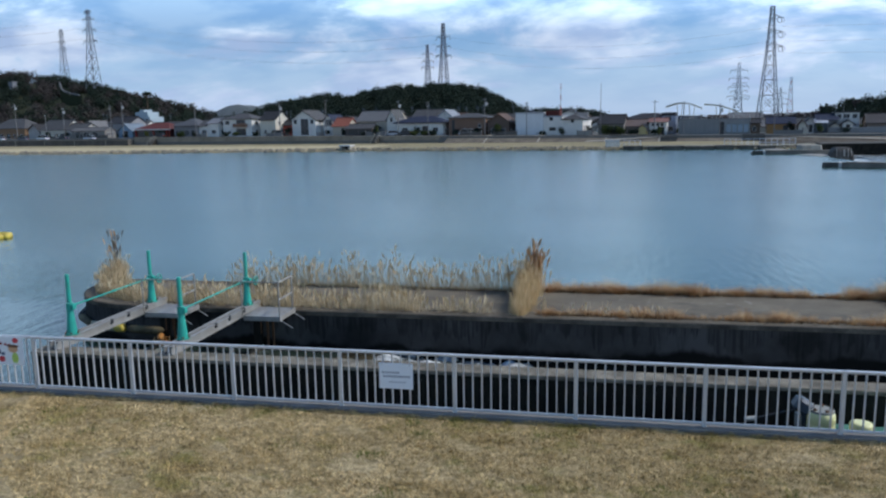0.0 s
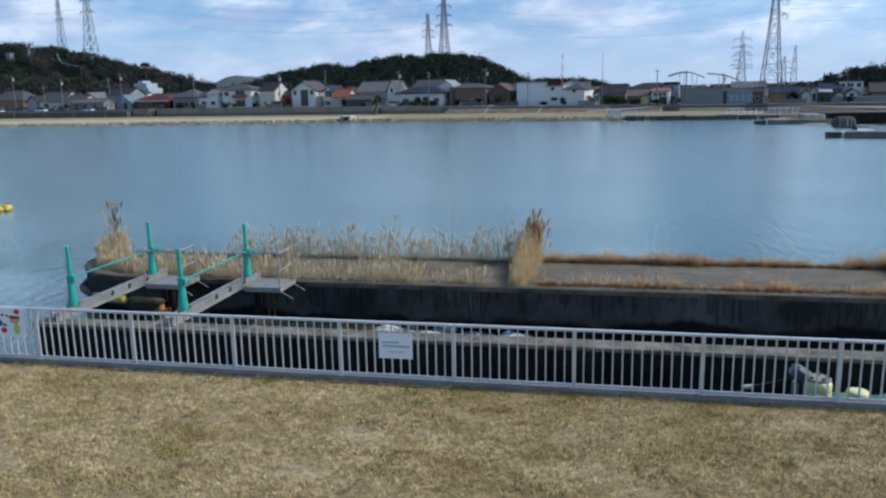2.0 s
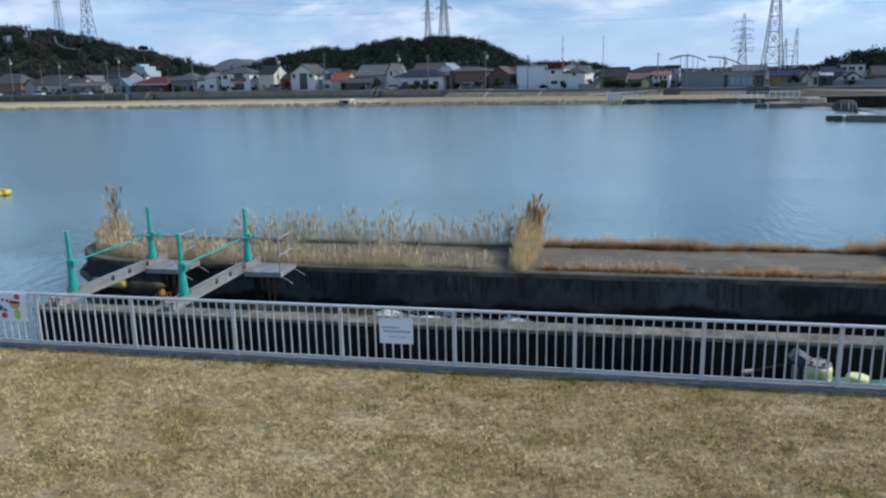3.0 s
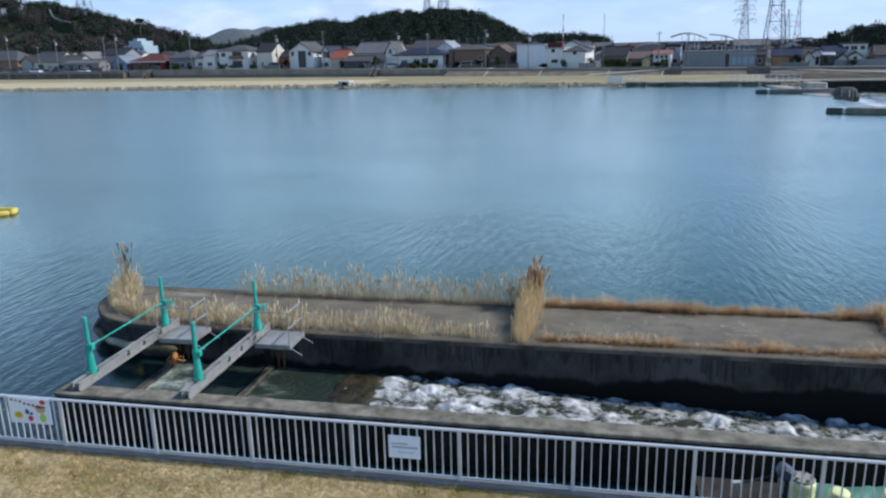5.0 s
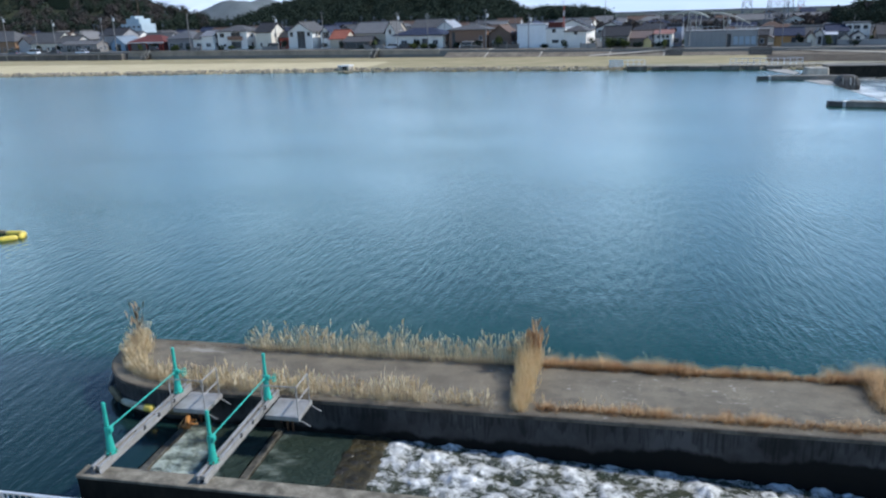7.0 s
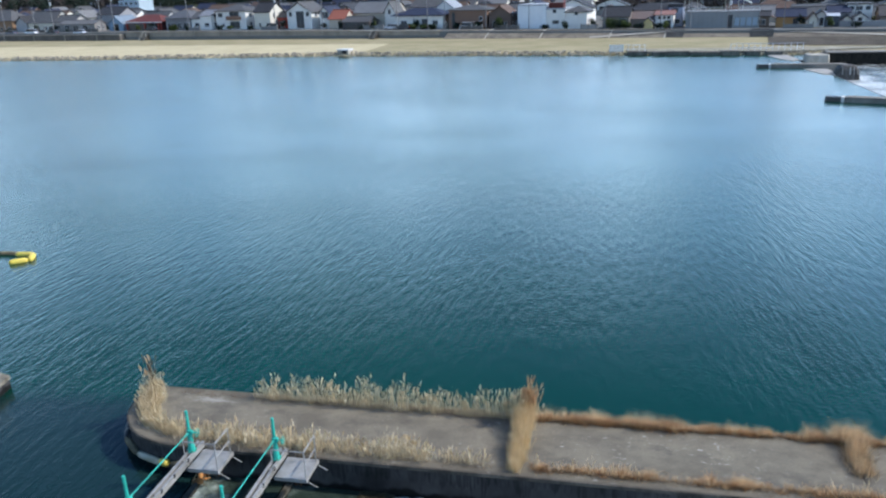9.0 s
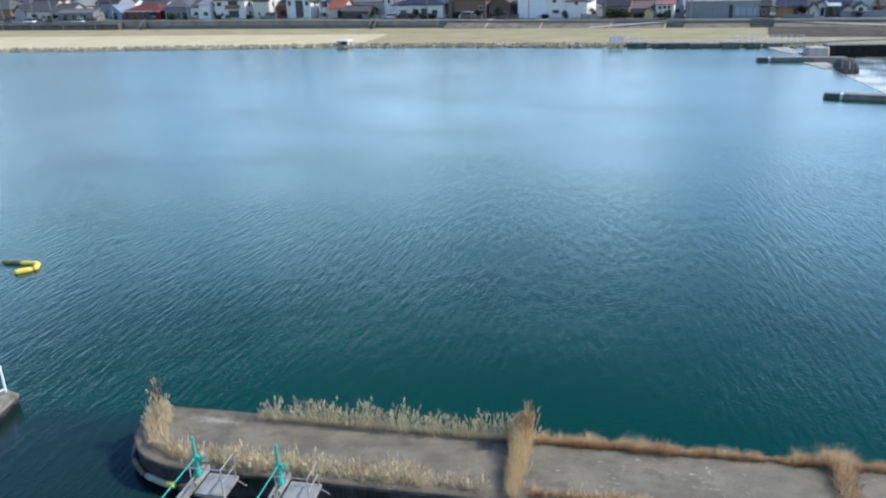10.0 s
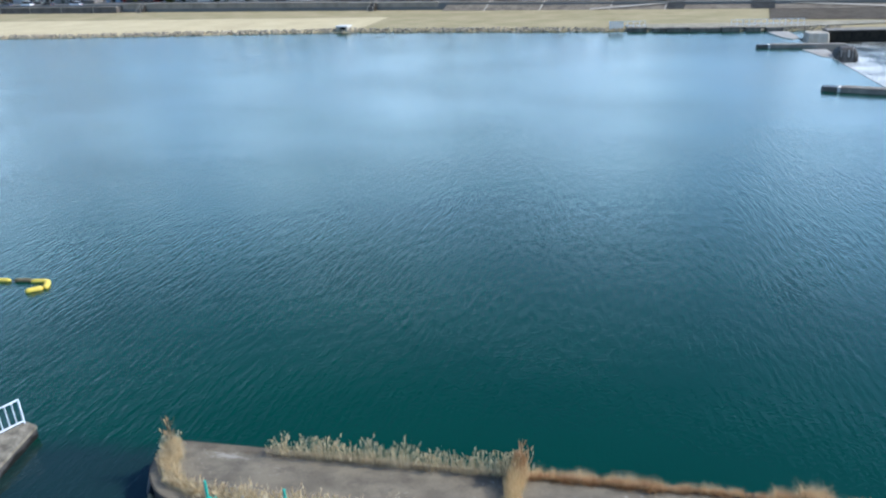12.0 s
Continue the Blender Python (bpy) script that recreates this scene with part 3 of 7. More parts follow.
def build_signs():
    s = thing("notice_board", pose(-1.0, -0.035, 0.685), category="sign", label="white notice board tied to the fence bars")
    part("plate", box(-0.295, 0.295, -0.008, 0.008, -0.225, 0.225, bevel=0.004), SIGNW, s)
    for w, z, x, h in ((0.31, 0.062, -0.09, 0.036), (0.48, -0.005, 0.01, 0.040), (0.30, -0.105, 0.02, 0.016)):
        bm = bmesh.new()
        k = int(w / (h * 1.15))
        for i in range(k):
            c = x - w / 2 + (i + 0.5) * w / k
            box(c - h * 0.42, c + h * 0.42, -0.0095, -0.0075, z - h / 2, z + h / 2, bm)
        part("text_bar", bm, INK, s)
    for x in (-0.24, 0.24):
        part("tie", rod((x, -0.012, 0.2), (x, 0.03, 0.2), 0.008, n=6), STEEL, s)
    d = thing("poster", pose(-8.67, -0.035, 0.83), category="poster", label="childlike painted poster on a white board tied to the fence")
    part("plate", box(-0.47, 0.47, -0.008, 0.008, -0.29, 0.26, bevel=0.004), SIGNW, d)

    def blob(name, col, x, z, rx, rz, lift=0.0):
        bm = bmesh.new()
        bmesh.ops.create_cone(bm, cap_ends=True, segments=18, radius1=1, radius2=1, depth=0.003,
                              matrix=Matrix.Translation((x * 1.57, -0.0095 - lift, z)) @ Matrix.Rotation(radians(90), 4, "X") @ Matrix.Diagonal((rx * 1.4, rz * 1.05, 1, 1)))
        part("painted_shape", bm, surface("poster_" + name, col, rough=0.6, relief=0), d)
    blob("yellow", (0.8, 0.62, 0.05), -0.17, -0.12, 0.075, 0.075)
    blob("ochre", (0.62, 0.36, 0.03), -0.17, -0.12, 0.045, 0.045, 0.003)
    blob("red", (0.6, 0.03, 0.05), 0.2, 0.19, 0.045, 0.05)
    blob("red", (0.6, 0.03, 0.05), 0.0, -0.18, 0.045, 0.055)
    blob("skin", (0.62, 0.36, 0.2), 0.16, 0.02, 0.075, 0.065)
    blob("hat", (0.12, 0.05, 0.02), 0.16, 0.08, 0.095, 0.028, 0.003)
    blob("green", (0.45, 0.62, 0.12), 0.18, -0.15, 0.05, 0.1)
    blob("navy", (0.05, 0.08, 0.16), -0.04, -0.04, 0.035, 0.055)
    blob("navy", (0.05, 0.08, 0.16), 0.02, -0.075, 0.03, 0.03)
    for i, (nm, col) in enumerate((("maroon", (0.3, 0.03, 0.04)), ("olive", (0.25, 0.3, 0.04)), ("maroon", (0.3, 0.03, 0.04)), ("navy", (0.05, 0.08, 0.16)), ("maroon", (0.3, 0.03, 0.04)), ("maroon", (0.3, 0.03, 0.04)), ("maroon", (0.3, 0.03, 0.04)))):
        blob(nm, col, -0.24 + i * 0.06, 0.2 - 0.012 * i - (0.03 if i > 2 else 0), 0.022, 0.026)


build_fence()
build_signs()


# ---------------------------------------------------------------- sluice gates
def build_gate(x):
    """One sluice: two steel beams over the channel, two screw housings, a drive shaft and a service platform."""
    g = thing("sluice_gate", pose(x, 0, 0), category="sluice gate", group="sluice gates over the channel",
              label="hand-wound sluice gate with sea-green screw housings on steel beams")
    for dx in (-0.085, 0.085):
        bm = box(dx - 0.04, dx + 0.04, 2.3, 6.75, 0.07, 0.10)
        box(dx - 0.04, dx + 0.04, 2.3, 6.75, 0.24, 0.27, bm)
        box(dx - 0.012, dx + 0.012, 2.3, 6.75, 0.10, 0.24, bm)
        part("beam", bm, STEEL, g)
    for y in (2.42, 3.25, 4.1, 5.0, 5.7, 6.6):
        part("spacer", box(-0.073, 0.073, y - 0.03, y + 0.03, 0.11, 0.23), STEEL, g)
    for y in (4.25, 4.95, 5.75):
        part("bracket", box(0.09, 0.135, y - 0.04, y + 0.04, 0.17, 0.285, bevel=0.006), BLK, g, "black clamp")
    for y in (2.95, 6.2):
        h = part("screw_housing", rod((0, y, 0.27), (0, y, 0.84), 0.118, 0.066, 14), GREEN, g)
        part("base_flange", rod((0, y, 0.265), (0, y, 0.31), 0.15, 0.15, 14), GREEN, h)
        gb = rod((0, y, 0.82), (0, y, 1.0), 0.082, 0.078, 12)
        box(-0.02, 0.13, y - 0.06, y + 0.06, 0.85, 0.98, gb, bevel=0.01)
        part("gear_box", gb, GREEN, h)
        part("cover_tube", rod((0, y, 1.02), (0, y, 1.64), 0.050, 0.046, 12), GREEN, h)
        part("cap", rod((0, y, 1.635), (0, y, 1.665), 0.053, 0.04, 12), GREEN, h)
        for k in range(6):
            a = k * math.pi / 3
            part("bolt", rod((0.15 * math.cos(a), y + 0.15 * math.sin(a), 0.30), (0.15 * math.cos(a), y + 0.15 * math.sin(a), 0.335), 0.018, n=6), RUST, h)
    part("drive_shaft", rod((0, 3.0, 0.92), (0, 6.15, 0.92), 0.019, n=10), GREEN, g)
    for y in (3.1, 4.6, 6.05):
        part("shaft_coupling", rod((0, y - 0.06, 0.92), (0, y + 0.06, 0.92), 0.03, n=10), GREEN, g)
    wheel = rod((0.17, 6.2, 0.92), (0.26, 6.2, 0.92), 0.02, n=8)
    hub = part("hand_wheel", wheel, GREEN, g)
    rim = bmesh.new()
    loops = []
    for k in range(20):
        a = k * math.pi / 10
        loops.append([rim.verts.new((0.26 + 0.014 * math.sin(b), 6.2 + (0.115 + 0.014 * math.cos(b)) * math.cos(a), 0.92 + (0.115 + 0.014 * math.cos(b)) * math.sin(a))) for b in (0, math.pi / 3, 2 * math.pi / 3, math.pi, 4 * math.pi / 3, 5 * math.pi / 3)])
    for k in range(20):
        p, q = loops[k], loops[(k + 1) % 20]
        for i in range(6):
            rim.faces.new((p[i], q[i], q[(i + 1) % 6], p[(i + 1) % 6]))
    part("rim", rim, GREEN, hub, smooth=True)
    for k in range(3):
        a = k * math.pi * 2 / 3
        part("spoke", rod((0.26, 6.2, 0.92), (0.26, 6.2 + 0.115 * math.cos(a), 0.92 + 0.115 * math.sin(a)), 0.011, n=6), GREEN, hub)
    # service platform beside the rear housing
    p = part("platform", box(0.22, 1.2, 5.48, 6.5, 0.10, 0.145, bevel=0.006), STEEL, g, "grey chequer plate platform")
    part("edge_angle", box(0.22, 1.2, 5.47, 5.50, 0.03, 0.15), STEEL, p)
    part("edge_angle", box(1.18, 1.215, 5.47, 6.5, 0.03, 0.15), STEEL, p)
    for y in (5.55, 6.4):
        part("strut", bar((1.15, y, 0.06), (1.5, y, -0.14), 0.022), STEEL, p)
    part("handrail", rod((0.16, 5.55, 1.02), (1.17, 5.55, 1.02), 0.017, n=8), STEEL, p)
    part("rail_post", rod((0.16, 5.55, 0.12), (0.16, 5.55, 1.02), 0.017, n=8), STEEL, p)
    for y in (5.55, 6.4):
        part("rail_post", rod((1.17, y, 0.12), (1.17, y, 1.02), 0.02, n=8), STEEL, p)
    for z in (0.58, 1.02):
        part("handrail", rod((1.17, 5.55, z), (1.17, 6.4, z), 0.02, n=8), STEEL, p)
    for x in (0.3, 0.5):
        part("hanger", rod((x, 6.3, -0.55), (x, 6.3, 0.1), 0.016, n=6), RUST, p)
    # the raised leaf and its guides
    part("gate_leaf", box(-0.06, 0.06, 2.72, 6.72, -2.0, -1.06, bevel=0.01), RUST, g, "rusty steel gate leaf")
    for y in (2.68, 6.74):
        part("guide", box(-0.12, 0.12, y - 0.04, y + 0.04, -2.2, 0.07), ALGAE, g)
    for dx in (0.28, 0.44):
        part("guide_rail", box(dx - 0.025, dx + 0.025, 6.72, 6.79, -1.2, -0.2), RUST, g)
    return g


build_gate(-9.47)
build_gate(-6.69)


def build_sills():
    for i, x in enumerate((-9.75, -6.85)):
        s = box(x + 0.1, x + 0.32, 2.64, 6.8, -3.2, -0.98 - 0.03 * i, bevel=0.02)
        tagged(part("sill_wall", s, surface("mossy_sill", (0.15, 0.135, 0.10), (0.022, 0.019, 0.012), 0.5, scale=4.5, fine=11, amount=1.0, relief=0.5, dist=0.03)),
               "mossy concrete sill across the channel", "sill", kind="structure")


build_sills()


def build_channel():
    # slope of the rapids with rows of stones beneath that throw up the foam
    def sheet(name, x0, x1, z_of, foam_of, label, step=0.055, y0=2.645, y1=6.8, mat=None):
        nx, ny = int((x1 - x0) / step) + 1, int((y1 - y0) / step) + 1
        verts, foam = [], []
        for j in range(ny):
            y = y0 + (y1 - y0) * j / (ny - 1)
            for i in range(nx):
                x = x0 + (x1 - x0) * i / (nx - 1)
                z, f = z_of(x, y), foam_of(x, y)
                verts.append((x, y, z))
                foam.append(f)
        faces = [(j * nx + i, j * nx + i + 1, (j + 1) * nx + i + 1, (j + 1) * nx + i) for j in range(ny - 1) for i in range(nx - 1)]
        ob = mesh_from(name, verts, faces, mat or FOAM, smooth=True)
        ob.data.attributes.new("foam", "FLOAT", "POINT").data.foreach_set("value", foam)
        return tagged(ob, label, "water", kind="structure")

    def lump(x, y):
        """Water heaped over single stones: domes about a metre apart, with ragged tails downstream."""
        wx = x + 0.30 * noise.noise((x * 1.1, y * 1.1, 3)) + 0.20 * noise.noise((x * 3.2, y * 3.2, 8)) + 0.07 * noise.noise((x * 9, y * 9, 2))
        wy = y + 0.30 * noise.noise((x * 1.1, y * 1.1, 11)) + 0.20 * noise.noise((x * 3.2, y * 3.2, 14)) + 0.07 * noise.noise((x * 9, y * 9, 21))
        d = noise.voronoi((wx / 0.95, wy / 0.8, 0.35))[0]
        dome = max(0.0, 1 - 1.2 * d[0])
        seam = min(1.0, (d[1] - d[0]) * 1.9)
        return dome, seam

    def rapid_z(x, y):
        dome, seam = lump(x, y)
        ramp = smoothstep(-3.6, -2.7, x)
        base = -1.09 - 0.045 * (x + 4.0)
        ragged = 0.05 * noise.noise((x * 4, y * 4, 5)) + 0.025 * noise.noise((x * 10, y * 10, 8))
        return float(base + ramp * (0.18 * dome * seam + ragged))

    def rapid_foam(x, y):
        dome, seam = lump(x, y)
        start = smoothstep(-3.5, -2.9, x + 0.7 * noise.noise((y * 1.3, 2.0, 1)))
        edge = smoothstep(2.5, 3.5, y) * 0.45 + 0.55
        v = 0.05 + 0.62 * seam + 0.42 * dome + 0.28 * noise.noise((x * 0.7, y * 1.1, 6)) + 0.36 * noise.noise((x * 3.0, y * 4.5, 9)) + 0.2 * noise.noise((x * 8, y * 10, 4))
        return float(start * edge * min(1.0, max(0.02, v)))

    def pool_foam(x, y):
        v = noise.noise((x * 1.1, y * 2.4, 14)) + 0.5 * noise.noise((x * 3.5, y * 6, 12))
        return float(0.3 * smoothstep(0.1, 0.8, v + 0.35 - (x + 6.5) * 0.4))

    sheet("rapids", -4.05, 22, rapid_z, rapid_foam, "white foaming rapids over a stony chute")
    sheet("channel_pool", -6.5, -4.0, lambda x, y: -1.08 + 0.012 * noise.noise((x * 3, y * 3, 0)),
          pool_foam, "dark green pool with pale streaks in the channel", 0.1, mat=CHURN)

    def inlet_foam_shade(x, y):
        v = noise.noise((x * 1.6, y * 2.2, 4)) * 0.8 + 0.5 * noise.noise((x * 4, y * 5, 2))
        # foam thins towards the pier wall, where its shadow is painted in
        return float(smoothstep(-0.35, 0.95, 0.85 * v + 1.35 - (x + 9.2) * 0.75 - max(0.0, y - 3.4) * 0.33))

    sheet("channel_inlet", -9.4, -6.8, lambda x, y: -1.04 + 0.045 * noise.noise((x * 3, y * 3, 7)), inlet_foam_shade, "churning pale water behind the first sluice", 0.08, mat=CHURN)
    tagged(part("chute_bed", box(-4.3, 22, 2.64, 6.8, -3.2, -2.6), BED), "stony bed below the rapids", "bed", kind="structure")
    # mossy lip over which the pool spills
    nx, ny = 26, 80
    V = []
    for j in range(ny):
        y = 2.645 + 4.15 * j / (ny - 1)
        for i in range(nx):
            x = -4.5 + 1.75 * i / (nx - 1)
            z = -1.06 + 0.05 * noise.noise((x * 3.5, y * 3.5, 2)) + 0.035 * noise.noise((x * 9, y * 9, 4))
            z += -0.12 * float(smoothstep(-4.3, -4.5, x)) - 0.3 * float(smoothstep(-3.4, -2.8, x))
            V.append((x, y, z))
    F = [(j * nx + i, j * nx + i + 1, (j + 1) * nx + i + 1, (j + 1) * nx + i) for j in range(ny - 1) for i in range(nx - 1)]
    lip = mesh_from("chute_lip", V, F, surface("mossy_lip", (0.07, 0.055, 0.023), (0.018, 0.016, 0.008), 0.45, scale=3.0, fine=12, amount=1.0, relief=0.5, dist=0.03), smooth=True)
    tagged(lip, "brown mossy stone lip at the head of the rapids", "lip", kind="structure")
    # stones that show at the lip of the rapids
    rng = random.Random(5)
    st = surface("wet_stone", (0.035, 0.029, 0.016), (0.014, 0.013, 0.008), 0.3, scale=3, fine=18)
    for i in range(26):
        bm = bmesh.new()
        bmesh.ops.create_icosphere(bm, subdivisions=2, radius=rng.uniform(0.10, 0.2))
        for v in bm.verts:
            v.co *= 1 + 0.3 * noise.noise(v.co * 6 + Vector((i, 0, 0)))
            v.co.z *= 0.28
        ob = part("stone", bm, st, smooth=True)
        ob.location = (-4.05 + rng.uniform(-0.35, 0.45), 2.9 + 3.8 * rng.random(), -1.085)
        tagged(ob, "wet brown stone at the lip of the rapids", "stone", "stones at the lip of the rapids")


build_channel()


# ---------------------------------------------------------------- dry growth on the pier and lawn
def blades(rng, pts, h, w, lean, segs=3, plume=0.0, plume_len=0.12, droop=0.35, scale=None, way=None):
    """Bent ribbons rooted at pts (n x 3); plume: the share that carries a feathery head. Returns vertices and faces."""
    n = len(pts)
    hh = h * (0.6 + 0.55 * rng.random(n))
    if scale is not None:
        hh = hh * scale
    ang = rng.random(n) * 2 * np.pi
    if way is not None:
        ang = way + 0.5 * rng.standard_normal(n)
    face = rng.random(n) * 2 * np.pi
    ln = lean * rng.random(n)
    side = np.stack([np.cos(face), np.sin(face), np.zeros(n)], 1)
    out = np.stack([np.cos(ang), np.sin(ang), np.zeros(n)], 1)
    vs, fs = [], []
    levels = []
    for s in range(segs + 1):
        t = s / segs
        c = pts + np.stack([np.zeros(n), np.zeros(n), hh * t * (1 - 0.15 * t * ln)], 1) + out * (hh * ln * (0.35 * t + droop * t * t))[:, None]
        ww = w * (1 - 0.8 * t)
        levels += [c - side * ww / 2, c + side * ww / 2]
    k = 2 * (segs + 1)
    V = np.stack(levels, 1).reshape(-1, 3)
    base = np.arange(n) * k
    F = [np.stack([base + 2 * s, base + 2 * s + 1, base + 2 * s + 3, base + 2 * s + 2], 1) for s in range(segs)]
    F = np.concatenate(F)
    if plume:
        sel = np.where(rng.random(n) < plume)[0]
        tips = (levels[-1] + levels[-2])[sel] / 2
        for q in range(6):
            a = rng.random(len(sel)) * 2 * np.pi
            d = np.stack([np.cos(a), np.sin(a), np.zeros(len(sel))], 1)
            L = plume_len * (0.6 + 0.8 * rng.random(len(sel)))
            p0 = tips - np.array([0, 0, 1.0]) * (L * 0.5 * rng.random(len(sel)))[:, None]
            p1 = p0 + d * (L * 0.045)[:, None] + np.array([0, 0, 1.0]) * (L * 0.45)[:, None]
            p2 = p0 + (out[sel] * 0.3 + d * 0.07) * L[:, None] + np.array([0, 0, 1.0]) * L[:, None]
            off = len(V)
            V = np.concatenate([V, np.stack([p0, p1, p2], 1).reshape(-1, 3)])
            b = off + np.arange(len(sel)) * 3
            F = list(F) + [tuple(r) for r in np.stack([b, b + 1, b + 2], 1).tolist()]
    return V, [tuple(int(i) for i in f) for f in F]


def stuff(name, chunks, material, label, category):
    V, F, off = [], [], 0
    for v, f in chunks:
        V.append(v)
        F += [tuple(i + off for i in q) for q in f]
        off += len(v)
    V = np.concatenate(V)
    ob = mesh_from(name, V.tolist(), F, material)
    return tagged(ob, label, category, kind="stuff")


STRAW = island_mat("straw_reed", [(0.62, 0.47, 0.26), (0.80, 0.67, 0.43), (0.44, 0.31, 0.16), (0.88, 0.77, 0.55), (0.34, 0.235, 0.115), (0.70, 0.55, 0.325)], 0.85, 0.3)
HONEY = island_mat("honey_reed", [(0.66, 0.48, 0.24), (0.78, 0.60, 0.34), (0.50, 0.34, 0.16), (0.84, 0.69, 0.43), (0.38, 0.25, 0.11)], 0.85, 0.3)
RUSSET = island_mat("russet_grass", [(0.43, 0.225, 0.10), (0.53, 0.31, 0.14), (0.20, 0.105, 0.05), (0.36, 0.18, 0.08)], 0.9, 0.3)
GOLD = island_mat("golden_grass", [(0.76, 0.54, 0.30), (0.60, 0.38, 0.18), (0.88, 0.71, 0.46), (0.42, 0.24, 0.11), (0.72, 0.49, 0.26)], 0.9, 0.3)
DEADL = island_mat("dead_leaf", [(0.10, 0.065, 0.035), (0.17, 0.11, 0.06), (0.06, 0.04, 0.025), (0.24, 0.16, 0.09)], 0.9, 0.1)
BROWN = island_mat("brown_seed_heads", [(0.46, 0.28, 0.14), (0.56, 0.37, 0.20), (0.36, 0.20, 0.095), (0.62, 0.45, 0.27)], 0.9, 0.25)
TURFB = turf_blade_mat()
GREENB = island_mat("green_turf_blades", [(0.16, 0.18, 0.045), (0.25, 0.24, 0.07), (0.10, 0.13, 0.032)], 0.9, 0.2)


def build_growth():
    rng = np.random.default_rng(11)
    near, far, russ, gold, dead, heads, tuft = [], [], [], [], [], [], []

    def tussocks(rows, out, per, h, w, lean, plume=0.0, plume_len=0.12, droop=0.35, wide=0.1, segs=3):
        """Separate clumps (x, y, size): blades lean outwards from the middle and are tallest there."""
        pts, sc, way = [], [], []
        for x, y, k in rows:
            m = max(4, int(per * k))
            off = rng.standard_normal((m, 2)) * wide * (0.6 + 0.4 * k)
            r = np.hypot(off[:, 0], off[:, 1]) / (wide * (0.6 + 0.4 * k))
            pts.append(np.stack([x + off[:, 0], y + off[:, 1], np.zeros(m)], 1))
            sc.append(k * (1.12 - 0.28 * np.clip(r, 0, 2.2)))
            way.append(np.arctan2(off[:, 1], off[:, 0]))
        if pts:
            out.append(blades(rng, np.concatenate(pts), h, w, lean, segs, plume, plume_len, droop, np.concatenate(sc), np.concatenate(way)))

    def along(x0, x1, gap, y, wob, size):
        """Clump places along an edge: uneven gaps, size by a function of x."""
        rows, x = [], x0
        while x < x1:
            k = size(x) * rng.uniform(0.6, 1.25)
            if k > 0.22:
                rows.append((x, y + wob * rng.standard_normal(), k))
            x += gap * rng.uniform(0.5, 1.6)
        return rows

    def bumps(seed, lo, hi, freq):
        return lambda x: lo + (hi - lo) * min(1.0, max(0.0, 0.5 + 0.9 * noise.noise((x * freq, seed, 0.0)) + 0.5 * noise.noise((x * freq * 2.7, seed, 4.0))))

    # near edge, west of the joint: loose clumps of pale plumed reeds with bare slab between
    def near_size(x):
        thick = 1.05 if x < -5.8 else 0.78 + 0.30 * math.exp(-((x + 3.6) / 0.9) ** 2) - 0.25 * (x > -2.2)
        return thick * bumps(1.0, 0.5 if x < -5.8 else 0.3, 1.2, 0.8)(x)
    tussocks(along(-10.6, -0.3, 0.17, 7.27, 0.10, near_size), near, 76, 0.68, 0.007, 0.55, 0.18, 0.16, wide=0.13)
    tussocks(along(-10.4, -1.0, 0.24, 7.42, 0.08, near_size), near, 50, 0.56, 0.007, 0.6, 0.16, 0.15, wide=0.13)
    tussocks(along(-10.6, -0.3, 0.25, 7.18, 0.05, bumps(2.0, 0.3, 1.0, 1.2)), near, 30, 0.32, 0.009, 1.1, wide=0.13, segs=2)
    # far edge, west of the joint: a close row of tall reeds
    tussocks(along(-8.9, 0.1, 0.13, 9.93, 0.06, bumps(4.0, 0.45, 1.1, 0.9)), far, 42, 1.0, 0.007, 0.32, 0.26, 0.16, 0.22, wide=0.11)
    tussocks(along(-8.9, 0.2, 0.13, 9.93, 0.05, bumps(5.0, 0.4, 1.0, 1.1)), far, 46, 0.62, 0.007, 0.45, 0.10, 0.14, 0.3, wide=0.11)
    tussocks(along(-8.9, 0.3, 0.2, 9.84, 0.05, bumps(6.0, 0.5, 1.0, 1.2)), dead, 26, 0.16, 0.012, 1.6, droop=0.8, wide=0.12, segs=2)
    # rounded end: the band follows the rim and rises to a tall sheaf
    rows = []
    for i in range(90):
        a = radians(178 + 86 * rng.random())
        k = 0.81 - 0.10 * rng.random()
        p, q = -10.4 + 2.9 * k * math.cos(a), 9.35 + 2.57 * k * math.sin(a)
        rows.append((p, q, 0.75 + 0.65 * min(1.0, max(0.0, (q - 7.4) / 1.7))))
    tussocks(rows, near, 60, 0.5, 0.008, 0.65, 0.05, 0.15, wide=0.12)
    tussocks([(-12.52 + 0.13 * rng.standard_normal(), 9.25 + 0.2 * rng.standard_normal(), rng.uniform(0.8, 1.15)) for _ in range(16)], near, 80, 0.96, 0.008, 0.36, 0.05, 0.15, wide=0.12)
    q = np.stack([-12.58 + 0.08 * rng.standard_normal(26), 9.25 + 0.1 * rng.standard_normal(26), np.zeros(26)], 1)
    heads.append(blades(rng, q[:10], 1.5, 0.014, 0.16, 3, 1.0, 0.22, 0.1))
    dead.append(blades(rng, q[10:], 1.5, 0.014, 0.12, 3, 1.0, 0.2, 0.1))
    # growth out of the joint, rising towards the far edge
    for y0, n, h in ((7.3, 6, 0.5), (7.7, 7, 0.58), (8.2, 8, 0.66), (8.8, 9, 0.8), (9.35, 12, 0.98), (9.85, 12, 1.0)):
        rows = [(0.40 + 0.10 * (y0 - 7) / 3 + 0.03 * (y0 - 5.5) * rng.standard_normal(), y0 + 0.15 * rng.standard_normal(), rng.uniform(0.75, 1.15)) for _ in range(n)]
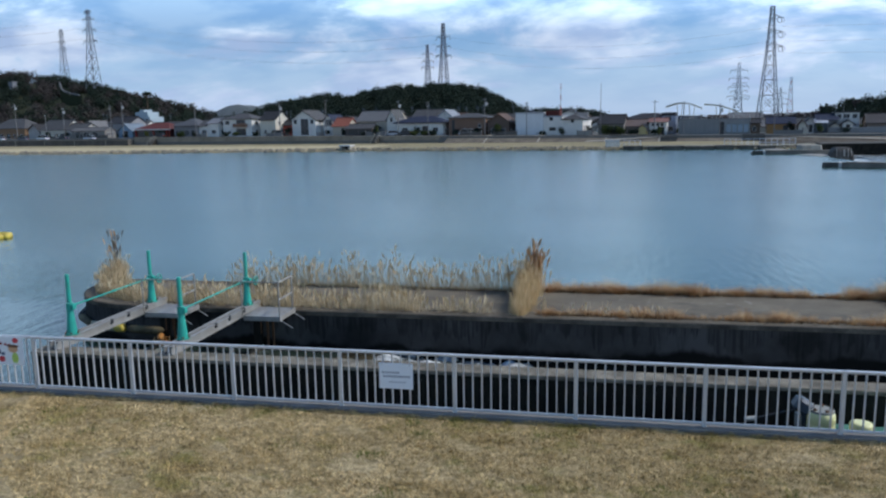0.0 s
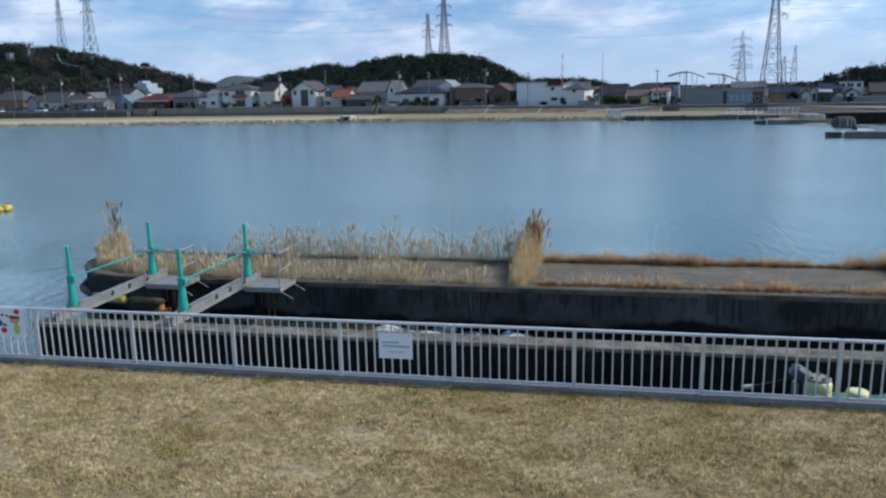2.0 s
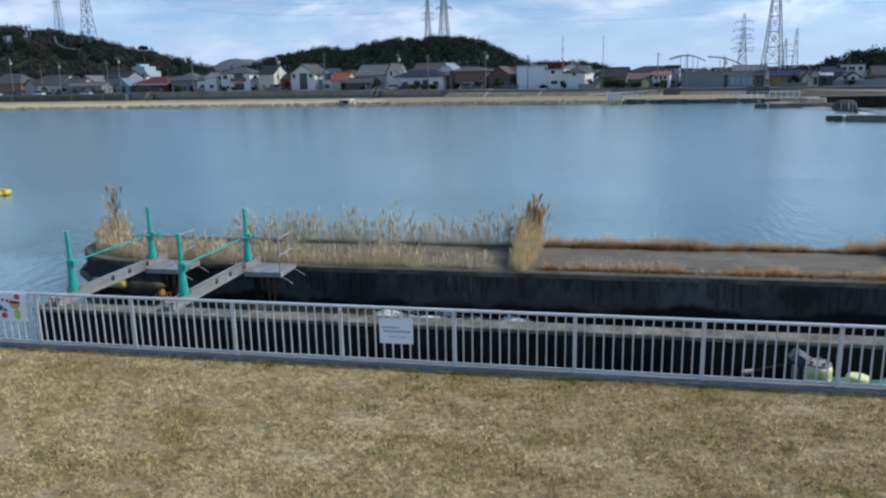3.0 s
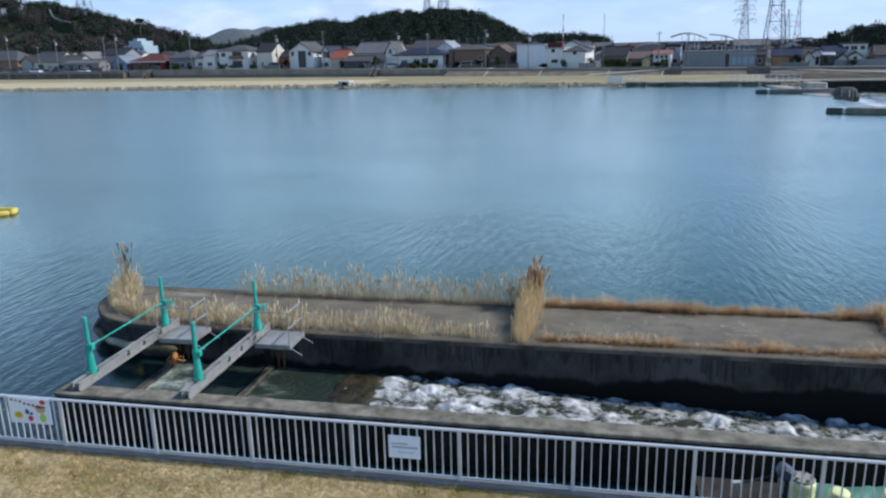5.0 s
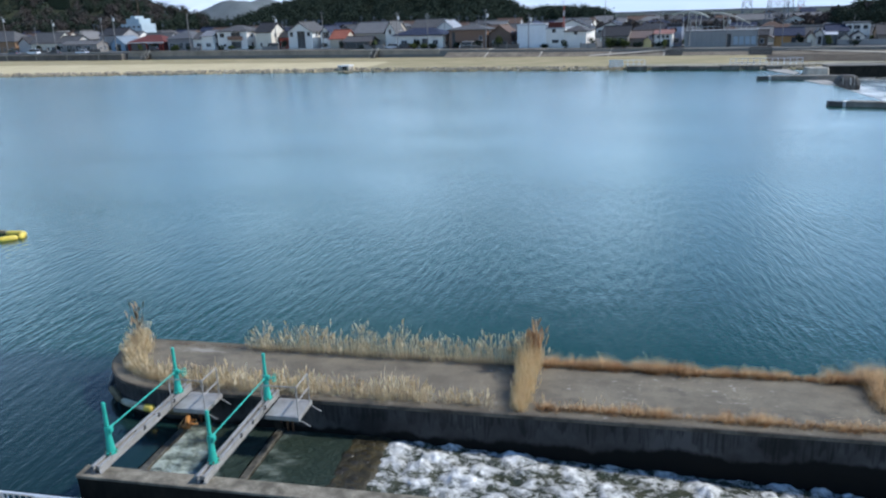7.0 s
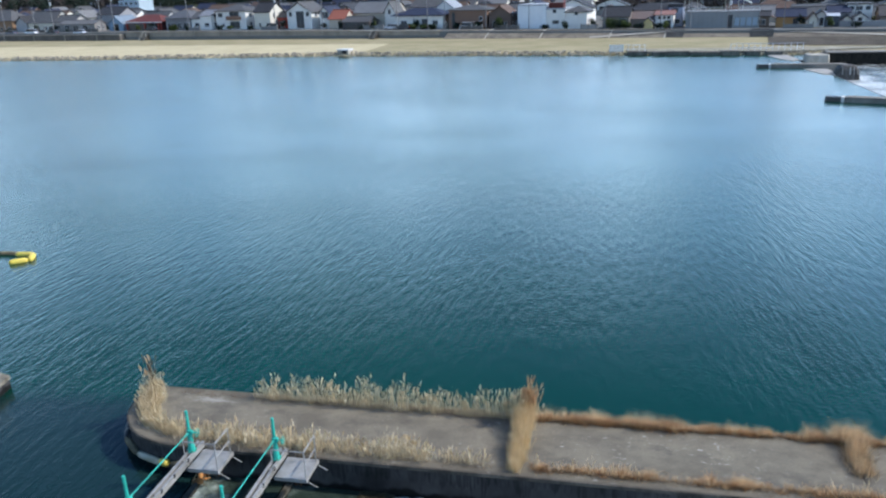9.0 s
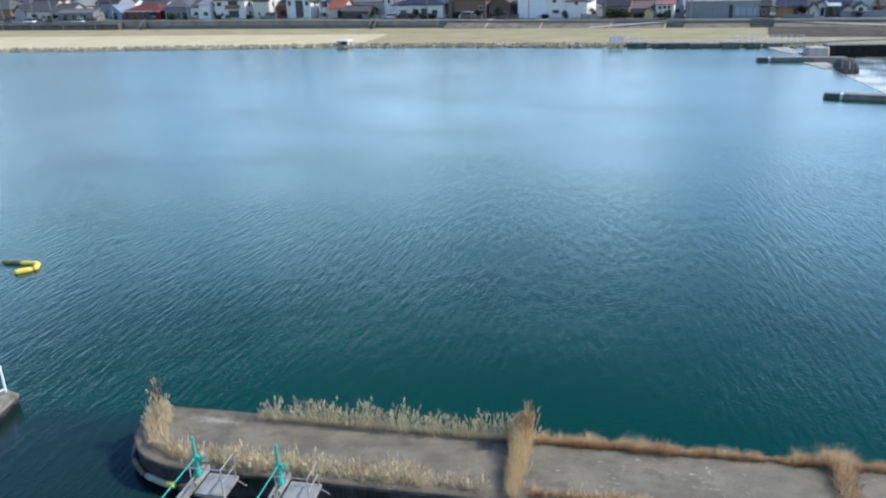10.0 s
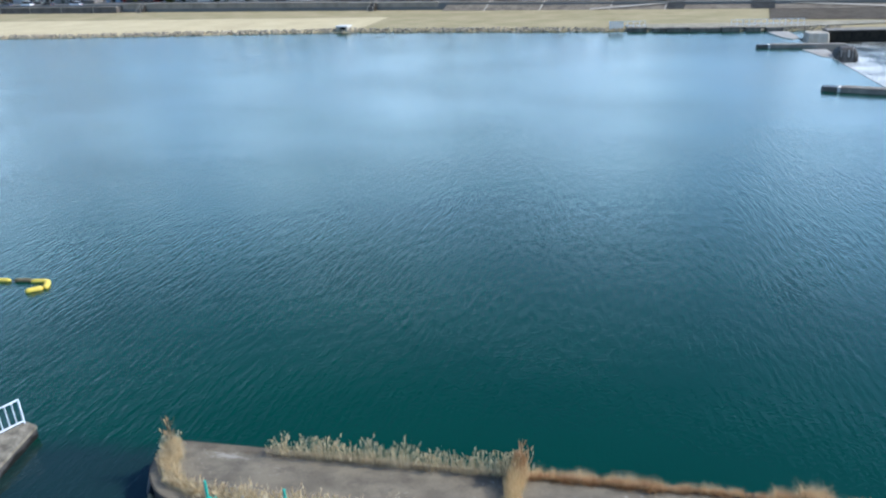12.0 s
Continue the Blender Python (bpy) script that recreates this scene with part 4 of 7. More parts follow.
        tussocks(rows, tuft, 110, h, 0.008, 0.42, 0.04, 0.13, wide=0.10)
    q = np.stack([0.62 + 0.11 * rng.standard_normal(80), 9.75 + 0.2 * rng.standard_normal(80), np.zeros(80)], 1)
    heads.append(blades(rng, q, 1.15, 0.013, 0.26, 3, 1.0, 0.24, 0.25, 1.12 - 1.6 * np.abs(q[:, 0] - 0.62)))
    tussocks([(0.1 + 0.25 * rng.standard_normal(), 9.95, rng.uniform(0.6, 1.1)) for _ in range(8)], far, 16, 0.95, 0.010, 0.4, 0.6, 0.18)
    # east of the joint: shaggy golden tussocks on dark dead growth along both edges
    big = bumps(9.0, 0.55, 1.7, 0.55)
    for y, gap, h, size, n in ((7.25, 0.2, 0.25, bumps(8.0, 0.45, 1.3, 0.7), 66), (10.02, 0.23, 0.28, big, 110)):
        tussocks(along(0.95, 23, gap, y, 0.05, size), gold, n * 1.25, h, 0.011, 0.95, droop=0.85, wide=0.085)
        tussocks(along(0.95, 23, gap, y - 0.06, 0.06, size), russ, n * 0.8, h * 0.75, 0.013, 1.2, droop=0.8, wide=0.085)
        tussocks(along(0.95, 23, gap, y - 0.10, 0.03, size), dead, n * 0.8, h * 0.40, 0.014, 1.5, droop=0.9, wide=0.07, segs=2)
    tussocks(along(0.9, 4.2, 0.28, 7.35, 0.08, bumps(12.0, 0.2, 0.9, 0.9)), near, 14, 0.42, 0.009, 0.6, 0.5, 0.13)
    tussocks(along(8.4, 14, 0.4, 7.4, 0.12, bumps(13.0, 0.1, 0.9, 0.9)), near, 14, 0.4, 0.009, 0.6, 0.4, 0.13)
    # shaggy growth across the second joint
    for y0, h in ((8.35, 0.34), (8.7, 0.42), (9.05, 0.5), (9.4, 0.62), (9.75, 0.7), (10.0, 0.72)):
        rows = [(10.25 + 0.12 * rng.standard_normal() + 0.06 * (y0 - 8), y0 + 0.12 * rng.standard_normal(), rng.uniform(0.7, 1.15)) for _ in range(5)]
        tussocks(rows, gold, 46, h, 0.012, 0.9, droop=0.7, wide=0.11)
        tussocks(rows, dead, 40, h * 0.6, 0.014, 1.4, droop=0.8, wide=0.15)
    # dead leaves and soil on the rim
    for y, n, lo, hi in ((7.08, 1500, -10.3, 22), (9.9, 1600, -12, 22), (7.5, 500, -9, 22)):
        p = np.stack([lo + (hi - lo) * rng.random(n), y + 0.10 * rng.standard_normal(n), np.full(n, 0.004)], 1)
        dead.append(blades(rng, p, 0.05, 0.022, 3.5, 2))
    stuff("reeds_near_edge", near, STRAW, "straw-coloured dry plumed reeds along the pier edge", "reeds")
    stuff("reeds_far_edge", far, STRAW, "thin tall dry reeds along the river side", "reeds")
    stuff("joint_reeds", tuft, HONEY, "thick dry reed clump growing from the slab joint", "reeds")
    stuff("russet_grass", russ, RUSSET, "low russet dry grass mounds on the pier edges", "grass")
    stuff("golden_grass", gold, GOLD, "shaggy golden dry grass tussocks on the pier edges", "grass")
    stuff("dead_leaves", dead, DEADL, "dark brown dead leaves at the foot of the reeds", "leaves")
    stuff("seed_heads", heads, BROWN, "brown dried flower stalks above the reeds", "dried stalks")
    # lawn: short flattened blades, greener by the kerb
    n = 210000
    x = -13 + 25 * rng.random(n)
    y = -0.14 - 6.4 * rng.random(n)
    m = np.array([noise.noise((a * 1.3, b * 1.7, 0)) + 0.5 * noise.noise((a * 4, b * 5, 2)) for a, b in zip(x, y)])
    p = np.stack([x, y, np.full(n, LAWN_Z)], 1)
    lawn = [blades(rng, p[m > -0.4], 0.045, 0.012, 2.6, 1), blades(rng, p[m > 0.25], 0.06, 0.011, 2.0, 1)]
    # ragged fringe that leans over the foot of the kerb
    p = np.stack([-13 + 25 * rng.random(9000), -0.14 - 0.10 * rng.random(9000), np.full(9000, LAWN_Z)], 1)
    m = np.array([noise.noise((a * 1.7, 3.0, 1)) + 0.6 * noise.noise((a * 6, 3.0, 4)) for a in p[:, 0]])
    lawn.append(blades(rng, p[m > -0.05], 0.075, 0.008, 1.4, 2))
    stuff("lawn_grass", lawn, TURFB, "short dry winter lawn beside the kerb", "grass")
    rows = []
    for i in range(420):
        x, y = -13 + 25 * rng.random(), -0.2 - 6.2 * rng.random() ** 1.7
        if noise.noise((x * 0.8, y * 0.9, 8)) > 0.12:
            rows.append((x, y, rng.uniform(0.5, 1.2)))
    weeds = []
    tussocks(rows, weeds, 70, 0.05, 0.016, 1.6, wide=0.10, segs=1)
    for v, f in weeds:
        v[:, 2] += LAWN_Z
    stuff("green_weeds", weeds, GREENB, "tufts of green weeds in the dry lawn", "weeds")


build_growth()


# ---------------------------------------------------------------- floats, jetty and gear by the water
YEL = surface("yellow_float", (0.72, 0.55, 0.06), (0.5, 0.36, 0.08), 0.5, scale=4, fine=30, amount=0.6, relief=0.05)
YELD = surface("dirty_float", (0.24, 0.19, 0.10), (0.08, 0.065, 0.04), 0.8, scale=5, fine=30, amount=0.9)
PALEF = surface("bleached_float", (0.52, 0.48, 0.36), (0.30, 0.26, 0.16), 0.7, scale=5, fine=30, amount=0.8)
ORG = surface("orange_float", (0.55, 0.24, 0.05), (0.3, 0.12, 0.03), 0.6, scale=5, fine=30, amount=0.8)


def float_mesh(name, L, r, material):
    """A spindle-shaped boom float along x."""
    bm = bmesh.new()
    ring_prev = None
    prof = [(-0.5, 0.25), (-0.46, 0.6), (-0.38, 0.92), (-0.2, 1), (0, 0.97), (0.2, 1), (0.38, 0.92), (0.46, 0.6), (0.5, 0.25)]
    for t, k in prof:
        ring = [bm.verts.new((t * L, r * k * math.cos(a * math.pi / 6), r * k * math.sin(a * math.pi / 6))) for a in range(12)]
        if ring_prev:
            for i in range(12):
                bm.faces.new((ring_prev[i], ring_prev[(i + 1) % 12], ring[(i + 1) % 12], ring[i]))
        else:
            bm.faces.new(ring[::-1])
        ring_prev = ring
    bm.faces.new(ring_prev)
    return part(name, bm, material, smooth=True)


def build_floats():
    # boom drifting on the river: a line of yellow floats with a hooked end
    b = thing("floating_boom", category="boom", label="yellow floating boom with a hooked end on the river")
    path = [(-38.2, 24.6), (-36.6, 24.9), (-35.1, 25.0), (-33.6, 25.15), (-32.15, 25.3), (-30.95, 25.3)]
    for i, (x, y) in enumerate(path):
        f = float_mesh("float", 1.25, 0.15, YEL if i % 2 else YELD)
        f.parent = b
        f.matrix_basis = pose(x, y, -0.93, 0, 0, 6)
    for (x, y, a) in ((-30.15, 24.85, -62), (-30.45, 24.1, 40)):
        f = float_mesh("float", 1.0, 0.18, YEL)
        f.parent = b
        f.matrix_basis = pose(x, y, -0.92, 0, 0, a)
    rope = bmesh.new()
    for p, q in zip(path, path[1:]):
        rod((*p, -0.9), (*q, -0.9), 0.03, n=6, bm=rope)
    part("rope", rope, BLK, b)
    # old floats tied round the pier end
    s = thing("moored_floats", category="floats", label="weathered yellow floats on a rope tied round the pier end")
    arc = []
    for a, mt in ((180, YELD), (203, BLK), (226, YELD), (249, PALEF)):
        c, d = math.cos(radians(a)), math.sin(radians(a))
        arc.append((-10.4 + 3.0 * c, 9.35 + 2.67 * d, math.degrees(math.atan2(2.67 * c, -3.0 * d)), mt))
    arc.append((-10.05, 6.67, -3, YELD))
    for x, y, a, mt in arc:
        f = float_mesh("float", 1.18, 0.115, mt)
        f.parent = s
        f.matrix_basis = pose(x, y, -0.66, 0, 0, a)
    f = float_mesh("float", 0.36, 0.125, YEL)
    f.parent = s
    f.matrix_basis = pose(-10.86, 6.70, -0.65, 0, 0, -10)
    rope = bmesh.new()
    for p, q in zip(arc, arc[1:]):
        rod((p[0], p[1], -0.62), (q[0], q[1], -0.62), 0.028, n=6, bm=rope)
    part("rope", rope, BLK, s)
    rng = random.Random(4)
    d = thing("drift_debris", category="debris", label="orange float and reed litter caught at the sluice")
    f = float_mesh("float", 0.5, 0.085, ORG)
    f.parent = d
    f.matrix_basis = pose(-9.45, 6.4, -0.84, 0, 18, -70)
    for i in range(14):
        part("twig", rod((-9.75 + 0.6 * rng.random(), 6.1 + 0.5 * rng.random(), -0.95), (-9.75 + 0.6 * rng.random(), 6.1 + 0.5 * rng.random(), -0.78), 0.018, 0.008, n=5), ORG if i % 3 else YELD, d)


def build_jetty():
    j = thing("jetty", category="jetty", label="narrow concrete jetty with a white railing")
    # runs from its river end back towards the near bank
    plan = [(-20.0, 10.9), (-20.85, 11.15), (-22.6, 8.0), (-22.6, 0.2), (-19.2, 0.2), (-19.55, 7.6)]
    part("deck", prism(plan, -0.62, -0.48), CAPC, j)
    inner = [(x * 0.999 - 0.03, y - 0.05) for x, y in plan]
    part("wall_body", prism(inner, -3.2, -0.62), WALLC, j)
    white = surface("white_rail", (0.72, 0.74, 0.78), (0.6, 0.62, 0.66), 0.4, scale=4, fine=40, amount=0.3, relief=0)
    r = thing("jetty_railing", category="railing", label="white metal railing on the jetty edge")
    a, b = Vector((-20.62, 10.95, -0.48)), Vector((-22.2, 7.6, -0.48))
    n = 13
    for i in range(n + 1):
        p = a.lerp(b, i / n)
        k = i % 6 == 0
        part("post" if k else "slat", bar(p + Vector((0, 0, 0.0 if k else 0.14)), p + Vector((0, 0, 1.18)), 0.055 if k else 0.03), white, r)
    for z in (0.14, 1.18):
        part("rail", bar(a + Vector((0, 0, z)), b + Vector((0, 0, z)), 0.05), white, r)
    part("rail", bar(b, b + Vector((0, 0, 1.18)), 0.05), white, r)


def build_gear():
    """A ledge behind the fence with a motor pump, chemical drums and a hose."""
    tagged(part("ledge", box(4.3, 12, 0.10, 2.0, -3.2, -0.61, bevel=0.015), WALLC), "low dark concrete ledge behind the fence", "ledge", kind="structure")
    pale = surface("pale_yellow_plastic", (0.78, 0.75, 0.36), (0.66, 0.62, 0.28), 0.45, scale=3, fine=30, amount=0.4, relief=0.03)
    white = surface("white_plastic", (0.62, 0.61, 0.55), (0.45, 0.43, 0.36), 0.5, scale=5, fine=30, amount=0.7, relief=0.03)
    blue = surface("blue_grey_plastic", (0.06, 0.075, 0.095), (0.03, 0.04, 0.05), 0.4, scale=6, fine=30)
    for x, y, s, lab in ((6.02, 1.08, 1.0, "pale yellow plastic drum with a white cap standing on the ledge"),
                         (6.62, 1.0, 0.8, "pale yellow plastic drum lying open on the ledge"),
                         (7.5, 1.05, 0.84, "yellow plastic drum beside green tarpaulin")):
        d = thing("plastic_drum", pose(x, y, -0.61), category="drum", group="plastic drums on the ledge", label=lab)
        bm = bmesh.new()
        prev = None
        for z, r in ((0, 0.19), (0.03, 0.215), (0.2, 0.22), (0.22, 0.21), (0.24, 0.22), (0.44, 0.22), (0.46, 0.21), (0.48, 0.222), (0.60, 0.222), (0.645, 0.205), (0.655, 0.15)):
            ring = [bm.verts.new((r * s * math.cos(a * math.pi / 9), r * s * math.sin(a * math.pi / 9), z * s)) for a in range(18)]
            if prev:
                for i in range(18):
                    bm.faces.new((prev[i], prev[(i + 1) % 18], ring[(i + 1) % 18], ring[i]))
            else:
                bm.faces.new(ring[::-1])
            prev = ring
        bm.faces.new(prev)
        part("body", bm, pale, d, smooth=True)
        if s == 1.0:
            part("cap", rod((0, 0, 0.655), (0, 0, 0.69), 0.205, 0.20, 18), surface("lid_grey", (0.30, 0.29, 0.24), (0.16, 0.15, 0.12), 0.6, scale=6, fine=30), d, "grey slatted lid")
            for k in range(5):
                a = k * 1.256
                part("knob", rod((0.13 * math.cos(a), 0.13 * math.sin(a), 0.69), (0.17 * math.cos(a), 0.17 * math.sin(a), 0.715), 0.025, n=8), RUST, d)
    m = thing("outboard_motor", pose(5.78, 1.2, -0.61), category="motor", label="blue-grey outboard motor with a long tiller propped on the ledge")
    part("cowling", box(-0.15, 0.15, -0.14, 0.14, -0.12, 0.12, bevel=0.05, m=pose(-0.03, 0, 0.70, 0, 32, 0)), blue, m)
    part("leg", box(-0.05, 0.05, -0.06, 0.06, 0.0, 0.56, bevel=0.015), blue, m)
    part("clamp", box(-0.12, -0.05, -0.1, 0.1, 0.3, 0.55, bevel=0.01), STEEL, m)
    part("pull_handle", rod((0.13, 0.0, 0.74), (0.19, 0, 0.62), 0.016, n=8), STEEL, m)
    part("tiller", rod((-0.14, 0, 0.62), (-0.78, -0.05, 0.44), 0.022, n=8), BLK, m)
    g = part("throttle_grip", rod((-0.78, -0.05, 0.44), (-0.95, -0.06, 0.42), 0.045, 0.04, 10), white, m, "white handle grip")
    c = thing("fuel_can", pose(5.95, 0.95, -0.61), category="can", label="small white fuel can beside the motor")
    part("body", box(-0.1, 0.1, -0.07, 0.07, 0, 0.28, bevel=0.03), white, c)
    part("spout", rod((0.05, 0, 0.27), (0.09, 0, 0.36), 0.02, n=8), BLK, c)
    t = bmesh.new()
    rng = random.Random(3)
    bmesh.ops.create_grid(t, x_segments=24, y_segments=12, size=0.5, matrix=Matrix.Diagonal((2.6, 1.0, 1, 1)))
    for v in t.verts:
        v.co.z = 0.13 + 0.10 * noise.noise((v.co.x * 2.2, v.co.y * 3, 0)) + 0.03 * noise.noise((v.co.x * 7, v.co.y * 7, 1))
        if abs(v.co.y) > 0.45 or abs(v.co.x) > 1.25:
            v.co.z = 0.0
    tarp = part("tarpaulin", t, surface("green_tarp", (0.10, 0.26, 0.19), (0.06, 0.16, 0.12), 0.6, scale=3, fine=20), smooth=True)
    tarp.location = (7.6, 1.45, -0.61)
    tagged(tarp, "crumpled green tarpaulin on the ledge", "tarpaulin")


build_floats()
build_jetty()
build_gear()


# ---------------------------------------------------------------- weir downstream
def build_weir():
    grey = surface("weir_concrete", (0.27, 0.24, 0.20), (0.15, 0.132, 0.11), 0.85, scale=0.5, fine=5, amount=0.8, stretch=(1, 1, 0.4))
    wet = surface("wet_concrete", (0.07, 0.06, 0.05), (0.03, 0.026, 0.022), 0.5, scale=0.8, fine=6, amount=0.8)
    lime = surface("lime_streaks", (0.66, 0.63, 0.58), (0.45, 0.42, 0.38), 0.8, scale=1.0, fine=5)
    pale = surface("apron_concrete", (0.36, 0.335, 0.29), (0.22, 0.2, 0.175), 0.8, scale=1.0, fine=5)

    def guide_wall(x, y, length, slope, label):
        w = thing("guide_wall", pose(x, y, 0, 0, 0, math.degrees(math.atan(slope))), kind="structure", category="wall", label=label)
        nose = [(0.7 + 0.7 * math.cos(a), 0.7 * math.sin(a)) for a in np.linspace(math.pi * 0.5, math.pi * 1.5, 9)]
        nb = prism(nose + [(2.3, -0.7), (2.3, 0.7)], -3.2, -0.46)
        for v in nb.verts:
            if v.co.z > -1:
                v.co.x += 0.55 * max(0.0, 1 - v.co.x / 1.4)
                v.co.y *= 0.9
        part("nose", nb, wet, w, "dark wet rounded nose")
        part("marker", box(2.3, 2.62, -0.72, 0.72, -1.2, -0.44), lime, w, "pale lime streak")
        part("wall_body", box(2.62, length, -0.7, 0.7, -3.2, -0.45, bevel=0.05), grey, w)
        part("cap", box(2.9, length, -0.75, 0.75, -0.45, -0.38, bevel=0.03), grey, w)
    guide_wall(28.7, 87.3, 60, -0.36, "low concrete guide wall with a rounded nose in the river")
    guide_wall(27.5, 124.0, 14, -0.07, "low concrete guide wall in front of the weir")

    def block(x0, x1, y, d, top, streak, label, runs, round_x=0.55, batter=((-3.2, 1.12), (-1.0, 1.0), (-0.35, 0.90), (0.02, 0.78), (0.24, 0.66), (0.34, 0.5))):
        """A pillar with a battered, rounded upstream side, and lime runs down its face."""
        b = thing("weir_block", pose(x0, y, 0), kind="structure", category="pillar", label=label)
        w = x1 - x0
        bm = bmesh.new()
        prev = None
        for z, k in batter:
            ring = []
            for i in range(16):
                a = i * math.pi / 8
                sx, sy = math.copysign(abs(math.cos(a)) ** round_x, math.cos(a)), math.copysign(abs(math.sin(a)) ** 0.45, math.sin(a))
                ring.append(bm.verts.new((w / 2 + sx * w / 2 * k, d / 2 + sy * d / 2 * k, z)))
            if prev:
                for i in range(16):
                    bm.faces.new((prev[i], prev[(i + 1) % 16], ring[(i + 1) % 16], ring[i]))
            prev = ring
        bm.faces.new(prev)
        part("body", bm, streak, b)
        for t, wd in runs:
            part("streak", bar((w * t, -0.02, -1.0), (w * t, d * 0.085, top - 0.3), wd, 0.1), pale, b)
    streaky = surface("streaky_concrete", (0.17, 0.15, 0.13), (0.012, 0.011, 0.01), 0.8, scale=1.2, fine=5, amount=0.95, stretch=(1.6, 1.6, 0.25))
    block(37.4, 40.7, 112.6, 3.5, 0.36, streaky, "dark streaked concrete pillar of the weir", ((0.2, 0.08), (0.52, 0.22), (0.68, 0.08), (0.82, 0.06)))
    block(37.8, 41.6, 132.4, 4, 0.55, surface("cream_concrete", (0.46, 0.41, 0.33), (0.27, 0.235, 0.185), 0.85, scale=0.8, fine=4, amount=0.8, stretch=(1.4, 1.4, 0.3)), "pale concrete abutment of the weir", (), 0.25, ((-3.2, 1.06), (-1.0, 1.0), (0.0, 0.94), (0.1, 0.9)))
    tagged(part("weir_abutment_wall", box(41.4, 95, 134.4, 137.4, -3.2, 0.22, bevel=0.05), ALGAE), "dark wet abutment wall", "wall", kind="structure")
    tagged(part("abutment_cap", box(41.4, 95, 134.3, 137.4, 0.22, 0.4, bevel=0.03), grey), "grey concrete coping", "wall", kind="structure")
    # crest across the river: water slides over it and breaks into foam below
    tagged(part("weir_crest", box(36.3, 37.1, 85.4, 112.6, -3.2, -1.06, bevel=0.05), wet), "submerged concrete crest of the weir", "weir", kind="structure")
    V, F, foam = [], [], []
    nu, nv = 90, 60
    for j in range(nv):
        for i in range(nu):
            u, v = i / (nu - 1), j / (nv - 1)
            x, y = 36.6 + 44 * u * u, 84.6 + 50.4 * v
            fall = float(smoothstep(36.6, 38.6, x))
            V.append((x, y, RIVER + 0.012 - 0.75 * fall + 0.10 * fall * noise.noise((x * 0.7, y * 0.7, 0))))
            foam.append(float(np.clip(0.75 * smoothstep(36.7, 37.6, x) - 0.6 * smoothstep(38, 46, x) + 0.5 * noise.noise((x * 0.35, y * 0.22, 1)), 0.02, 1)))
    for j in range(nv - 1):
        for i in range(nu - 1):
            a = j * nu + i
            F.append((a, a + 1, a + nu + 1, a + nu))
    ob = mesh_from("weir_water", V, F, FOAM, smooth=True)
    ob.data.attributes.new("foam", "FLOAT", "POINT").data.foreach_set("value", foam)
    tagged(ob, "pale foaming water sliding over the weir crest", "water", kind="structure")
    tagged(part("weir_apron", prism([(34.5, 121.0), (35.7, 113.2), (37.0, 112.3), (38.0, 117.5), (38.0, 121.0)], -3, -0.94), pale), "pale concrete apron beside the pillar", "apron", kind="structure")
    tagged(part("weir_apron", prism([(33.6, 144.5), (34.4, 136.5), (35.7, 133.2), (37.3, 136.0), (37.2, 144.5)], -3, -0.9), pale), "pale sloping concrete apron at the shore", "apron", kind="structure")


build_weir()


def paint(col, kind="wall"):
    key = kind + "_" + "_".join(f"{int(c * 100):02d}" for c in col)
    if kind == "roof":
        return surface(key, col, tuple(c * 0.65 for c in col), 0.7, scale=0.6, fine=3.5, amount=0.6, stretch=(1, 2.2, 2.2), relief=0.5, dist=0.05)
    return surface(key, col, tuple(c * 0.82 for c in col), 0.85, scale=0.5, fine=5, amount=0.55, stretch=(1, 1, 0.5))


# ---------------------------------------------------------------- far bank
def far(x, a=204.0, z=0.0, turn=0.0):
    """A place on a line that runs with the far bank, at the distance a."""
    return pose(x, a - 0.18 * x, z, 0, 0, TURN + turn)


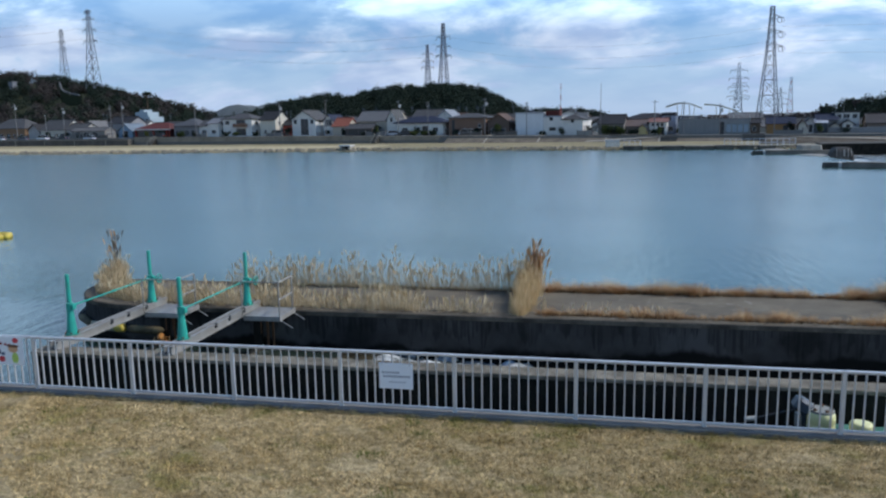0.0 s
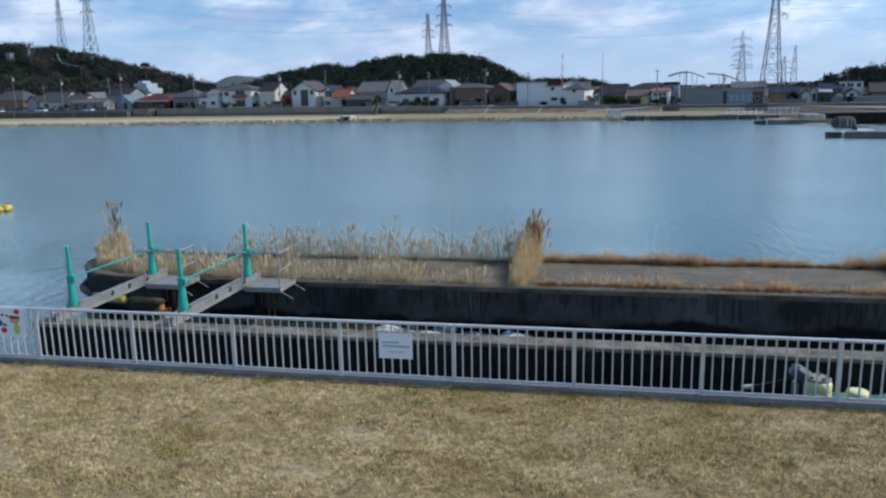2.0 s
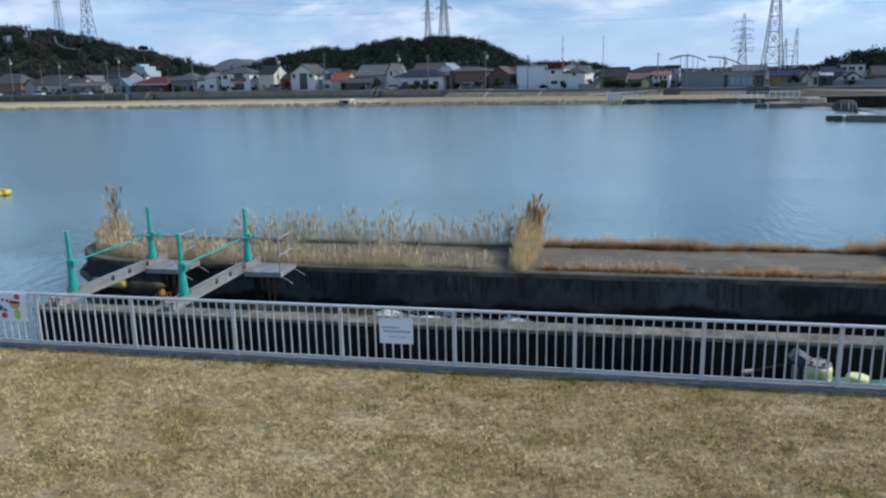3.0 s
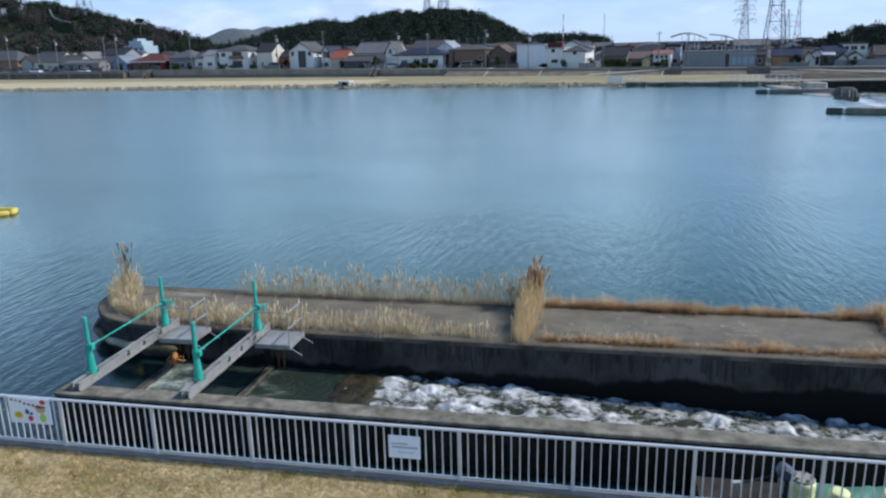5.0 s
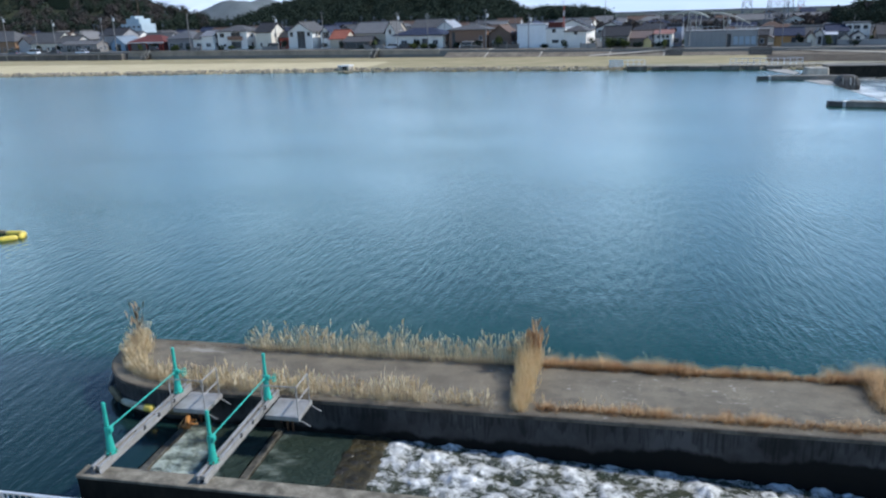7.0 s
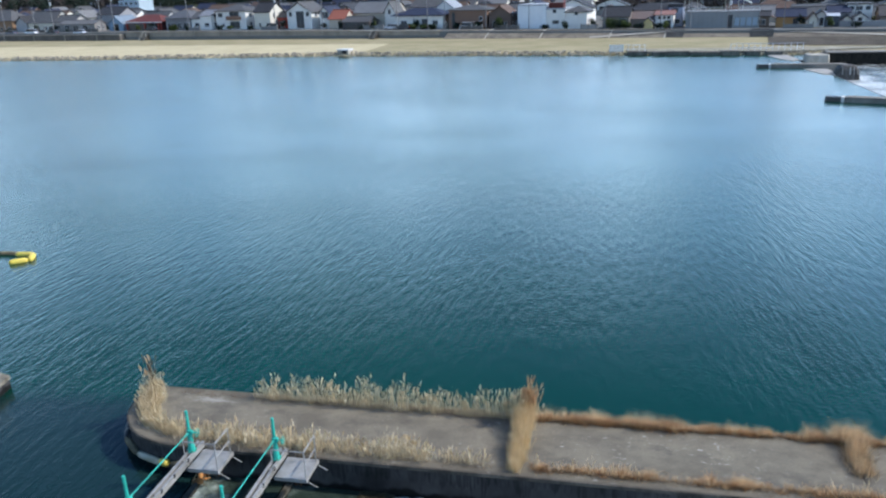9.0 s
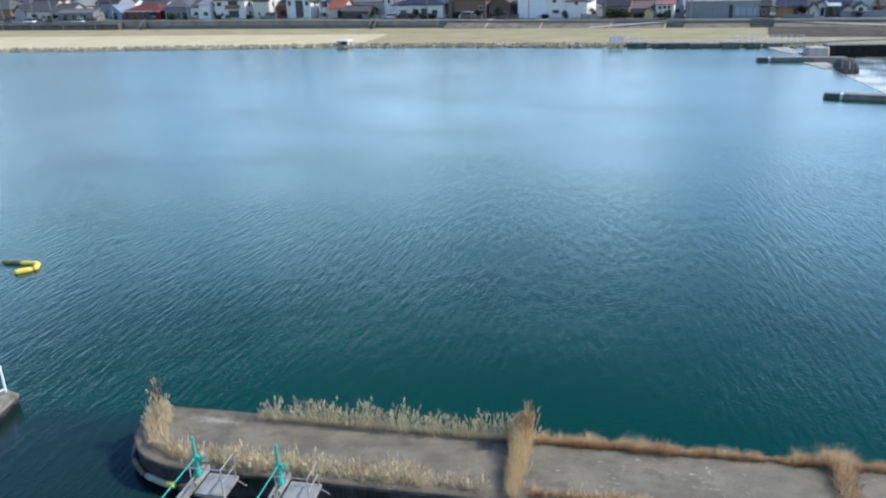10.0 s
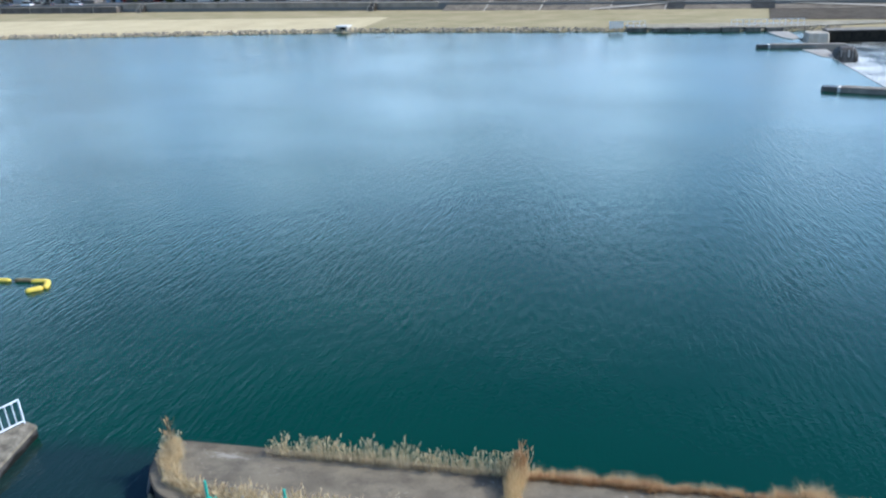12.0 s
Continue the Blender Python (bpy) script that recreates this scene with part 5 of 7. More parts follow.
def build_far_bank():
    old = surface("levee_wall_old", (0.145, 0.128, 0.108), (0.075, 0.067, 0.058), 0.9, scale=0.35, fine=3, amount=0.85, stretch=(1, 1, 0.4))
    mid = surface("levee_wall", (0.30, 0.26, 0.205), (0.17, 0.148, 0.118), 0.9, scale=0.3, fine=3, amount=0.8, stretch=(1, 1, 0.4))
    pale = surface("levee_coping", (0.40, 0.36, 0.295), (0.28, 0.25, 0.20), 0.9, scale=0.5, fine=4)
    w = thing("levee_wall", far(-151.2, 192.5), kind="structure", category="wall", label="dark old concrete flood wall below the houses")
    part("wall_body", box(-260, 0, 0, 1.2, -1.4, 1.35, bevel=0.05), old, w)
    part("coping", box(-260, 0, -0.08, 1.3, 1.35, 1.52, bevel=0.03), mid, w)
    for k in range(12):
        part("buttress", box(-10 - 14 * k, -9.6 - 14 * k, -0.12, 0.02, -1.0, 1.34), mid, w)
    part("levee_road", box(-260, -0.02, 1.25, 10, -1.4, 1.40), surface("road_asphalt", (0.075, 0.072, 0.068), (0.05, 0.05, 0.048), 0.9, scale=0.4, fine=6), w)
    w2 = thing("levee_wall", far(-150.5, 195), kind="structure", category="wall", label="grey concrete flood wall along the sandy shore")
    seg = 9.25
    for k in range(12):
        drop = 0.05 * k
        part("panel", box(k * seg + 0.04, (k + 1) * seg - 0.04, 0, 0.9, -1.2, 2.05 - drop, bevel=0.03), mid, w2)
        part("coping", box(k * seg + 0.02, (k + 1) * seg - 0.02, -0.07, 1.0, 2.05 - drop, 2.2 - drop, bevel=0.02), pale if k > 8 else mid, w2)
    # sloped revetment further down
    stone = surface("revetment_concrete", (0.25, 0.21, 0.155), (0.12, 0.10, 0.076), 0.9, scale=0.55, fine=2.2, amount=1.0, stretch=(0.7, 1, 1))
    r = thing("revetment", far(-39.5, 191.5), kind="structure", category="revetment", label="sloping grey concrete revetment with pale joints")
    def slope(x0, x1, lift, z1, material, name, parent, bm=None):
        bm2 = bm or bmesh.new()
        ring = [(-0.3, -1.4), (0.0, -0.5 + lift), (5.5, z1 + lift), (7.5, z1 + lift), (7.5, -1.4)]
        lo = [bm2.verts.new((x0, y, z)) for y, z in ring]
        hi = [bm2.verts.new((x1, y, z)) for y, z in ring]
        bm2.faces.new(lo)
        bm2.faces.new(hi[::-1])
        for i in range(5):
            bm2.faces.new((lo[(i + 1) % 5], lo[i], hi[i], hi[(i + 1) % 5]))
        return part(name, bm2, material, parent)
    edges = [0, 12, 27, 45, 58.5]
    for x0, x1 in zip(edges, edges[1:]):
        slope(x0 + 0.05, x1 - 0.3, 0, 1.55 - 0.014 * x0, stone, "slope_panel", r)
        slope(x1 - 0.3, x1 + 0.05, 0.05, 1.55 - 0.014 * x0, pale, "joint_strip", r)
    for x0, x1 in ((58.55, 62.8), (62.8, 78.0), (78.0, 83.2), (83.2, 120)):
        dark = x0 in (58.55, 78.0)
        if dark:
            for k in range(9):
                part("step", box(x0 + 0.05, x1 - 0.05, 0.6 * k, 7.5, -1.4, -0.45 + 0.2 * k), old, r)
        else:
            slope(x0, x1, 0, 0.75, stone, "slope_panel", r)
    part("coping", box(0, 58.4, 5.4, 7.6, 1.0, 1.28), stone, r)
    part("crest_path", box(83.3, 120, 5.4, 9, 0.7, 0.85), mid, r)
    bm = bmesh.new()
    bm.faces.new([bm.verts.new(p) for p in ((82, -23, -0.42), (125, -23, -0.42), (125, 0.1, -0.36), (82, 0.1, -0.36))])
    bmesh.ops.solidify(bm, geom=bm.faces[:], thickness=0.3)
    part("apron", bm, stone, r, "worn flat concrete apron")
    # ramp path that climbs the revetment
    bm = bmesh.new()
    vs = [bm.verts.new(p) for p in ((40, -0.4, -0.42), (60, 3.6, 0.75), (60, 4.6, 0.95), (40, 0.9, -0.12))]
    bm.faces.new(vs)
    part("ramp", bm, pale, r)
    bm = bmesh.new()
    bm.faces.new([bm.verts.new(p) for p in ((83.3, 4.0, 0.66), (112, -0.2, -0.40), (112, 1.0, -0.14), (83.3, 5.2, 0.80))])
    part("ramp", bm, pale, r)
    # outfall box at the end of the sand
    o = thing("outfall_box", far(-54.5, 147.6), kind="structure", category="outfall", label="small concrete outfall box among the shore stones")
    part("roof", box(-1.45, 1.45, -0.1, 2.4, 0.14, 0.44, bevel=0.04), paint((0.66, 0.64, 0.60)), o)
    for x, w in ((-1.35, 0.75), (0.95, 0.4)):
        part("side_wall", box(x, x + w, 0, 2.3, -1.6, 0.14), pale, o)
    # solid dark block painted in for the shade inside the box
    part("opening_shade", box(-0.6, 0.95, 0.6, 2.2, -1.6, 0.13), surface("outfall_dark", (0.03, 0.03, 0.03), relief=0), o)
    # stairs with a handrail down to the sand
    for x in (-141.5, -60.4):
        s = thing("shore_stairs", far(x, 194.9), kind="structure", category="stairs", label="concrete stairs down the flood wall")
        for k in range(10):
            part("step", box(-0.85, 0.6, -0.30 * (10 - k), 0, -0.6, -0.45 + 0.23 * k), old, s)
        for px in (-0.92, 0.68):
            part("handrail", bar((px, -3.0, 0.4), (px, 0, 2.5), 0.07), pale, s)
            for k in range(3):
                part("rail_post", bar((px, -2.9 + 1.4 * k, -0.4 + 0.9 * k), (px, -2.9 + 1.4 * k, 0.45 + 0.95 * k), 0.06), pale, s)
    # shore stones
    rng = np.random.default_rng(3)
    V, F = [], []
    ico = bmesh.new()
    bmesh.ops.create_icosphere(ico, subdivisions=1, radius=1)
    bv = np.array([v.co[:] for v in ico.verts])
    bf = [tuple(v.index for v in f.verts) for f in ico.faces]
    ico.free()
    for i in range(3200):
        x = -215 + 262 * rng.random()
        s = rng.uniform(0.10, 0.30) * (1.0 if x < 0 else 0.8)
        y = float(shore_y(x)) + 0.1 + 2.2 * rng.random()
        v = bv * (s * rng.uniform(0.7, 1.3, 3) * np.array([1, 1, 0.75])) + 0.22 * s * rng.standard_normal(bv.shape)
        z = -0.95 + 0.28 * (y - float(shore_y(x)))
        off = len(V)
        V += (v + np.array([x, y, z])).tolist()
        F += [tuple(q + off for q in f) for f in bf]
    ob = mesh_from("shore_stones", V, F, island_mat("shore_stone", [(0.34, 0.295, 0.215), (0.24, 0.21, 0.16), (0.40, 0.34, 0.25), (0.15, 0.13, 0.105), (0.44, 0.375, 0.275)]))
    tagged(ob, "grey-brown stones lining the far shore", "stones", kind="stuff")
    # low retaining wall with a worn gravel terrace behind it, and white guard fences
    worn = surface("worn_shore_concrete", (0.20, 0.175, 0.14), (0.075, 0.066, 0.055), 0.9, scale=0.7, fine=3, amount=1.0, stretch=(1, 1, 0.5))
    e = thing("shore_edge_wall", kind="structure", category="wall", label="low worn concrete wall at the waterline")
    x, rs = 8.0, random.Random(12)
    while x < 36:
        w = rs.uniform(2.6, 5.2)
        y = float(shore_y(x))
        part("segment", box(x + 0.08, min(x + w, 36.5), y - 0.5 + rs.uniform(-0.15, 0.15), y + 1.0, -2.5, -0.22 + rs.uniform(-0.12, 0.08), bevel=0.06), worn, e)
        x += w + (0.9 if rs.random() < 0.4 else 0.0)
    t = prism([(8.0, float(shore_y(8.0)) + 0.9), (36.8, float(shore_y(36.8)) + 0.9), (60, 151.5), (60, 154.5), (8.0, float(shore_y(8.0)) + 6.5)], -2.4, -0.30)
    tagged(part("shore_terrace", t, surface("shore_gravel", (0.36, 0.32, 0.235), (0.21, 0.185, 0.13), 0.95, scale=0.35, fine=3, amount=0.9)), "worn gravel terrace behind the shore wall", "terrace", kind="structure")
    for x0, n, y in ((4.8, 6, 149.4), (27.5, 12, 148.4)):
        f = thing("guard_fence", category="fence", label="thin white guard fence on the far shore", group="guard fences on the far shore")
        for k in range(n + 1):
            part("post", box(x0 + k * 1.1 - 0.04, x0 + k * 1.1 + 0.04, y - 0.04, y + 0.04, -0.6, 1.0), SIGNW, f)
        for z in (0.15, 0.9):
            part("rail", box(x0, x0 + n * 1.1, y - 0.03, y + 0.03, z, z + 0.07), SIGNW, f)
    s = thing("white_board", pose(6.6, 149.2, -0.5), category="sign", label="pale slatted board on the far shore fence")
    for z in (0.25, 0.6, 0.95, 1.3):
        part("rail", box(-2.2, 0.6, -0.03, 0.03, z, z + 0.24, bevel=0.01), paint((0.74, 0.72, 0.68)), s)
    for x in (-2.0, 0.4):
        part("leg", box(x - 0.04, x + 0.04, 0.03, 0.1, -0.1, 1.5), STEEL, s)


build_far_bank()


# ---------------------------------------------------------------- houses of the far town
FRAME = surface("window_frame", (0.5, 0.5, 0.5), (0.35, 0.35, 0.35), 0.5, 0.2, relief=0)
FRAMEB = surface("window_frame_dark", (0.09, 0.08, 0.075), rough=0.5, relief=0)
GREYR, DARKR, BLUER, BROWNR, REDR = (0.105, 0.1, 0.096), (0.05, 0.048, 0.049), (0.036, 0.042, 0.068), (0.14, 0.09, 0.065), (0.155, 0.05, 0.04)
WHITE, CREAM, BEIGE, BROWN_W, TIMBER = (0.72, 0.68, 0.615), (0.61, 0.56, 0.46), (0.5, 0.43, 0.34), (0.19, 0.12, 0.085), (0.24, 0.15, 0.09)


def add_window(house, x, z, w, h, face="front", depth=8.0, width=8.0, dark=False):
    """Set into the front (y = 0) or the right-hand side (x = width)."""
    if face == "front":
        m = pose(x, 0, z)
    else:
        m = pose(width, x, z, 0, 0, 90)
    bm = bmesh.new()
    t = 0.07
    box(-w / 2 - t, w / 2 + t, -0.06, 0.04, -t, 0, bm)
    box(-w / 2 - t, w / 2 + t, -0.06, 0.04, h, h + t, bm)
    box(-w / 2 - t, -w / 2, -0.06, 0.04, 0, h, bm)
    box(w / 2, w / 2 + t, -0.06, 0.04, 0, h, bm)
    if w > 1.0:
        box(-0.035, 0.035, -0.05, 0.03, 0, h, bm)
    win = part("window", bm, FRAMEB if dark else FRAME, house)
    win.matrix_basis = m
    part("pane", box(-w / 2, w / 2, -0.015, 0.01, 0, h), GLASS, win)
    if not dark and w > 0.8:
        part("sill", box(-w / 2 - 0.12, w / 2 + 0.12, -0.14, 0.0, -t - 0.06, -t), FRAME, win)


def house(x0, x1, base, eave, ridge, roof="gx", wall=WHITE, tile=GREYR, depth=8.0, a=204.0, label="", seed=0, windows=None, side=True, balcony=None, over=0.5, turn=0.0, cat="house", name="house"):
    w = (x1 - x0) * 1.016
    hgt, rid = eave - base, ridge - base
    H = thing(name, far(x0, a, base, turn), category=cat, label=label, group="")
    bm = bmesh.new()
    if roof == "gx":
        prof = [(0, -1.5), (depth, -1.5), (depth, hgt), (depth / 2, rid - 0.15), (0, hgt)]
        lo = [bm.verts.new((0, y, z)) for y, z in prof]
        hi = [bm.verts.new((w, y, z)) for y, z in prof]
        bm.faces.new(lo[::-1]); bm.faces.new(hi)
        for i in range(5):
            bm.faces.new((lo[i], lo[(i + 1) % 5], hi[(i + 1) % 5], hi[i]))
    elif roof == "gy":
        prof = [(0, -1.5), (w, -1.5), (w, hgt), (w / 2, rid - 0.15), (0, hgt)]
        lo = [bm.verts.new((x, 0, z)) for x, z in prof]
        hi = [bm.verts.new((x, depth, z)) for x, z in prof]
        bm.faces.new(lo); bm.faces.new(hi[::-1])
        for i in range(5):
            bm.faces.new((lo[(i + 1) % 5], lo[i], hi[i], hi[(i + 1) % 5]))
    else:
        box(0, w, 0, depth, -1.5, hgt, bm)
    part("wall", bm, paint(wall), H)
    bm = bmesh.new()
    th = 0.2
    if roof in ("gx", "gy"):
        span, run = (depth, w) if roof == "gx" else (w, depth)
        k = (rid - hgt) / (span / 2)
        e0 = hgt - over * k
        prof = [(-over, e0), (span / 2, rid), (span + over, e0), (span + over, e0 - th * 0.7), (span / 2, rid - th * 1.2), (-over, e0 - th * 0.7)]
        if roof == "gx":
            lo = [bm.verts.new((-over * 0.7, y, z)) for y, z in prof]
            hi = [bm.verts.new((w + over * 0.7, y, z)) for y, z in prof]
        else:
            lo = [bm.verts.new((x, depth + over, z)) for x, z in prof]
            hi = [bm.verts.new((x, -over, z)) for x, z in prof]
        for q in ((0, 1, 4, 5), (1, 2, 3, 4)):
            bm.faces.new([lo[i] for i in q]); bm.faces.new([hi[i] for i in q[::-1]])
        for i in range(6):
            bm.faces.new((lo[i], hi[i], hi[(i + 1) % 6], lo[(i + 1) % 6]))
        R = part("roof", bm, paint(tile, "roof"), H)
        if roof == "gx":
            part("ridge_cap", box(-over * 0.7, w + over * 0.7, depth / 2 - 0.17, depth / 2 + 0.17, rid - 0.05, rid + 0.16, bevel=0.05), paint(tile, "roof"), R)
        else:
            part("ridge_cap", box(w / 2 - 0.17, w / 2 + 0.17, -over, depth + over, rid - 0.05, rid + 0.16, bevel=0.05), paint(tile, "roof"), R)
    elif roof == "hip":
        o = over
        ins = min(depth, w) / 2
        pts = [(-o, -o, hgt), (w + o, -o, hgt), (w + o, depth + o, hgt), (-o, depth + o, hgt)]
        low = [bm.verts.new((x, y, z - th)) for x, y, z in pts]
        up = [bm.verts.new(p) for p in pts]
        if w >= depth:
            r0, r1 = bm.verts.new((ins, depth / 2, rid)), bm.verts.new((w - ins + 0.01, depth / 2, rid))
            fs = [(up[0], up[1], r1, r0), (up[1], up[2], r1), (up[2], up[3], r0, r1), (up[3], up[0], r0)]
        else:
            r0, r1 = bm.verts.new((w / 2, ins, rid)), bm.verts.new((w / 2, depth - ins, rid))
            fs = [(up[0], up[1], r0), (up[1], up[2], r1, r0), (up[2], up[3], r1), (up[3], up[0], r0, r1)]
        for f in fs:
            bm.faces.new(f)
        bm.faces.new(low[::-1])
        for i in range(4):
            bm.faces.new((low[i], low[(i + 1) % 4], up[(i + 1) % 4], up[i]))
        part("roof", bm, paint(tile, "roof"), H)
    else:
        box(-0.1, w + 0.1, -0.1, depth + 0.1, hgt, rid, bm, bevel=0.03)
        part("roof", bm, paint(tile, "roof"), H)
    rng = random.Random(seed * 7 + int(x0 * 13))
    two = hgt > 4.2
    if windows is None:
        windows = []
        n = max(1, int(w / 3.0))
        for s in range(2 if two else 1):
            for i in range(n):
                if rng.random() < 0.8:
                    ww = rng.choice((0.8, 1.6, 1.7, 2.4 if w / n > 3 else 1.6))
                    tall = rng.random() < 0.45
                    windows.append(((i + 0.5) * w / n + rng.uniform(-0.3, 0.3), s * 2.75 + (0.35 if tall else 0.95), min(ww, w / n - 0.4), 1.9 if tall else 1.1))
    for q in windows:
        if q[0] - q[2] / 2 > 0.1 and q[0] + q[2] / 2 < w - 0.1 and q[1] + q[3] < hgt + 0.3:
            add_window(H, *q[:4], dark=len(q) > 4)
    if side:
        for s in range(2 if two else 1):
            for y in (0.3, 0.7):
                if rng.random() < 0.75:
                    add_window(H, depth * y, s * 2.75 + 0.95, 1.1, 1.1, "side", depth, w)
    if balcony:
        bx, bw, bz = balcony[:3]
        col = balcony[3] if len(balcony) > 3 else wall
        B = part("balcony", box(bx, bx + bw, -1.1, 0, bz, bz + 0.18), paint(col), H)
        part("parapet", box(bx, bx + bw, -1.1, -1.0, bz + 0.18, bz + 1.15), paint(col), B)
        for xx in (bx, bx + bw - 0.1):
            part("parapet_side", box(xx, xx + 0.1, -1.0, 0, bz + 0.18, bz + 1.15), paint(col), B)
    return H


def build_town():
    h = house
    h(-226, -208.4, 1.6, 6.0, 9.6, "hip", TIMBER, GREYR, 10, label="brown timber house with a grey hipped tile roof")
    h(-206.6, -201.2, 1.6, 5.2, 7.4, "gy", (0.35, 0.34, 0.33), DARKR, 7, label="small dark grey house with a steep gable")
    h(-200.5, -188.6, 1.6, 5.4, 8.8, "gx", CREAM, GREYR, 9, label="cream house with a brown gable side and grey tiles")
    h(-188.2, -179.2, 1.9, 5.4, 7.4, "gx", (0.42, 0.39, 0.35), GREYR, 7, label="low grey-white shop with a grey roof")
    h(-182.9, -167.6, 1.8, 4.8, 5.8, "gx", (0.24, 0.22, 0.20), (0.17, 0.16, 0.15), 5, a=201, label="grey carport shed with a shallow roof", windows=[(3, 0.3, 2.4, 2.0), (7, 0.3, 2.4, 2.0), (11, 0.3, 2.4, 2.0)])
    h(-176, -165.5, 2.1, 7.4, 9.6, "gx", (0.28, 0.27, 0.27), DARKR, 8, a=214, label="dark two-storey house with a black tile roof")
    h(-163.6, -157.6, 2.0, 4.6, 6.9, "gy", (0.22, 0.30, 0.38), (0.2, 0.24, 0.28), 8, label="blue-grey corrugated metal shed", windows=[(3, 0.1, 2.2, 2.1, 1)])
    # boat house with red posts; dark walls paint in the shade of its inside
    R = h(-156.0, -141.2, 1.6, 4.8, 7.0, "hip", (0.09, 0.03, 0.028), REDR, 9, label="red boathouse painted dark for its shaded inside, with a red tiled roof and white fascia", windows=[(4.4, 0.15, 6.4, 2.3, 1), (10.8, 0.15, 4.6, 2.3, 1)], side=False, over=0.5)
    part("fascia", box(-0.52, 15.56, -0.6, -0.5, 2.9, 3.2), paint(WHITE), R)
    for px in (0.1, 7.9, 13.5, 14.7):
        part("post", box(px, px + 0.3, -0.48, -0.18, -1.2, 2.95), paint((0.34, 0.06, 0.04)), R)
    h(-139.5, -129.4, 2.0, 5.8, 8.3, "hip", (0.2, 0.19, 0.19), (0.12, 0.12, 0.125), 9, label="dark old house with a grey hipped roof")
    h(-129.1, -125.4, 2.1, 5.8, 7.5, "gx", WHITE, GREYR, 7, label="small white house with grey tiles")
    h(-125.0, -120.8, 2.1, 6.6, 8.1, "gx", WHITE, (0.25, 0.25, 0.26), 7, a=203, label="narrow white house with a lean roof")
    h(-119.4, -108.2, 2.0, 7.7, 9.5, "hip", (0.71, 0.67, 0.61), GREYR, 9, label="large white two-storey house with brown balconies", balcony=(4.6, 5.0, 3.0, (0.22, 0.13, 0.09)),
      windows=[(1.8, 3.9, 1.5, 1.1, 1), (2.6, 0.9, 0.8, 0.8, 1), (7.1, 3.3, 3.4, 2.0, 1), (7.1, 0.4, 3.6, 2.0, 1)])
    h(-105.0, -99.2, 1.9, 7.4, 10.0, "gx", CREAM, DARKR, 8, label="cream two-storey house with a dark roof", windows=[(2.0, 0.9, 0.8, 1.0)], turn=0)
    h(-98.2, -95.0, 1.9, 5.6, 7.0, "gx", (0.36, 0.08, 0.06), DARKR, 5, a=208, label="small red-walled house between white ones")
    h(-93.0, -84.6, 1.9, 7.2, 9.9, "gy", (0.66, 0.64, 0.59), GREYR, 9, label="white two-storey gabled house with a dark entrance bay", windows=[(1.2, 3.8, 0.9, 1.2, 1), (4.6, 0.3, 2.6, 4.9, 1), (7.3, 3.8, 0.9, 1.2, 1)])
    h(-82.5, -79.0, 1.8, 6.6, 8.4, "gy", WHITE, BLUER, 8, a=206, label="narrow white house with a blue roof")
    h(-78.5, -73.4, 1.8, 5.0, 7.3, "gx", BEIGE, (0.33, 0.115, 0.075), 7, label="beige house with an orange tile roof", windows=[(3.6, 0.2, 0.9, 2.0, 1)])
    h(-73.4, -64.6, 1.75, 4.1, 5.3, "gx", (0.09, 0.075, 0.07), GREYR, 6, a=202, label="low dark carport with a pale sloping roof", windows=[(4.5, 0.2, 7, 1.7, 1)])
    h(-72.0, -58.4, 1.9, 6.4, 9.3, "gx", BEIGE, (0.19, 0.185, 0.18), 9, a=210, label="long beige house with a broad grey tile roof")
    h(-60.5, -57.4, 1.9, 6.8, 9.4, "gy", WHITE, GREYR, 6, a=206, label="white gabled annex beside a long roof", windows=[(1.5, 3.9, 0.6, 1.2, 1)])
    h(-57.0, -42.0, 1.45, 5.4, 7.3, "hip", (0.70, 0.665, 0.61), BLUER, 9, label="long white house under a navy tile roof", windows=[(9.7, 0.2, 1.9, 2.6, 1), (3.0, 1.2, 1.8, 1.2), (12.9, 1.2, 1.6, 1.2)], over=0.8)
    h(-56, -46, 1.4, 7.4, 9.6, "gx", CREAM, GREYR, 9, a=222, label="house with grey tiles behind the navy roof")
    h(-46.5, -40.8, 1.4, 7.0, 9.2, "gy", WHITE, (0.3, 0.31, 0.33), 8, a=216, label="pale house with a light grey gable")
    h(-40.1, -28.9, 1.1, 6.6, 7.9, "hip", BROWN_W, GREYR, 9, label="brown two-storey house with a grey roof", windows=[(1.4, 0.4, 0.9, 4.4, 1), (9.6, 2.6, 0.9, 1.0)])
    h(-28.2, -22.0, 1.1, 5.4, 7.6, "gy", (0.14, 0.1, 0.08), BROWNR, 8, label="dark brown gabled house behind a hedge")
    h(-24.5, -18.5, 1.2, 5.6, 7.6, "gx", BEIGE, GREYR, 8, a=214, label="beige house with a grey roof behind the hedge")
    h(-20.0, -12.1, 1.8, 7.3, 7.7, "flat", (0.72, 0.72, 0.71), (0.45, 0.45, 0.46), 10, label="white flat-roofed two-storey building", windows=[(7.2, 0.3, 0.3, 6.2, 1)])
    W = h(-12.0, -6.8, 1.75, 6.2, 6.6, "flat", WHITE, (0.4, 0.4, 0.41), 9, label="white building with a dark red roof terrace", windows=[(2.2, 3.6, 0.9, 0.8, 1), (2.6, 0.8, 1.7, 0.8, 1)])
    part("terrace_screen", box(0.6, 4.6, -0.05, 3.0, 4.8, 6.2, bevel=0.04), paint((0.10, 0.03, 0.025)), W)
    h(-6.7, -1.1, 1.7, 5.6, 7.1, "hip", WHITE, GREYR, 8, label="white house with a grey hipped roof", windows=[(2.8, 3.0, 0.8, 0.8, 1)])
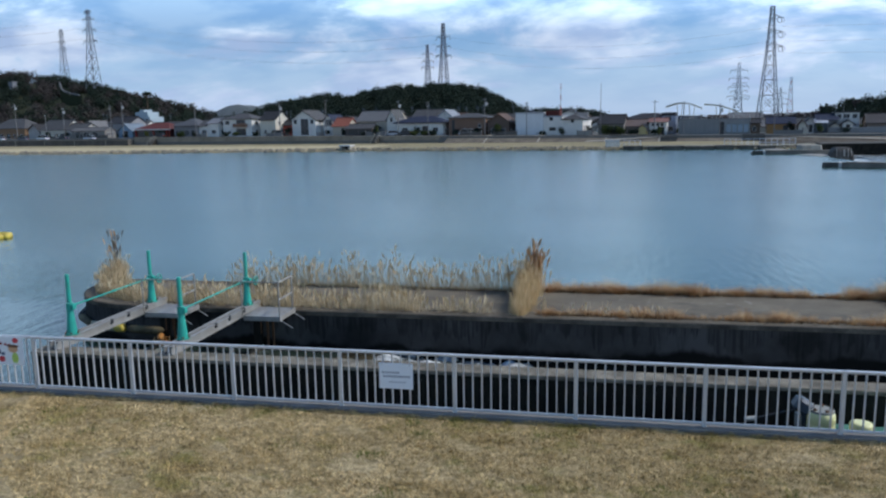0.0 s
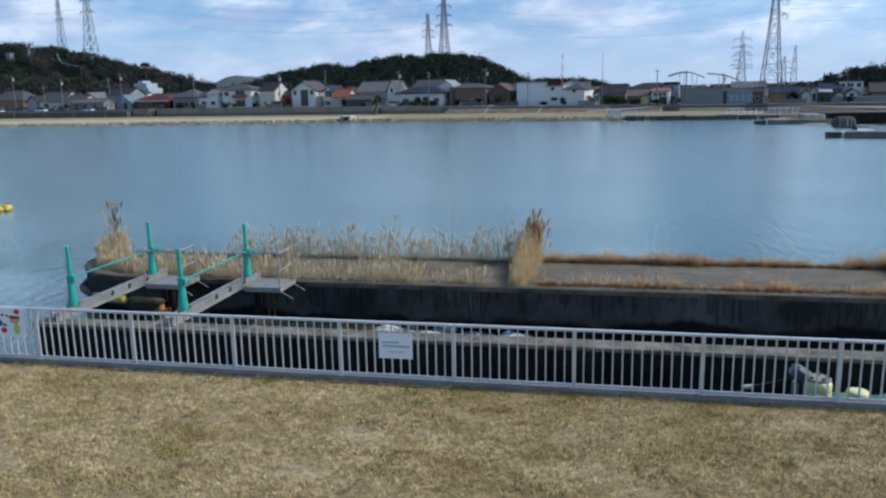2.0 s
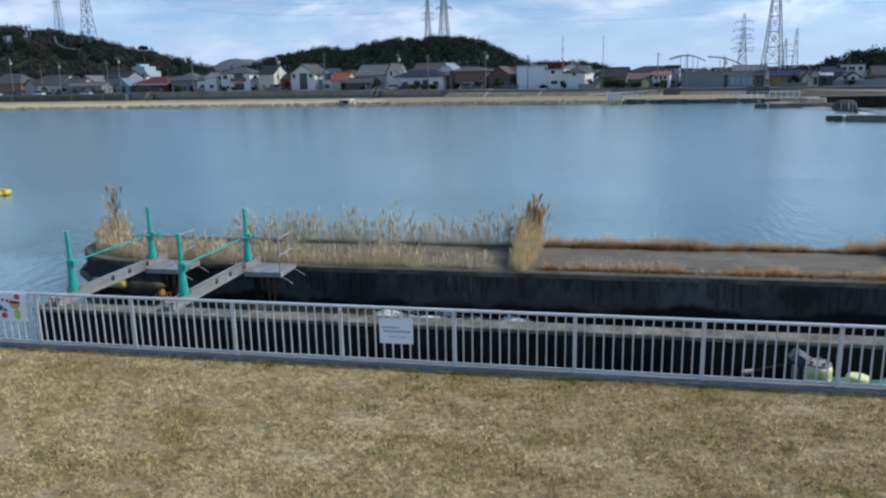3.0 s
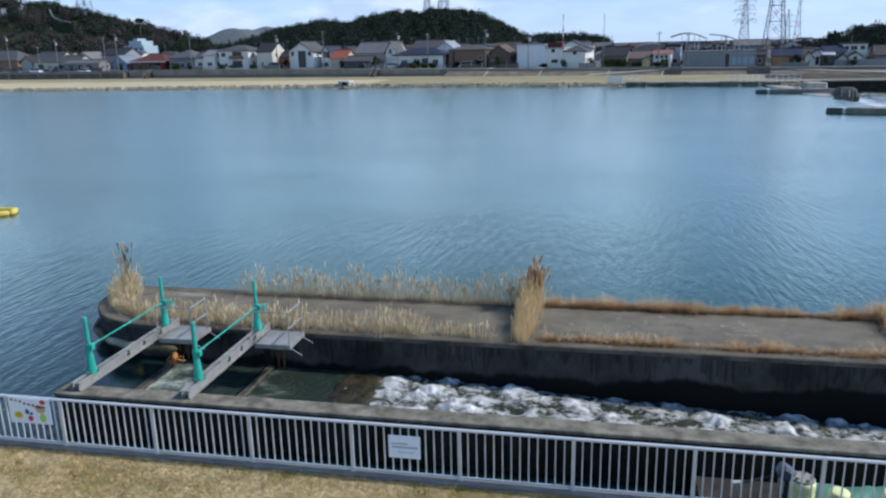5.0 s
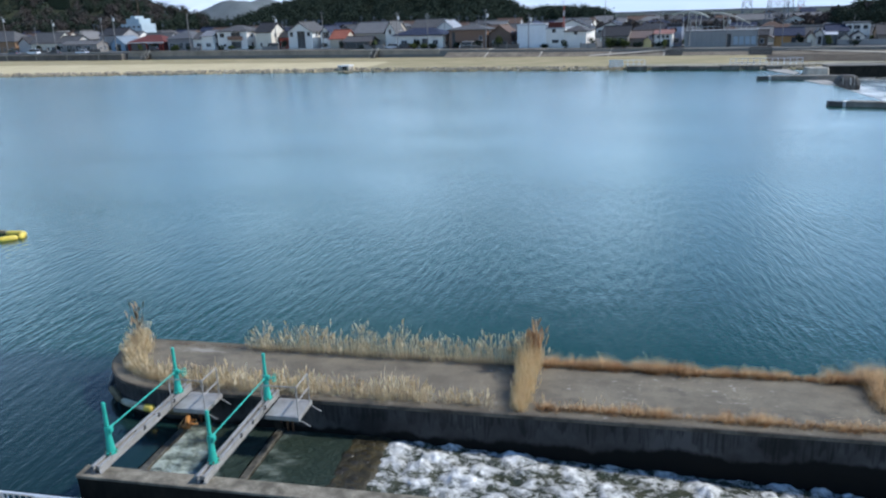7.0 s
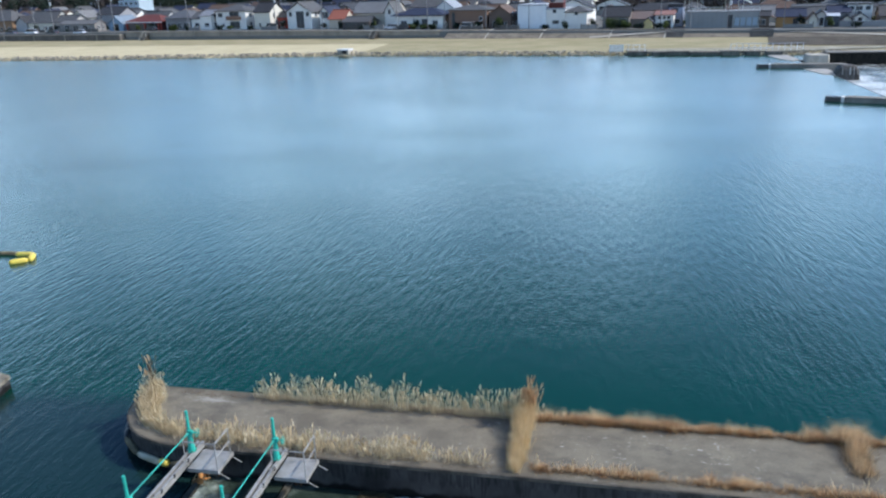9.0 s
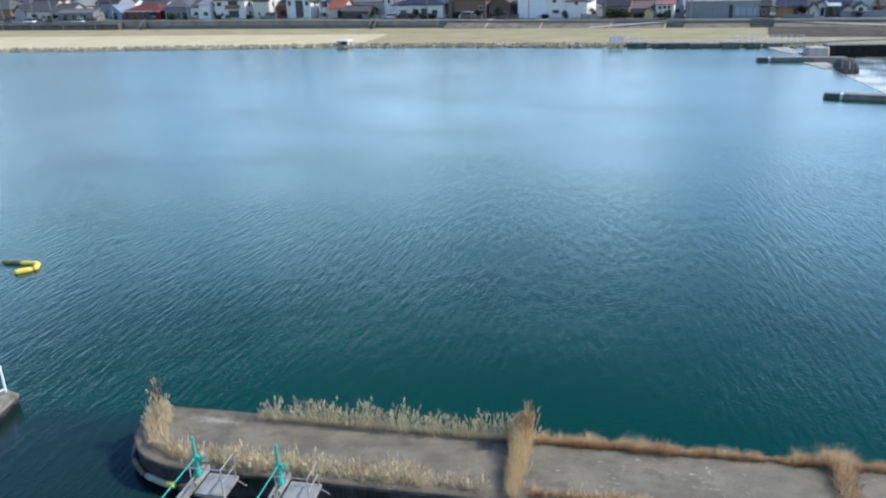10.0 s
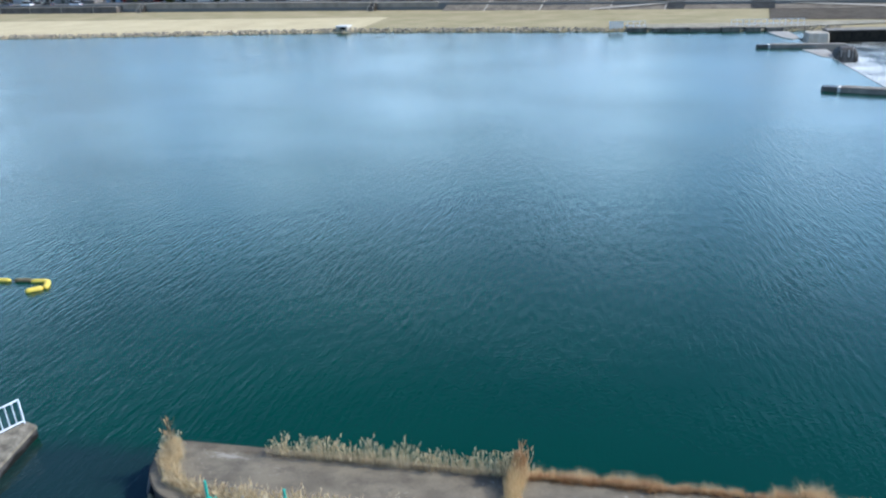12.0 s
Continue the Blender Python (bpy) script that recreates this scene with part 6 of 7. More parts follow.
    h(3.1, 9.8, 1.4, 4.4, 6.6, "gx", (0.2, 0.18, 0.16), DARKR, 8, label="old house with a dark sloping roof")
    h(9.9, 15.6, 1.3, 3.6, 5.2, "gx", (0.26, 0.22, 0.19), (0.2, 0.15, 0.13), 7, a=207, label="low brown house with a rusty roof")
    h(13.6, 15.6, 1.2, 3.0, 3.9, "gy", (0.62, 0.5, 0.24), GREYR, 4, a=202, label="tiny yellow hut by the road")
    h(16.5, 20.9, 1.0, 4.6, 5.4, "gx", WHITE, (0.3, 0.16, 0.13), 6, label="white two-storey house with dark windows", windows=[(1.0, 2.4, 0.6, 0.6, 1), (2.2, 2.4, 0.6, 0.6, 1), (3.3, 2.4, 0.6, 0.6, 1), (3.4, 0.1, 0.9, 1.9, 1)])
    h(20.0, 23.6, 1.0, 6.0, 6.9, "flat", (0.3, 0.33, 0.4), DARKR, 6, a=209, label="blue-grey block with a dark roof")
    B = h(24.0, 41.2, 0.5, 4.75, 5.05, "flat", (0.27, 0.265, 0.255), (0.24, 0.235, 0.225), 9, label="long grey flat-roofed community hall", windows=[(10.6, 0.2, 1.1, 3.4, 1)], side=True)
    # the hall panes carry the sky's reflection in their base colour
    sky_painted_glass = surface("sky_painted_glass", (0.30, 0.36, 0.40), (0.22, 0.27, 0.30), 0.15, relief=0, scale=0.6)
    for k in range(4):
        wn = part("window", box(11.7 + 1.4 * k, 12.95 + 1.4 * k, -0.05, 0.02, 0.9, 3.1), FRAMEB, B)
        part("pane", box(11.76 + 1.4 * k, 12.89 + 1.4 * k, -0.08, -0.03, 0.97, 3.03), sky_painted_glass, wn, "pale glass with the sky reflection painted in")
    for k in range(9):
        part("rib", box(0.6 + 1.15 * k, 0.75 + 1.15 * k, -0.08, 0.02, 0.1, 4.1), paint((0.24, 0.236, 0.23)), B)
    for k in range(14):
        part("roof_post", box(0.3 + 1.3 * k, 0.38 + 1.3 * k, 0.1, 0.18, 4.5, 5.5), FRAME, B)
    part("roof_rail", box(0.3, 17.3, 0.1, 0.18, 5.45, 5.53), FRAME, B)
    h(41.4, 43.5, 0.8, 3.9, 4.8, "gx", (0.12, 0.085, 0.06), DARKR, 6, label="small brown house with a brown roof")
    h(45.1, 51.4, 1.5, 3.7, 5.2, "gx", (0.32, 0.18, 0.075), BLUER, 8, label="ochre hall with a blue tile roof", windows=[(4.4, 0.1, 1.2, 1.4, 1)])
    h(51.8, 53.5, 1.2, 3.4, 4.5, "gy", CREAM, BROWNR, 5, a=202, label="small cream gabled hut")
    h(54.0, 55.6, 0.9, 4.2, 4.9, "gy", WHITE, GREYR, 6, label="white shed with a gable roof")
    # closed walls; their dark colour stands for the shade in the open front
    h(55.7, 58.6, 0.9, 3.7, 4.4, "gx", (0.09, 0.1, 0.11), (0.5, 0.52, 0.55), 6, label="shed painted dark for its shaded open front, with a pale metal roof", windows=[])
    # rows further back
    rng = random.Random(21)
    cols = [WHITE, CREAM, BEIGE, BROWN_W, (0.4, 0.39, 0.38), (0.3, 0.27, 0.24)]
    tiles = [GREYR, DARKR, BLUER, GREYR, (0.2, 0.19, 0.18), BROWNR]
    for a, step, zr in ((226, 13.5, 8.2), (250, 15.0, 8.0), (282, 17.0, 8.0), (320, 20, 8.5)):
        x = -275.0 * a / 226
        while x < 92 * a / 226:
            w = rng.uniform(8, 12)
            z = float(land_z(x, a - 0.18 * x)) - 0.1
            top = zr if x < 0 else zr - 2.4
            low = x > 15
            hh = rng.uniform(-1.2, 0.4) - (1.2 if low else 0)
            h(x, x + w, z, top - 2.4 + hh, top + hh, rng.choice(("gx", "gx", "hip", "gy")), rng.choice(cols), rng.choice(tiles), 8, a, label="tiled house in the back rows of the town", seed=int(x), side=False)
            x += w + rng.uniform(0.5, step - 9)
    # the town goes on over the flat land to the east
    for a, step in ((365, 9), (415, 12), (480, 16), (570, 22), (690, 30)):
        x = -40.0
        while x < 0.62 * a:
            w = rng.uniform(9, 16)
            z = float(land_z(x, a - 0.18 * x)) - 0.1
            if hill_z(x, a - 0.18 * x) < 0.6:
                top = rng.uniform(4.6, 7.2)
                h(x, x + w, z, z + top - 2.2, z + top, rng.choice(("gx", "gx", "hip", "gy")), rng.choice(cols), rng.choice(tiles), 9, a, label="distant tiled house on the flat land beyond the hall", windows=[], side=False)
            x += w + rng.uniform(1, step)
    # pale blue block at the foot of the hill
    P = thing("apartment_block", far(-229.5, 300, 6.0), category="building", label="pale blue stepped building at the foot of the hill")
    pb = paint((0.37, 0.43, 0.455))
    part("lower_block", box(0, 12.6, 0, 10, -3, 5.0, bevel=0.05), pb, P)
    part("upper_block", box(2.6, 10.6, 1, 9, 5.0, 7.4, bevel=0.05), pb, P)
    part("tower", box(4.6, 7.4, 2, 8, 7.4, 8.6, bevel=0.05), pb, P)
    for k in range(4):
        for z in (0.6, 3.0):
            add_window(P, 1.8 + 3.0 * k, z, 1.5, 1.1)
    H = thing("hill_house", far(61.6, 209, 4.9), category="house", label="white upper storey with blue windows above the fence")
    part("wall", box(0, 5.4, 0, 7, -4.5, 1.0), paint(WHITE), H)
    part("roof", box(-0.3, 5.7, -0.3, 7.3, 1.0, 1.3, bevel=0.04), paint(GREYR, "roof"), H)
    for x, w in ((0.9, 0.9), (2.5, 1.4), (4.4, 1.0)):
        add_window(H, x, -0.3, w, 0.9)
    h(56.9, 61.6, 1.0, 4.4, 5.7, "gx", (0.3, 0.29, 0.28), BLUER, 7, a=206.5, label="low house with a blue tile roof behind the shed", windows=[])
    h(59.7, 61.4, 1.0, 3.0, 3.7, "gy", CREAM, GREYR, 4, a=204.5, label="small cream gable over the garden wall", windows=[])
    h(62.0, 64.6, 1.0, 3.3, 4.2, "gy", WHITE, GREYR, 5, a=204.5, label="white gabled shed over the garden wall", windows=[(1.3, 0.6, 0.8, 1.4, 1)])
    h(67.6, 76.0, 1.0, 3.6, 5.6, "gx", (0.2, 0.16, 0.13), (0.09, 0.08, 0.075), 8, a=205, label="old brown house with a dark roof")
    h(10.4, 23.0, 1.2, 5.4, 6.9, "hip", (0.36, 0.35, 0.33), DARKR, 8, a=212, label="long low house with a dark hipped roof", windows=[(3.0, 2.6, 1.6, 1.0, 1), (6.0, 2.6, 1.6, 1.0, 1), (9.4, 2.6, 1.6, 1.0, 1)])
    f = thing("block_fence", far(58.6, 203), category="wall", label="grey block garden wall")
    part("wall", box(0, 22, 0, 0.3, -0.5, 2.4, bevel=0.03), paint((0.26, 0.25, 0.24)), f)


build_town()


# ---------------------------------------------------------------- woods, bushes
def leaf_cloud(rng, centre, size, n, leaf):
    """Small bent leaf clumps spread over a lumpy crown."""
    d = rng.standard_normal((n, 3))
    d /= np.linalg.norm(d, axis=1)[:, None]
    lump = 0.72 + 0.28 * np.sin(d[:, 0] * 3.1 + rng.random() * 6) * np.cos(d[:, 1] * 3.7 + rng.random() * 6) + 0.12 * rng.standard_normal(n)
    r = lump * (0.55 + 0.45 * rng.random(n) ** 0.4)
    p = centre + d * r[:, None] * size
    u = rng.standard_normal((n, 3))
    u -= d * (u * d).sum(1)[:, None] * 0.55
    u /= np.linalg.norm(u, axis=1)[:, None]
    v = np.cross(u, d + 0.5 * rng.standard_normal((n, 3)))
    v /= np.linalg.norm(v, axis=1)[:, None] + 1e-6
    s = leaf * (0.6 + 0.8 * rng.random(n))[:, None]
    V = np.stack([p - u * s, p - v * s * 0.8, p + u * s, p + v * s * 0.8 + d * s * 0.4], 1).reshape(-1, 3)
    b = np.arange(n) * 4
    return V, np.stack([b, b + 1, b + 2, b + 3], 1)


def cloud_object(name, clouds, material, label, category, kind="stuff", parent=None):
    V = np.concatenate([c[0] for c in clouds])
    offs = np.cumsum([0] + [len(c[0]) for c in clouds[:-1]])
    F = np.concatenate([c[1] + o for c, o in zip(clouds, offs)])
    me = bpy.data.meshes.new(name)
    me.vertices.add(len(V))
    me.vertices.foreach_set("co", V.astype(np.float32).ravel())
    me.loops.add(F.size)
    me.loops.foreach_set("vertex_index", F.astype(np.int32).ravel())
    me.polygons.add(len(F))
    me.polygons.foreach_set("loop_start", np.arange(0, F.size, 4, dtype=np.int32))
    me.update()
    me.validate()
    me.materials.append(material)
    ob = new(name, me)
    if parent is not None:
        ob.parent = parent
        return ob
    return tagged(ob, label, category, kind=kind)


PINE = island_mat("evergreen_leaves", [(0.024, 0.034, 0.025), (0.031, 0.041, 0.029), (0.020, 0.028, 0.022), (0.037, 0.047, 0.031), (0.026, 0.036, 0.026)], 1.0, 0.1)
MIXED = island_mat("winter_wood_leaves", [(0.060, 0.049, 0.045), (0.072, 0.060, 0.054), (0.048, 0.041, 0.037), (0.084, 0.070, 0.062), (0.052, 0.047, 0.040)], 1.0, 0.1)
HEDGE = island_mat("hedge_leaves", [(0.05, 0.07, 0.02), (0.08, 0.09, 0.03), (0.035, 0.05, 0.018)], 0.8, 0.15)


def build_woods():
    rng = np.random.default_rng(7)
    sets = {"west": [], "bare": [], "middle": [], "small": [], "right": []}
    # (name, x range, v range, count, crown size)
    for key, x0, x1, v0, v1, n, s in (("west", -600, -236, 318, 470, 1400, 4.4), ("middle", -252, -28, 352, 475, 1700, 3.7), ("small", -70, 24, 545, 620, 260, 4.5), ("right", 84, 150, 300, 345, 170, 3.3)):
        x = x0 + (x1 - x0) * rng.random(n)
        v = v0 + (v1 - v0) * rng.random(n)
        y = v - 0.18 * x
        g = hill_z(x, y)
        for a, b, h in zip(x, y, g):
            if h < (1.2 if key in ("small", "right") else 3.2):
                continue
            if key == "west" and ((-357 < a < -328 and 374 < b + 0.18 * a < 396) or (-413 < a < -398 and 376 < b + 0.18 * a < 399)):
                continue      # crowns left out so the road wall and hut show from the camera
            k = s * rng.uniform(0.6, 1.25)
            z = town_z(a) + h
            bare = key == "west" and noise.noise((a / 38, b / 38, 3)) + 0.35 * rng.standard_normal() > 0.12
            sets["bare" if bare else key].append(leaf_cloud(rng, np.array([a, b, z + k * 0.75]), np.array([k, k, k * rng.uniform(0.8, 1.25)]), 265, k * 0.095))
    cloud_object("west_woods", sets["west"], PINE, "dark evergreen woods on the western hill", "woods")
    cloud_object("bare_woods", sets["bare"], MIXED, "brown leafless trees among the evergreens of the western hill", "woods")
    cloud_object("middle_woods", sets["middle"], PINE, "dark evergreen woods on the rounded hill", "woods")
    cloud_object("far_woods", sets["small"], PINE, "low wooded rise behind the town", "woods")
    cloud_object("right_woods", sets["right"], PINE, "evergreen grove behind the houses", "woods")
    # hill scrub and trees where the town meets the slope
    belt = []
    for i in range(420):
        x = rng.uniform(-380, 150)
        if -310 < x < -195:
            continue
        v = rng.uniform(300, 350) if x < -30 else rng.uniform(330, 420)
        y = v - 0.18 * x
        k = rng.uniform(1.8, 3.6)
        belt.append(leaf_cloud(rng, np.array([x, y, float(land_z(x, y)) + k * 0.7]), np.array([k, k, k]), 70, k * 0.25))
    for i in range(760):
        a = rng.choice((rng.uniform(350, 520), rng.uniform(350, 800)))
        x = rng.uniform(-20, 0.6 * a)
        k = rng.uniform(1.8, 3.8)
        y = a - 0.18 * x
        belt.append(leaf_cloud(rng, np.array([x, y, float(land_z(x, y)) + k * 0.6]), np.array([k * 1.5, k, k]), 60, k * 0.25))
    cloud_object("town_edge_trees", belt, MIXED, "scrubby trees at the edge of the town", "woods")
    # single trees and hedges among the houses
    for x, a, w, hgt, lab in ((-24.8, 201.5, 2.2, 3.4, "round green shrub in front of a brown house"), (5.5, 201, 2.6, 3.0, "dark evergreen hedge beside the road"), (8.6, 201.5, 2.4, 2.6, "dark evergreen hedge beside the road"),
                              (-51, 201.8, 2.0, 1.6, "low clipped hedge by the flood wall"), (-47.5, 201.8, 2.0, 1.5, "low clipped hedge by the flood wall"), (-44.6, 202, 1.8, 1.4, "low clipped hedge by the flood wall"),
                              (18.7, 198.0, 0.9, 2.2, "small dark shrub by the steps"), (-134, 200, 2.2, 2.0, "dark shrub in front of an old house"), (-62.3, 201, 1.5, 3.0, "thin garden tree beside a carport")):
        t = thing("shrub", far(x, a, float(town_z(x)) - 0.1), category="shrub", label=lab)
        part("trunk", rod((0, 0, -0.3), (0.1, 0, hgt * 0.5), 0.12, 0.06, 7), TIMBERM, t)
        cl = [leaf_cloud(rng, np.array([rng.uniform(-0.4, 0.4) * w, rng.uniform(-0.4, 0.4), hgt * rng.uniform(0.4, 0.75)]), np.array([w * 0.5, 0.9, hgt * 0.38]), 150, 0.2) for _ in range(4)]
        cloud_object("crown", cl, HEDGE, "", "", parent=t)
    # garden shrubs between and in front of the houses
    rs = random.Random(31)
    for x in np.linspace(-205, 74, 46):
        x = float(x) + rs.uniform(-2, 2)
        a, w, hgt = rs.choice((200.6, 203.5, 213.0)), rs.uniform(1.2, 2.6), rs.uniform(1.3, 3.0)
        if 22 < x < 44 and a < 212:
            continue
        t = thing("shrub", far(x, a, float(town_z(x)) - 0.15), category="shrub", label=rs.choice(("dark evergreen garden shrub beside a house", "small clipped garden bush by the road")), group="garden shrubs of the far town")
        part("trunk", rod((0, 0, -0.3), (0.1, 0, hgt * 0.5), 0.1, 0.05, 6), TIMBERM, t)
        cl = [leaf_cloud(rng, np.array([rs.uniform(-0.4, 0.4) * w, rs.uniform(-0.3, 0.3), hgt * rs.uniform(0.4, 0.75)]), np.array([w * 0.5, 0.8, hgt * 0.38]), 70, 0.2) for _ in range(3)]
        cloud_object("crown", cl, PINE if rs.random() < 0.6 else HEDGE, "", "", parent=t)
    # garden walls and low sheds along the road
    for x in (-196, -183, -172, -128, -101, -66, -36, -26, -2.5, 46):
        g = thing("garden_wall", far(x, 200.2, float(town_z(x)) - 0.1), category="wall", label="low block garden wall along the far road", group="garden walls of the far town")
        L = rs.uniform(3.5, 7)
        c = rs.choice(((0.2, 0.19, 0.175), (0.13, 0.115, 0.10), (0.3, 0.28, 0.25)))
        part("wall", box(0, L, 0, 0.2, -0.4, rs.uniform(0.9, 1.5)), paint(c), g)
        for k in range(3):
            part("pillar", box(k * L / 2 - 0.14, k * L / 2 + 0.14, -0.05, 0.25, -0.4, 1.6), paint((0.22, 0.2, 0.18)), g)
    # small pale hut and a cutting on the western hill
    t = thing("hill_hut", far(-405, 396, 36.5), category="hut", label="small pale hut on the wooded hill")
    part("wall", box(-2.0, 2.0, 0, 4, -9, 3.0), paint((0.22, 0.22, 0.23)), t)
    part("roof", box(-2.3, 2.3, -0.3, 4.3, 3.0, 3.4, bevel=0.05), paint(GREYR, "roof"), t)
    t = thing("hill_road_wall", category="wall", label="pale retaining wall of a road climbing the wooded hill", kind="structure")
    bend = [(-352.3, 36.8), (-350.7, 32.0), (-346.5, 30.0), (-335.7, 27.9)]
    for (xa, za), (xb, zb) in zip(bend, bend[1:]):
        part("wall_segment", bar((xa, 388 - 0.18 * xa, za), (xb, 388 - 0.18 * xb, zb), 0.8, 0.8), paint((0.17, 0.168, 0.17)), t)
        part("wall_footing", box(min(xa, xb), max(xa, xb) + 0.5, 388 - 0.18 * xa, 389 - 0.18 * xa, min(za, zb) - 12, min(za, zb)), FOREST, t)
    # lone pine on the western ridge
    t = thing("pine_tree", far(-289, 400, float(land_z(-289.0, 400 + 0.18 * 289)) ), category="tree", label="lone flat-topped pine on the ridge")
    part("trunk", rod((0, 0, -1), (0.8, 0, 13), 0.5, 0.25, 8), TIMBERM, t)
    for q in (-1, 1):
        part("limb", rod((0.6, 0, 10.5), (0.6 + 2.2 * q, 0, 13.2), 0.22, 0.1, 6), TIMBERM, t)
    cloud_object("crown", [leaf_cloud(rng, np.array([0.8, 0, 13.9]), np.array([3.6, 2.8, 1.5]), 520, 0.42)], PINE, "", "", parent=t)


TIMBERM = surface("bark", (0.12, 0.085, 0.055), (0.06, 0.045, 0.03), 0.95, scale=2, fine=14, stretch=(1, 1, 0.3))
build_woods()


# ---------------------------------------------------------------- pylons, poles, masts
LATT = surface("galvanised_lattice", (0.15, 0.16, 0.185), (0.11, 0.115, 0.135), 0.6, 0.3, relief=0)
REDP = surface("mast_red", (0.45, 0.07, 0.05), rough=0.6, relief=0)
WHITEP = surface("mast_white", (0.7, 0.7, 0.72), rough=0.6, relief=0)
CONC_P = surface("pole_concrete", (0.22, 0.21, 0.2), (0.16, 0.15, 0.145), 0.9, relief=0)


def unit_bar(name, material):
    me = bpy.data.meshes.new(name)
    bm = bmesh.new()
    bmesh.ops.create_cube(bm, size=1)
    bm.to_mesh(me)
    bm.free()
    me.materials.append(material)
    return me


UNIT = {"grey": unit_bar("brace", LATT), "red": unit_bar("brace_red", REDP), "white": unit_bar("brace_white", WHITEP)}


def pylon(x, a, z0, z1, width, arms, label, thick=0.22, right_only=False, material=None, turn=0.0, banded=False):
    """A lattice tower: four tapering legs, ring and cross bracing, pairs of arms with insulators."""
    mt = material or LATT
    H = z1 - z0
    P = thing("pylon", far(x, a, z0, turn), category="pylon", label=label, group="power pylons behind the town")
    def half(t):
        return 0.75 + (width / 2 - 0.75) * (1 - t) ** 1.35
    n = 9
    zs = [H * (1 - (1 - i / n) ** 1.25) for i in range(n + 1)]
    for sx in (-1, 1):
        for sy in (-1, 1):
            bm = bmesh.new()
            prev = None
            for q in zs:
                c = half(q / H)
                ring = [bm.verts.new((sx * c + dx * thick / 2, sy * c + dy * thick / 2, q)) for dx, dy in ((-1, -1), (1, -1), (1, 1), (-1, 1))]
                if prev:
                    for k in range(4):
                        bm.faces.new((prev[k], prev[(k + 1) % 4], ring[(k + 1) % 4], ring[k]))
                prev = ring
            part("leg", bm, mt, P)
    for i, (p, q) in enumerate(zip(zs, zs[1:])):
        a0, a1 = half(p / H), half(q / H)
        me = UNIT["red" if banded and i % 2 else "white" if banded else "grey"]
        for sx, sy, tx, ty in ((-1, -1, 1, -1), (1, -1, 1, 1), (1, 1, -1, 1), (-1, 1, -1, -1)):
            for u, v, wd in (((sx * a0, sy * a0, p), (tx * a1, ty * a1, q), 0.6), ((tx * a0, ty * a0, p), (sx * a1, sy * a1, q), 0.6), ((sx * a1, sy * a1, q), (tx * a1, ty * a1, q), 0.7)):
                u, v = Vector(u), Vector(v)
                d = v - u
                shared("brace", me, P, Matrix.Translation((u + v) / 2) @ d.to_track_quat("Z", "Y").to_matrix().to_4x4() @ Matrix.Diagonal((thick * wd, thick * wd, d.length, 1)))
    for t, L in arms:
        z, hw = H * t, half(t)
        for s in ((1,) if right_only else (-1, 1)):
            bm = bmesh.new()
            tip = (s * (hw + L), 0, z + 0.4)
            for sy in (-1, 1):
                bar((s * hw, sy * hw, z), tip, thick * 0.7, bm=bm)
                bar((s * hw, sy * hw, z + 1.6), tip, thick * 0.6, bm=bm)
            A = part("arm", bm, mt, P)
            part("insulator", rod((tip[0], 0, z + 0.3), (tip[0], 0, z - 1.5), 0.16, n=6), mt, A)
            if right_only:
                ring = bmesh.new()
                for k in range(8):
                    c0, c1 = k * math.pi / 4, (k + 1) * math.pi / 4
                    bar((tip[0] - 0.4 + 1.5 * math.cos(c0), 0, z - 0.6 + 1.3 * math.sin(c0)), (tip[0] - 0.4 + 1.5 * math.cos(c1), 0, z - 0.6 + 1.3 * math.sin(c1)), thick * 0.6, bm=ring)
                part("jumper_loop", ring, mt, A)
    return P


A3 = ((0.70, 3.4), (0.81, 3.2), (0.92, 2.8))
pylon(-348.5, 420, 34, 88.0, 7.8, ((0.60, 4.6), (0.74, 4.6), (0.88, 4.2), (0.97, 2.2)), "grey lattice power pylon on the western hill", 0.30)
pylon(-497.0, 560, 38, 99.6, 9.0, A3, "distant lattice power pylon beyond the western hill", 0.30)
pylon(-91.2, 450, 22, 66.2, 6.4, ((0.55, 3.6), (0.68, 3.6), (0.81, 3.4)), "lattice power pylon on the rounded hill", 0.32)
pylon(-140.2, 620, 26, 72.0, 6.4, ((0.58, 4.4), (0.7, 4.2), (0.83, 3.8)), "distant lattice power pylon behind the rounded hill", 0.3)
pylon(76.0, 360, 1.0, 52.0, 8.6, ((0.665, 3.2), (0.78, 3.4), (0.90, 3.0)), "tall lattice power pylon with looped jumpers", 0.25, right_only=True, turn=12)
pylon(107.0, 620, 1.0, 46.0, 8.0, ((0.45, 5.6), (0.6, 5.6), (0.74, 5.6), (0.87, 5.0)), "distant wide-armed power pylon", 0.24)
pylon(121.0, 700, 1.0, 41.0, 9.0, ((0.5, 5.0), (0.66, 5.0), (0.82, 4.6)), "faint distant power pylon", 0.3)
pylon(160.2, 700, 1.0, 37.8, 6.5, (), "red and white lattice mast", 0.3, material=WHITEP, banded=True)
pylon(195.0, 900, 1.0, 36.8, 8.0, ((0.5, 5.0), (0.66, 5.0), (0.82, 4.6)), "faint distant power pylon", 0.32)


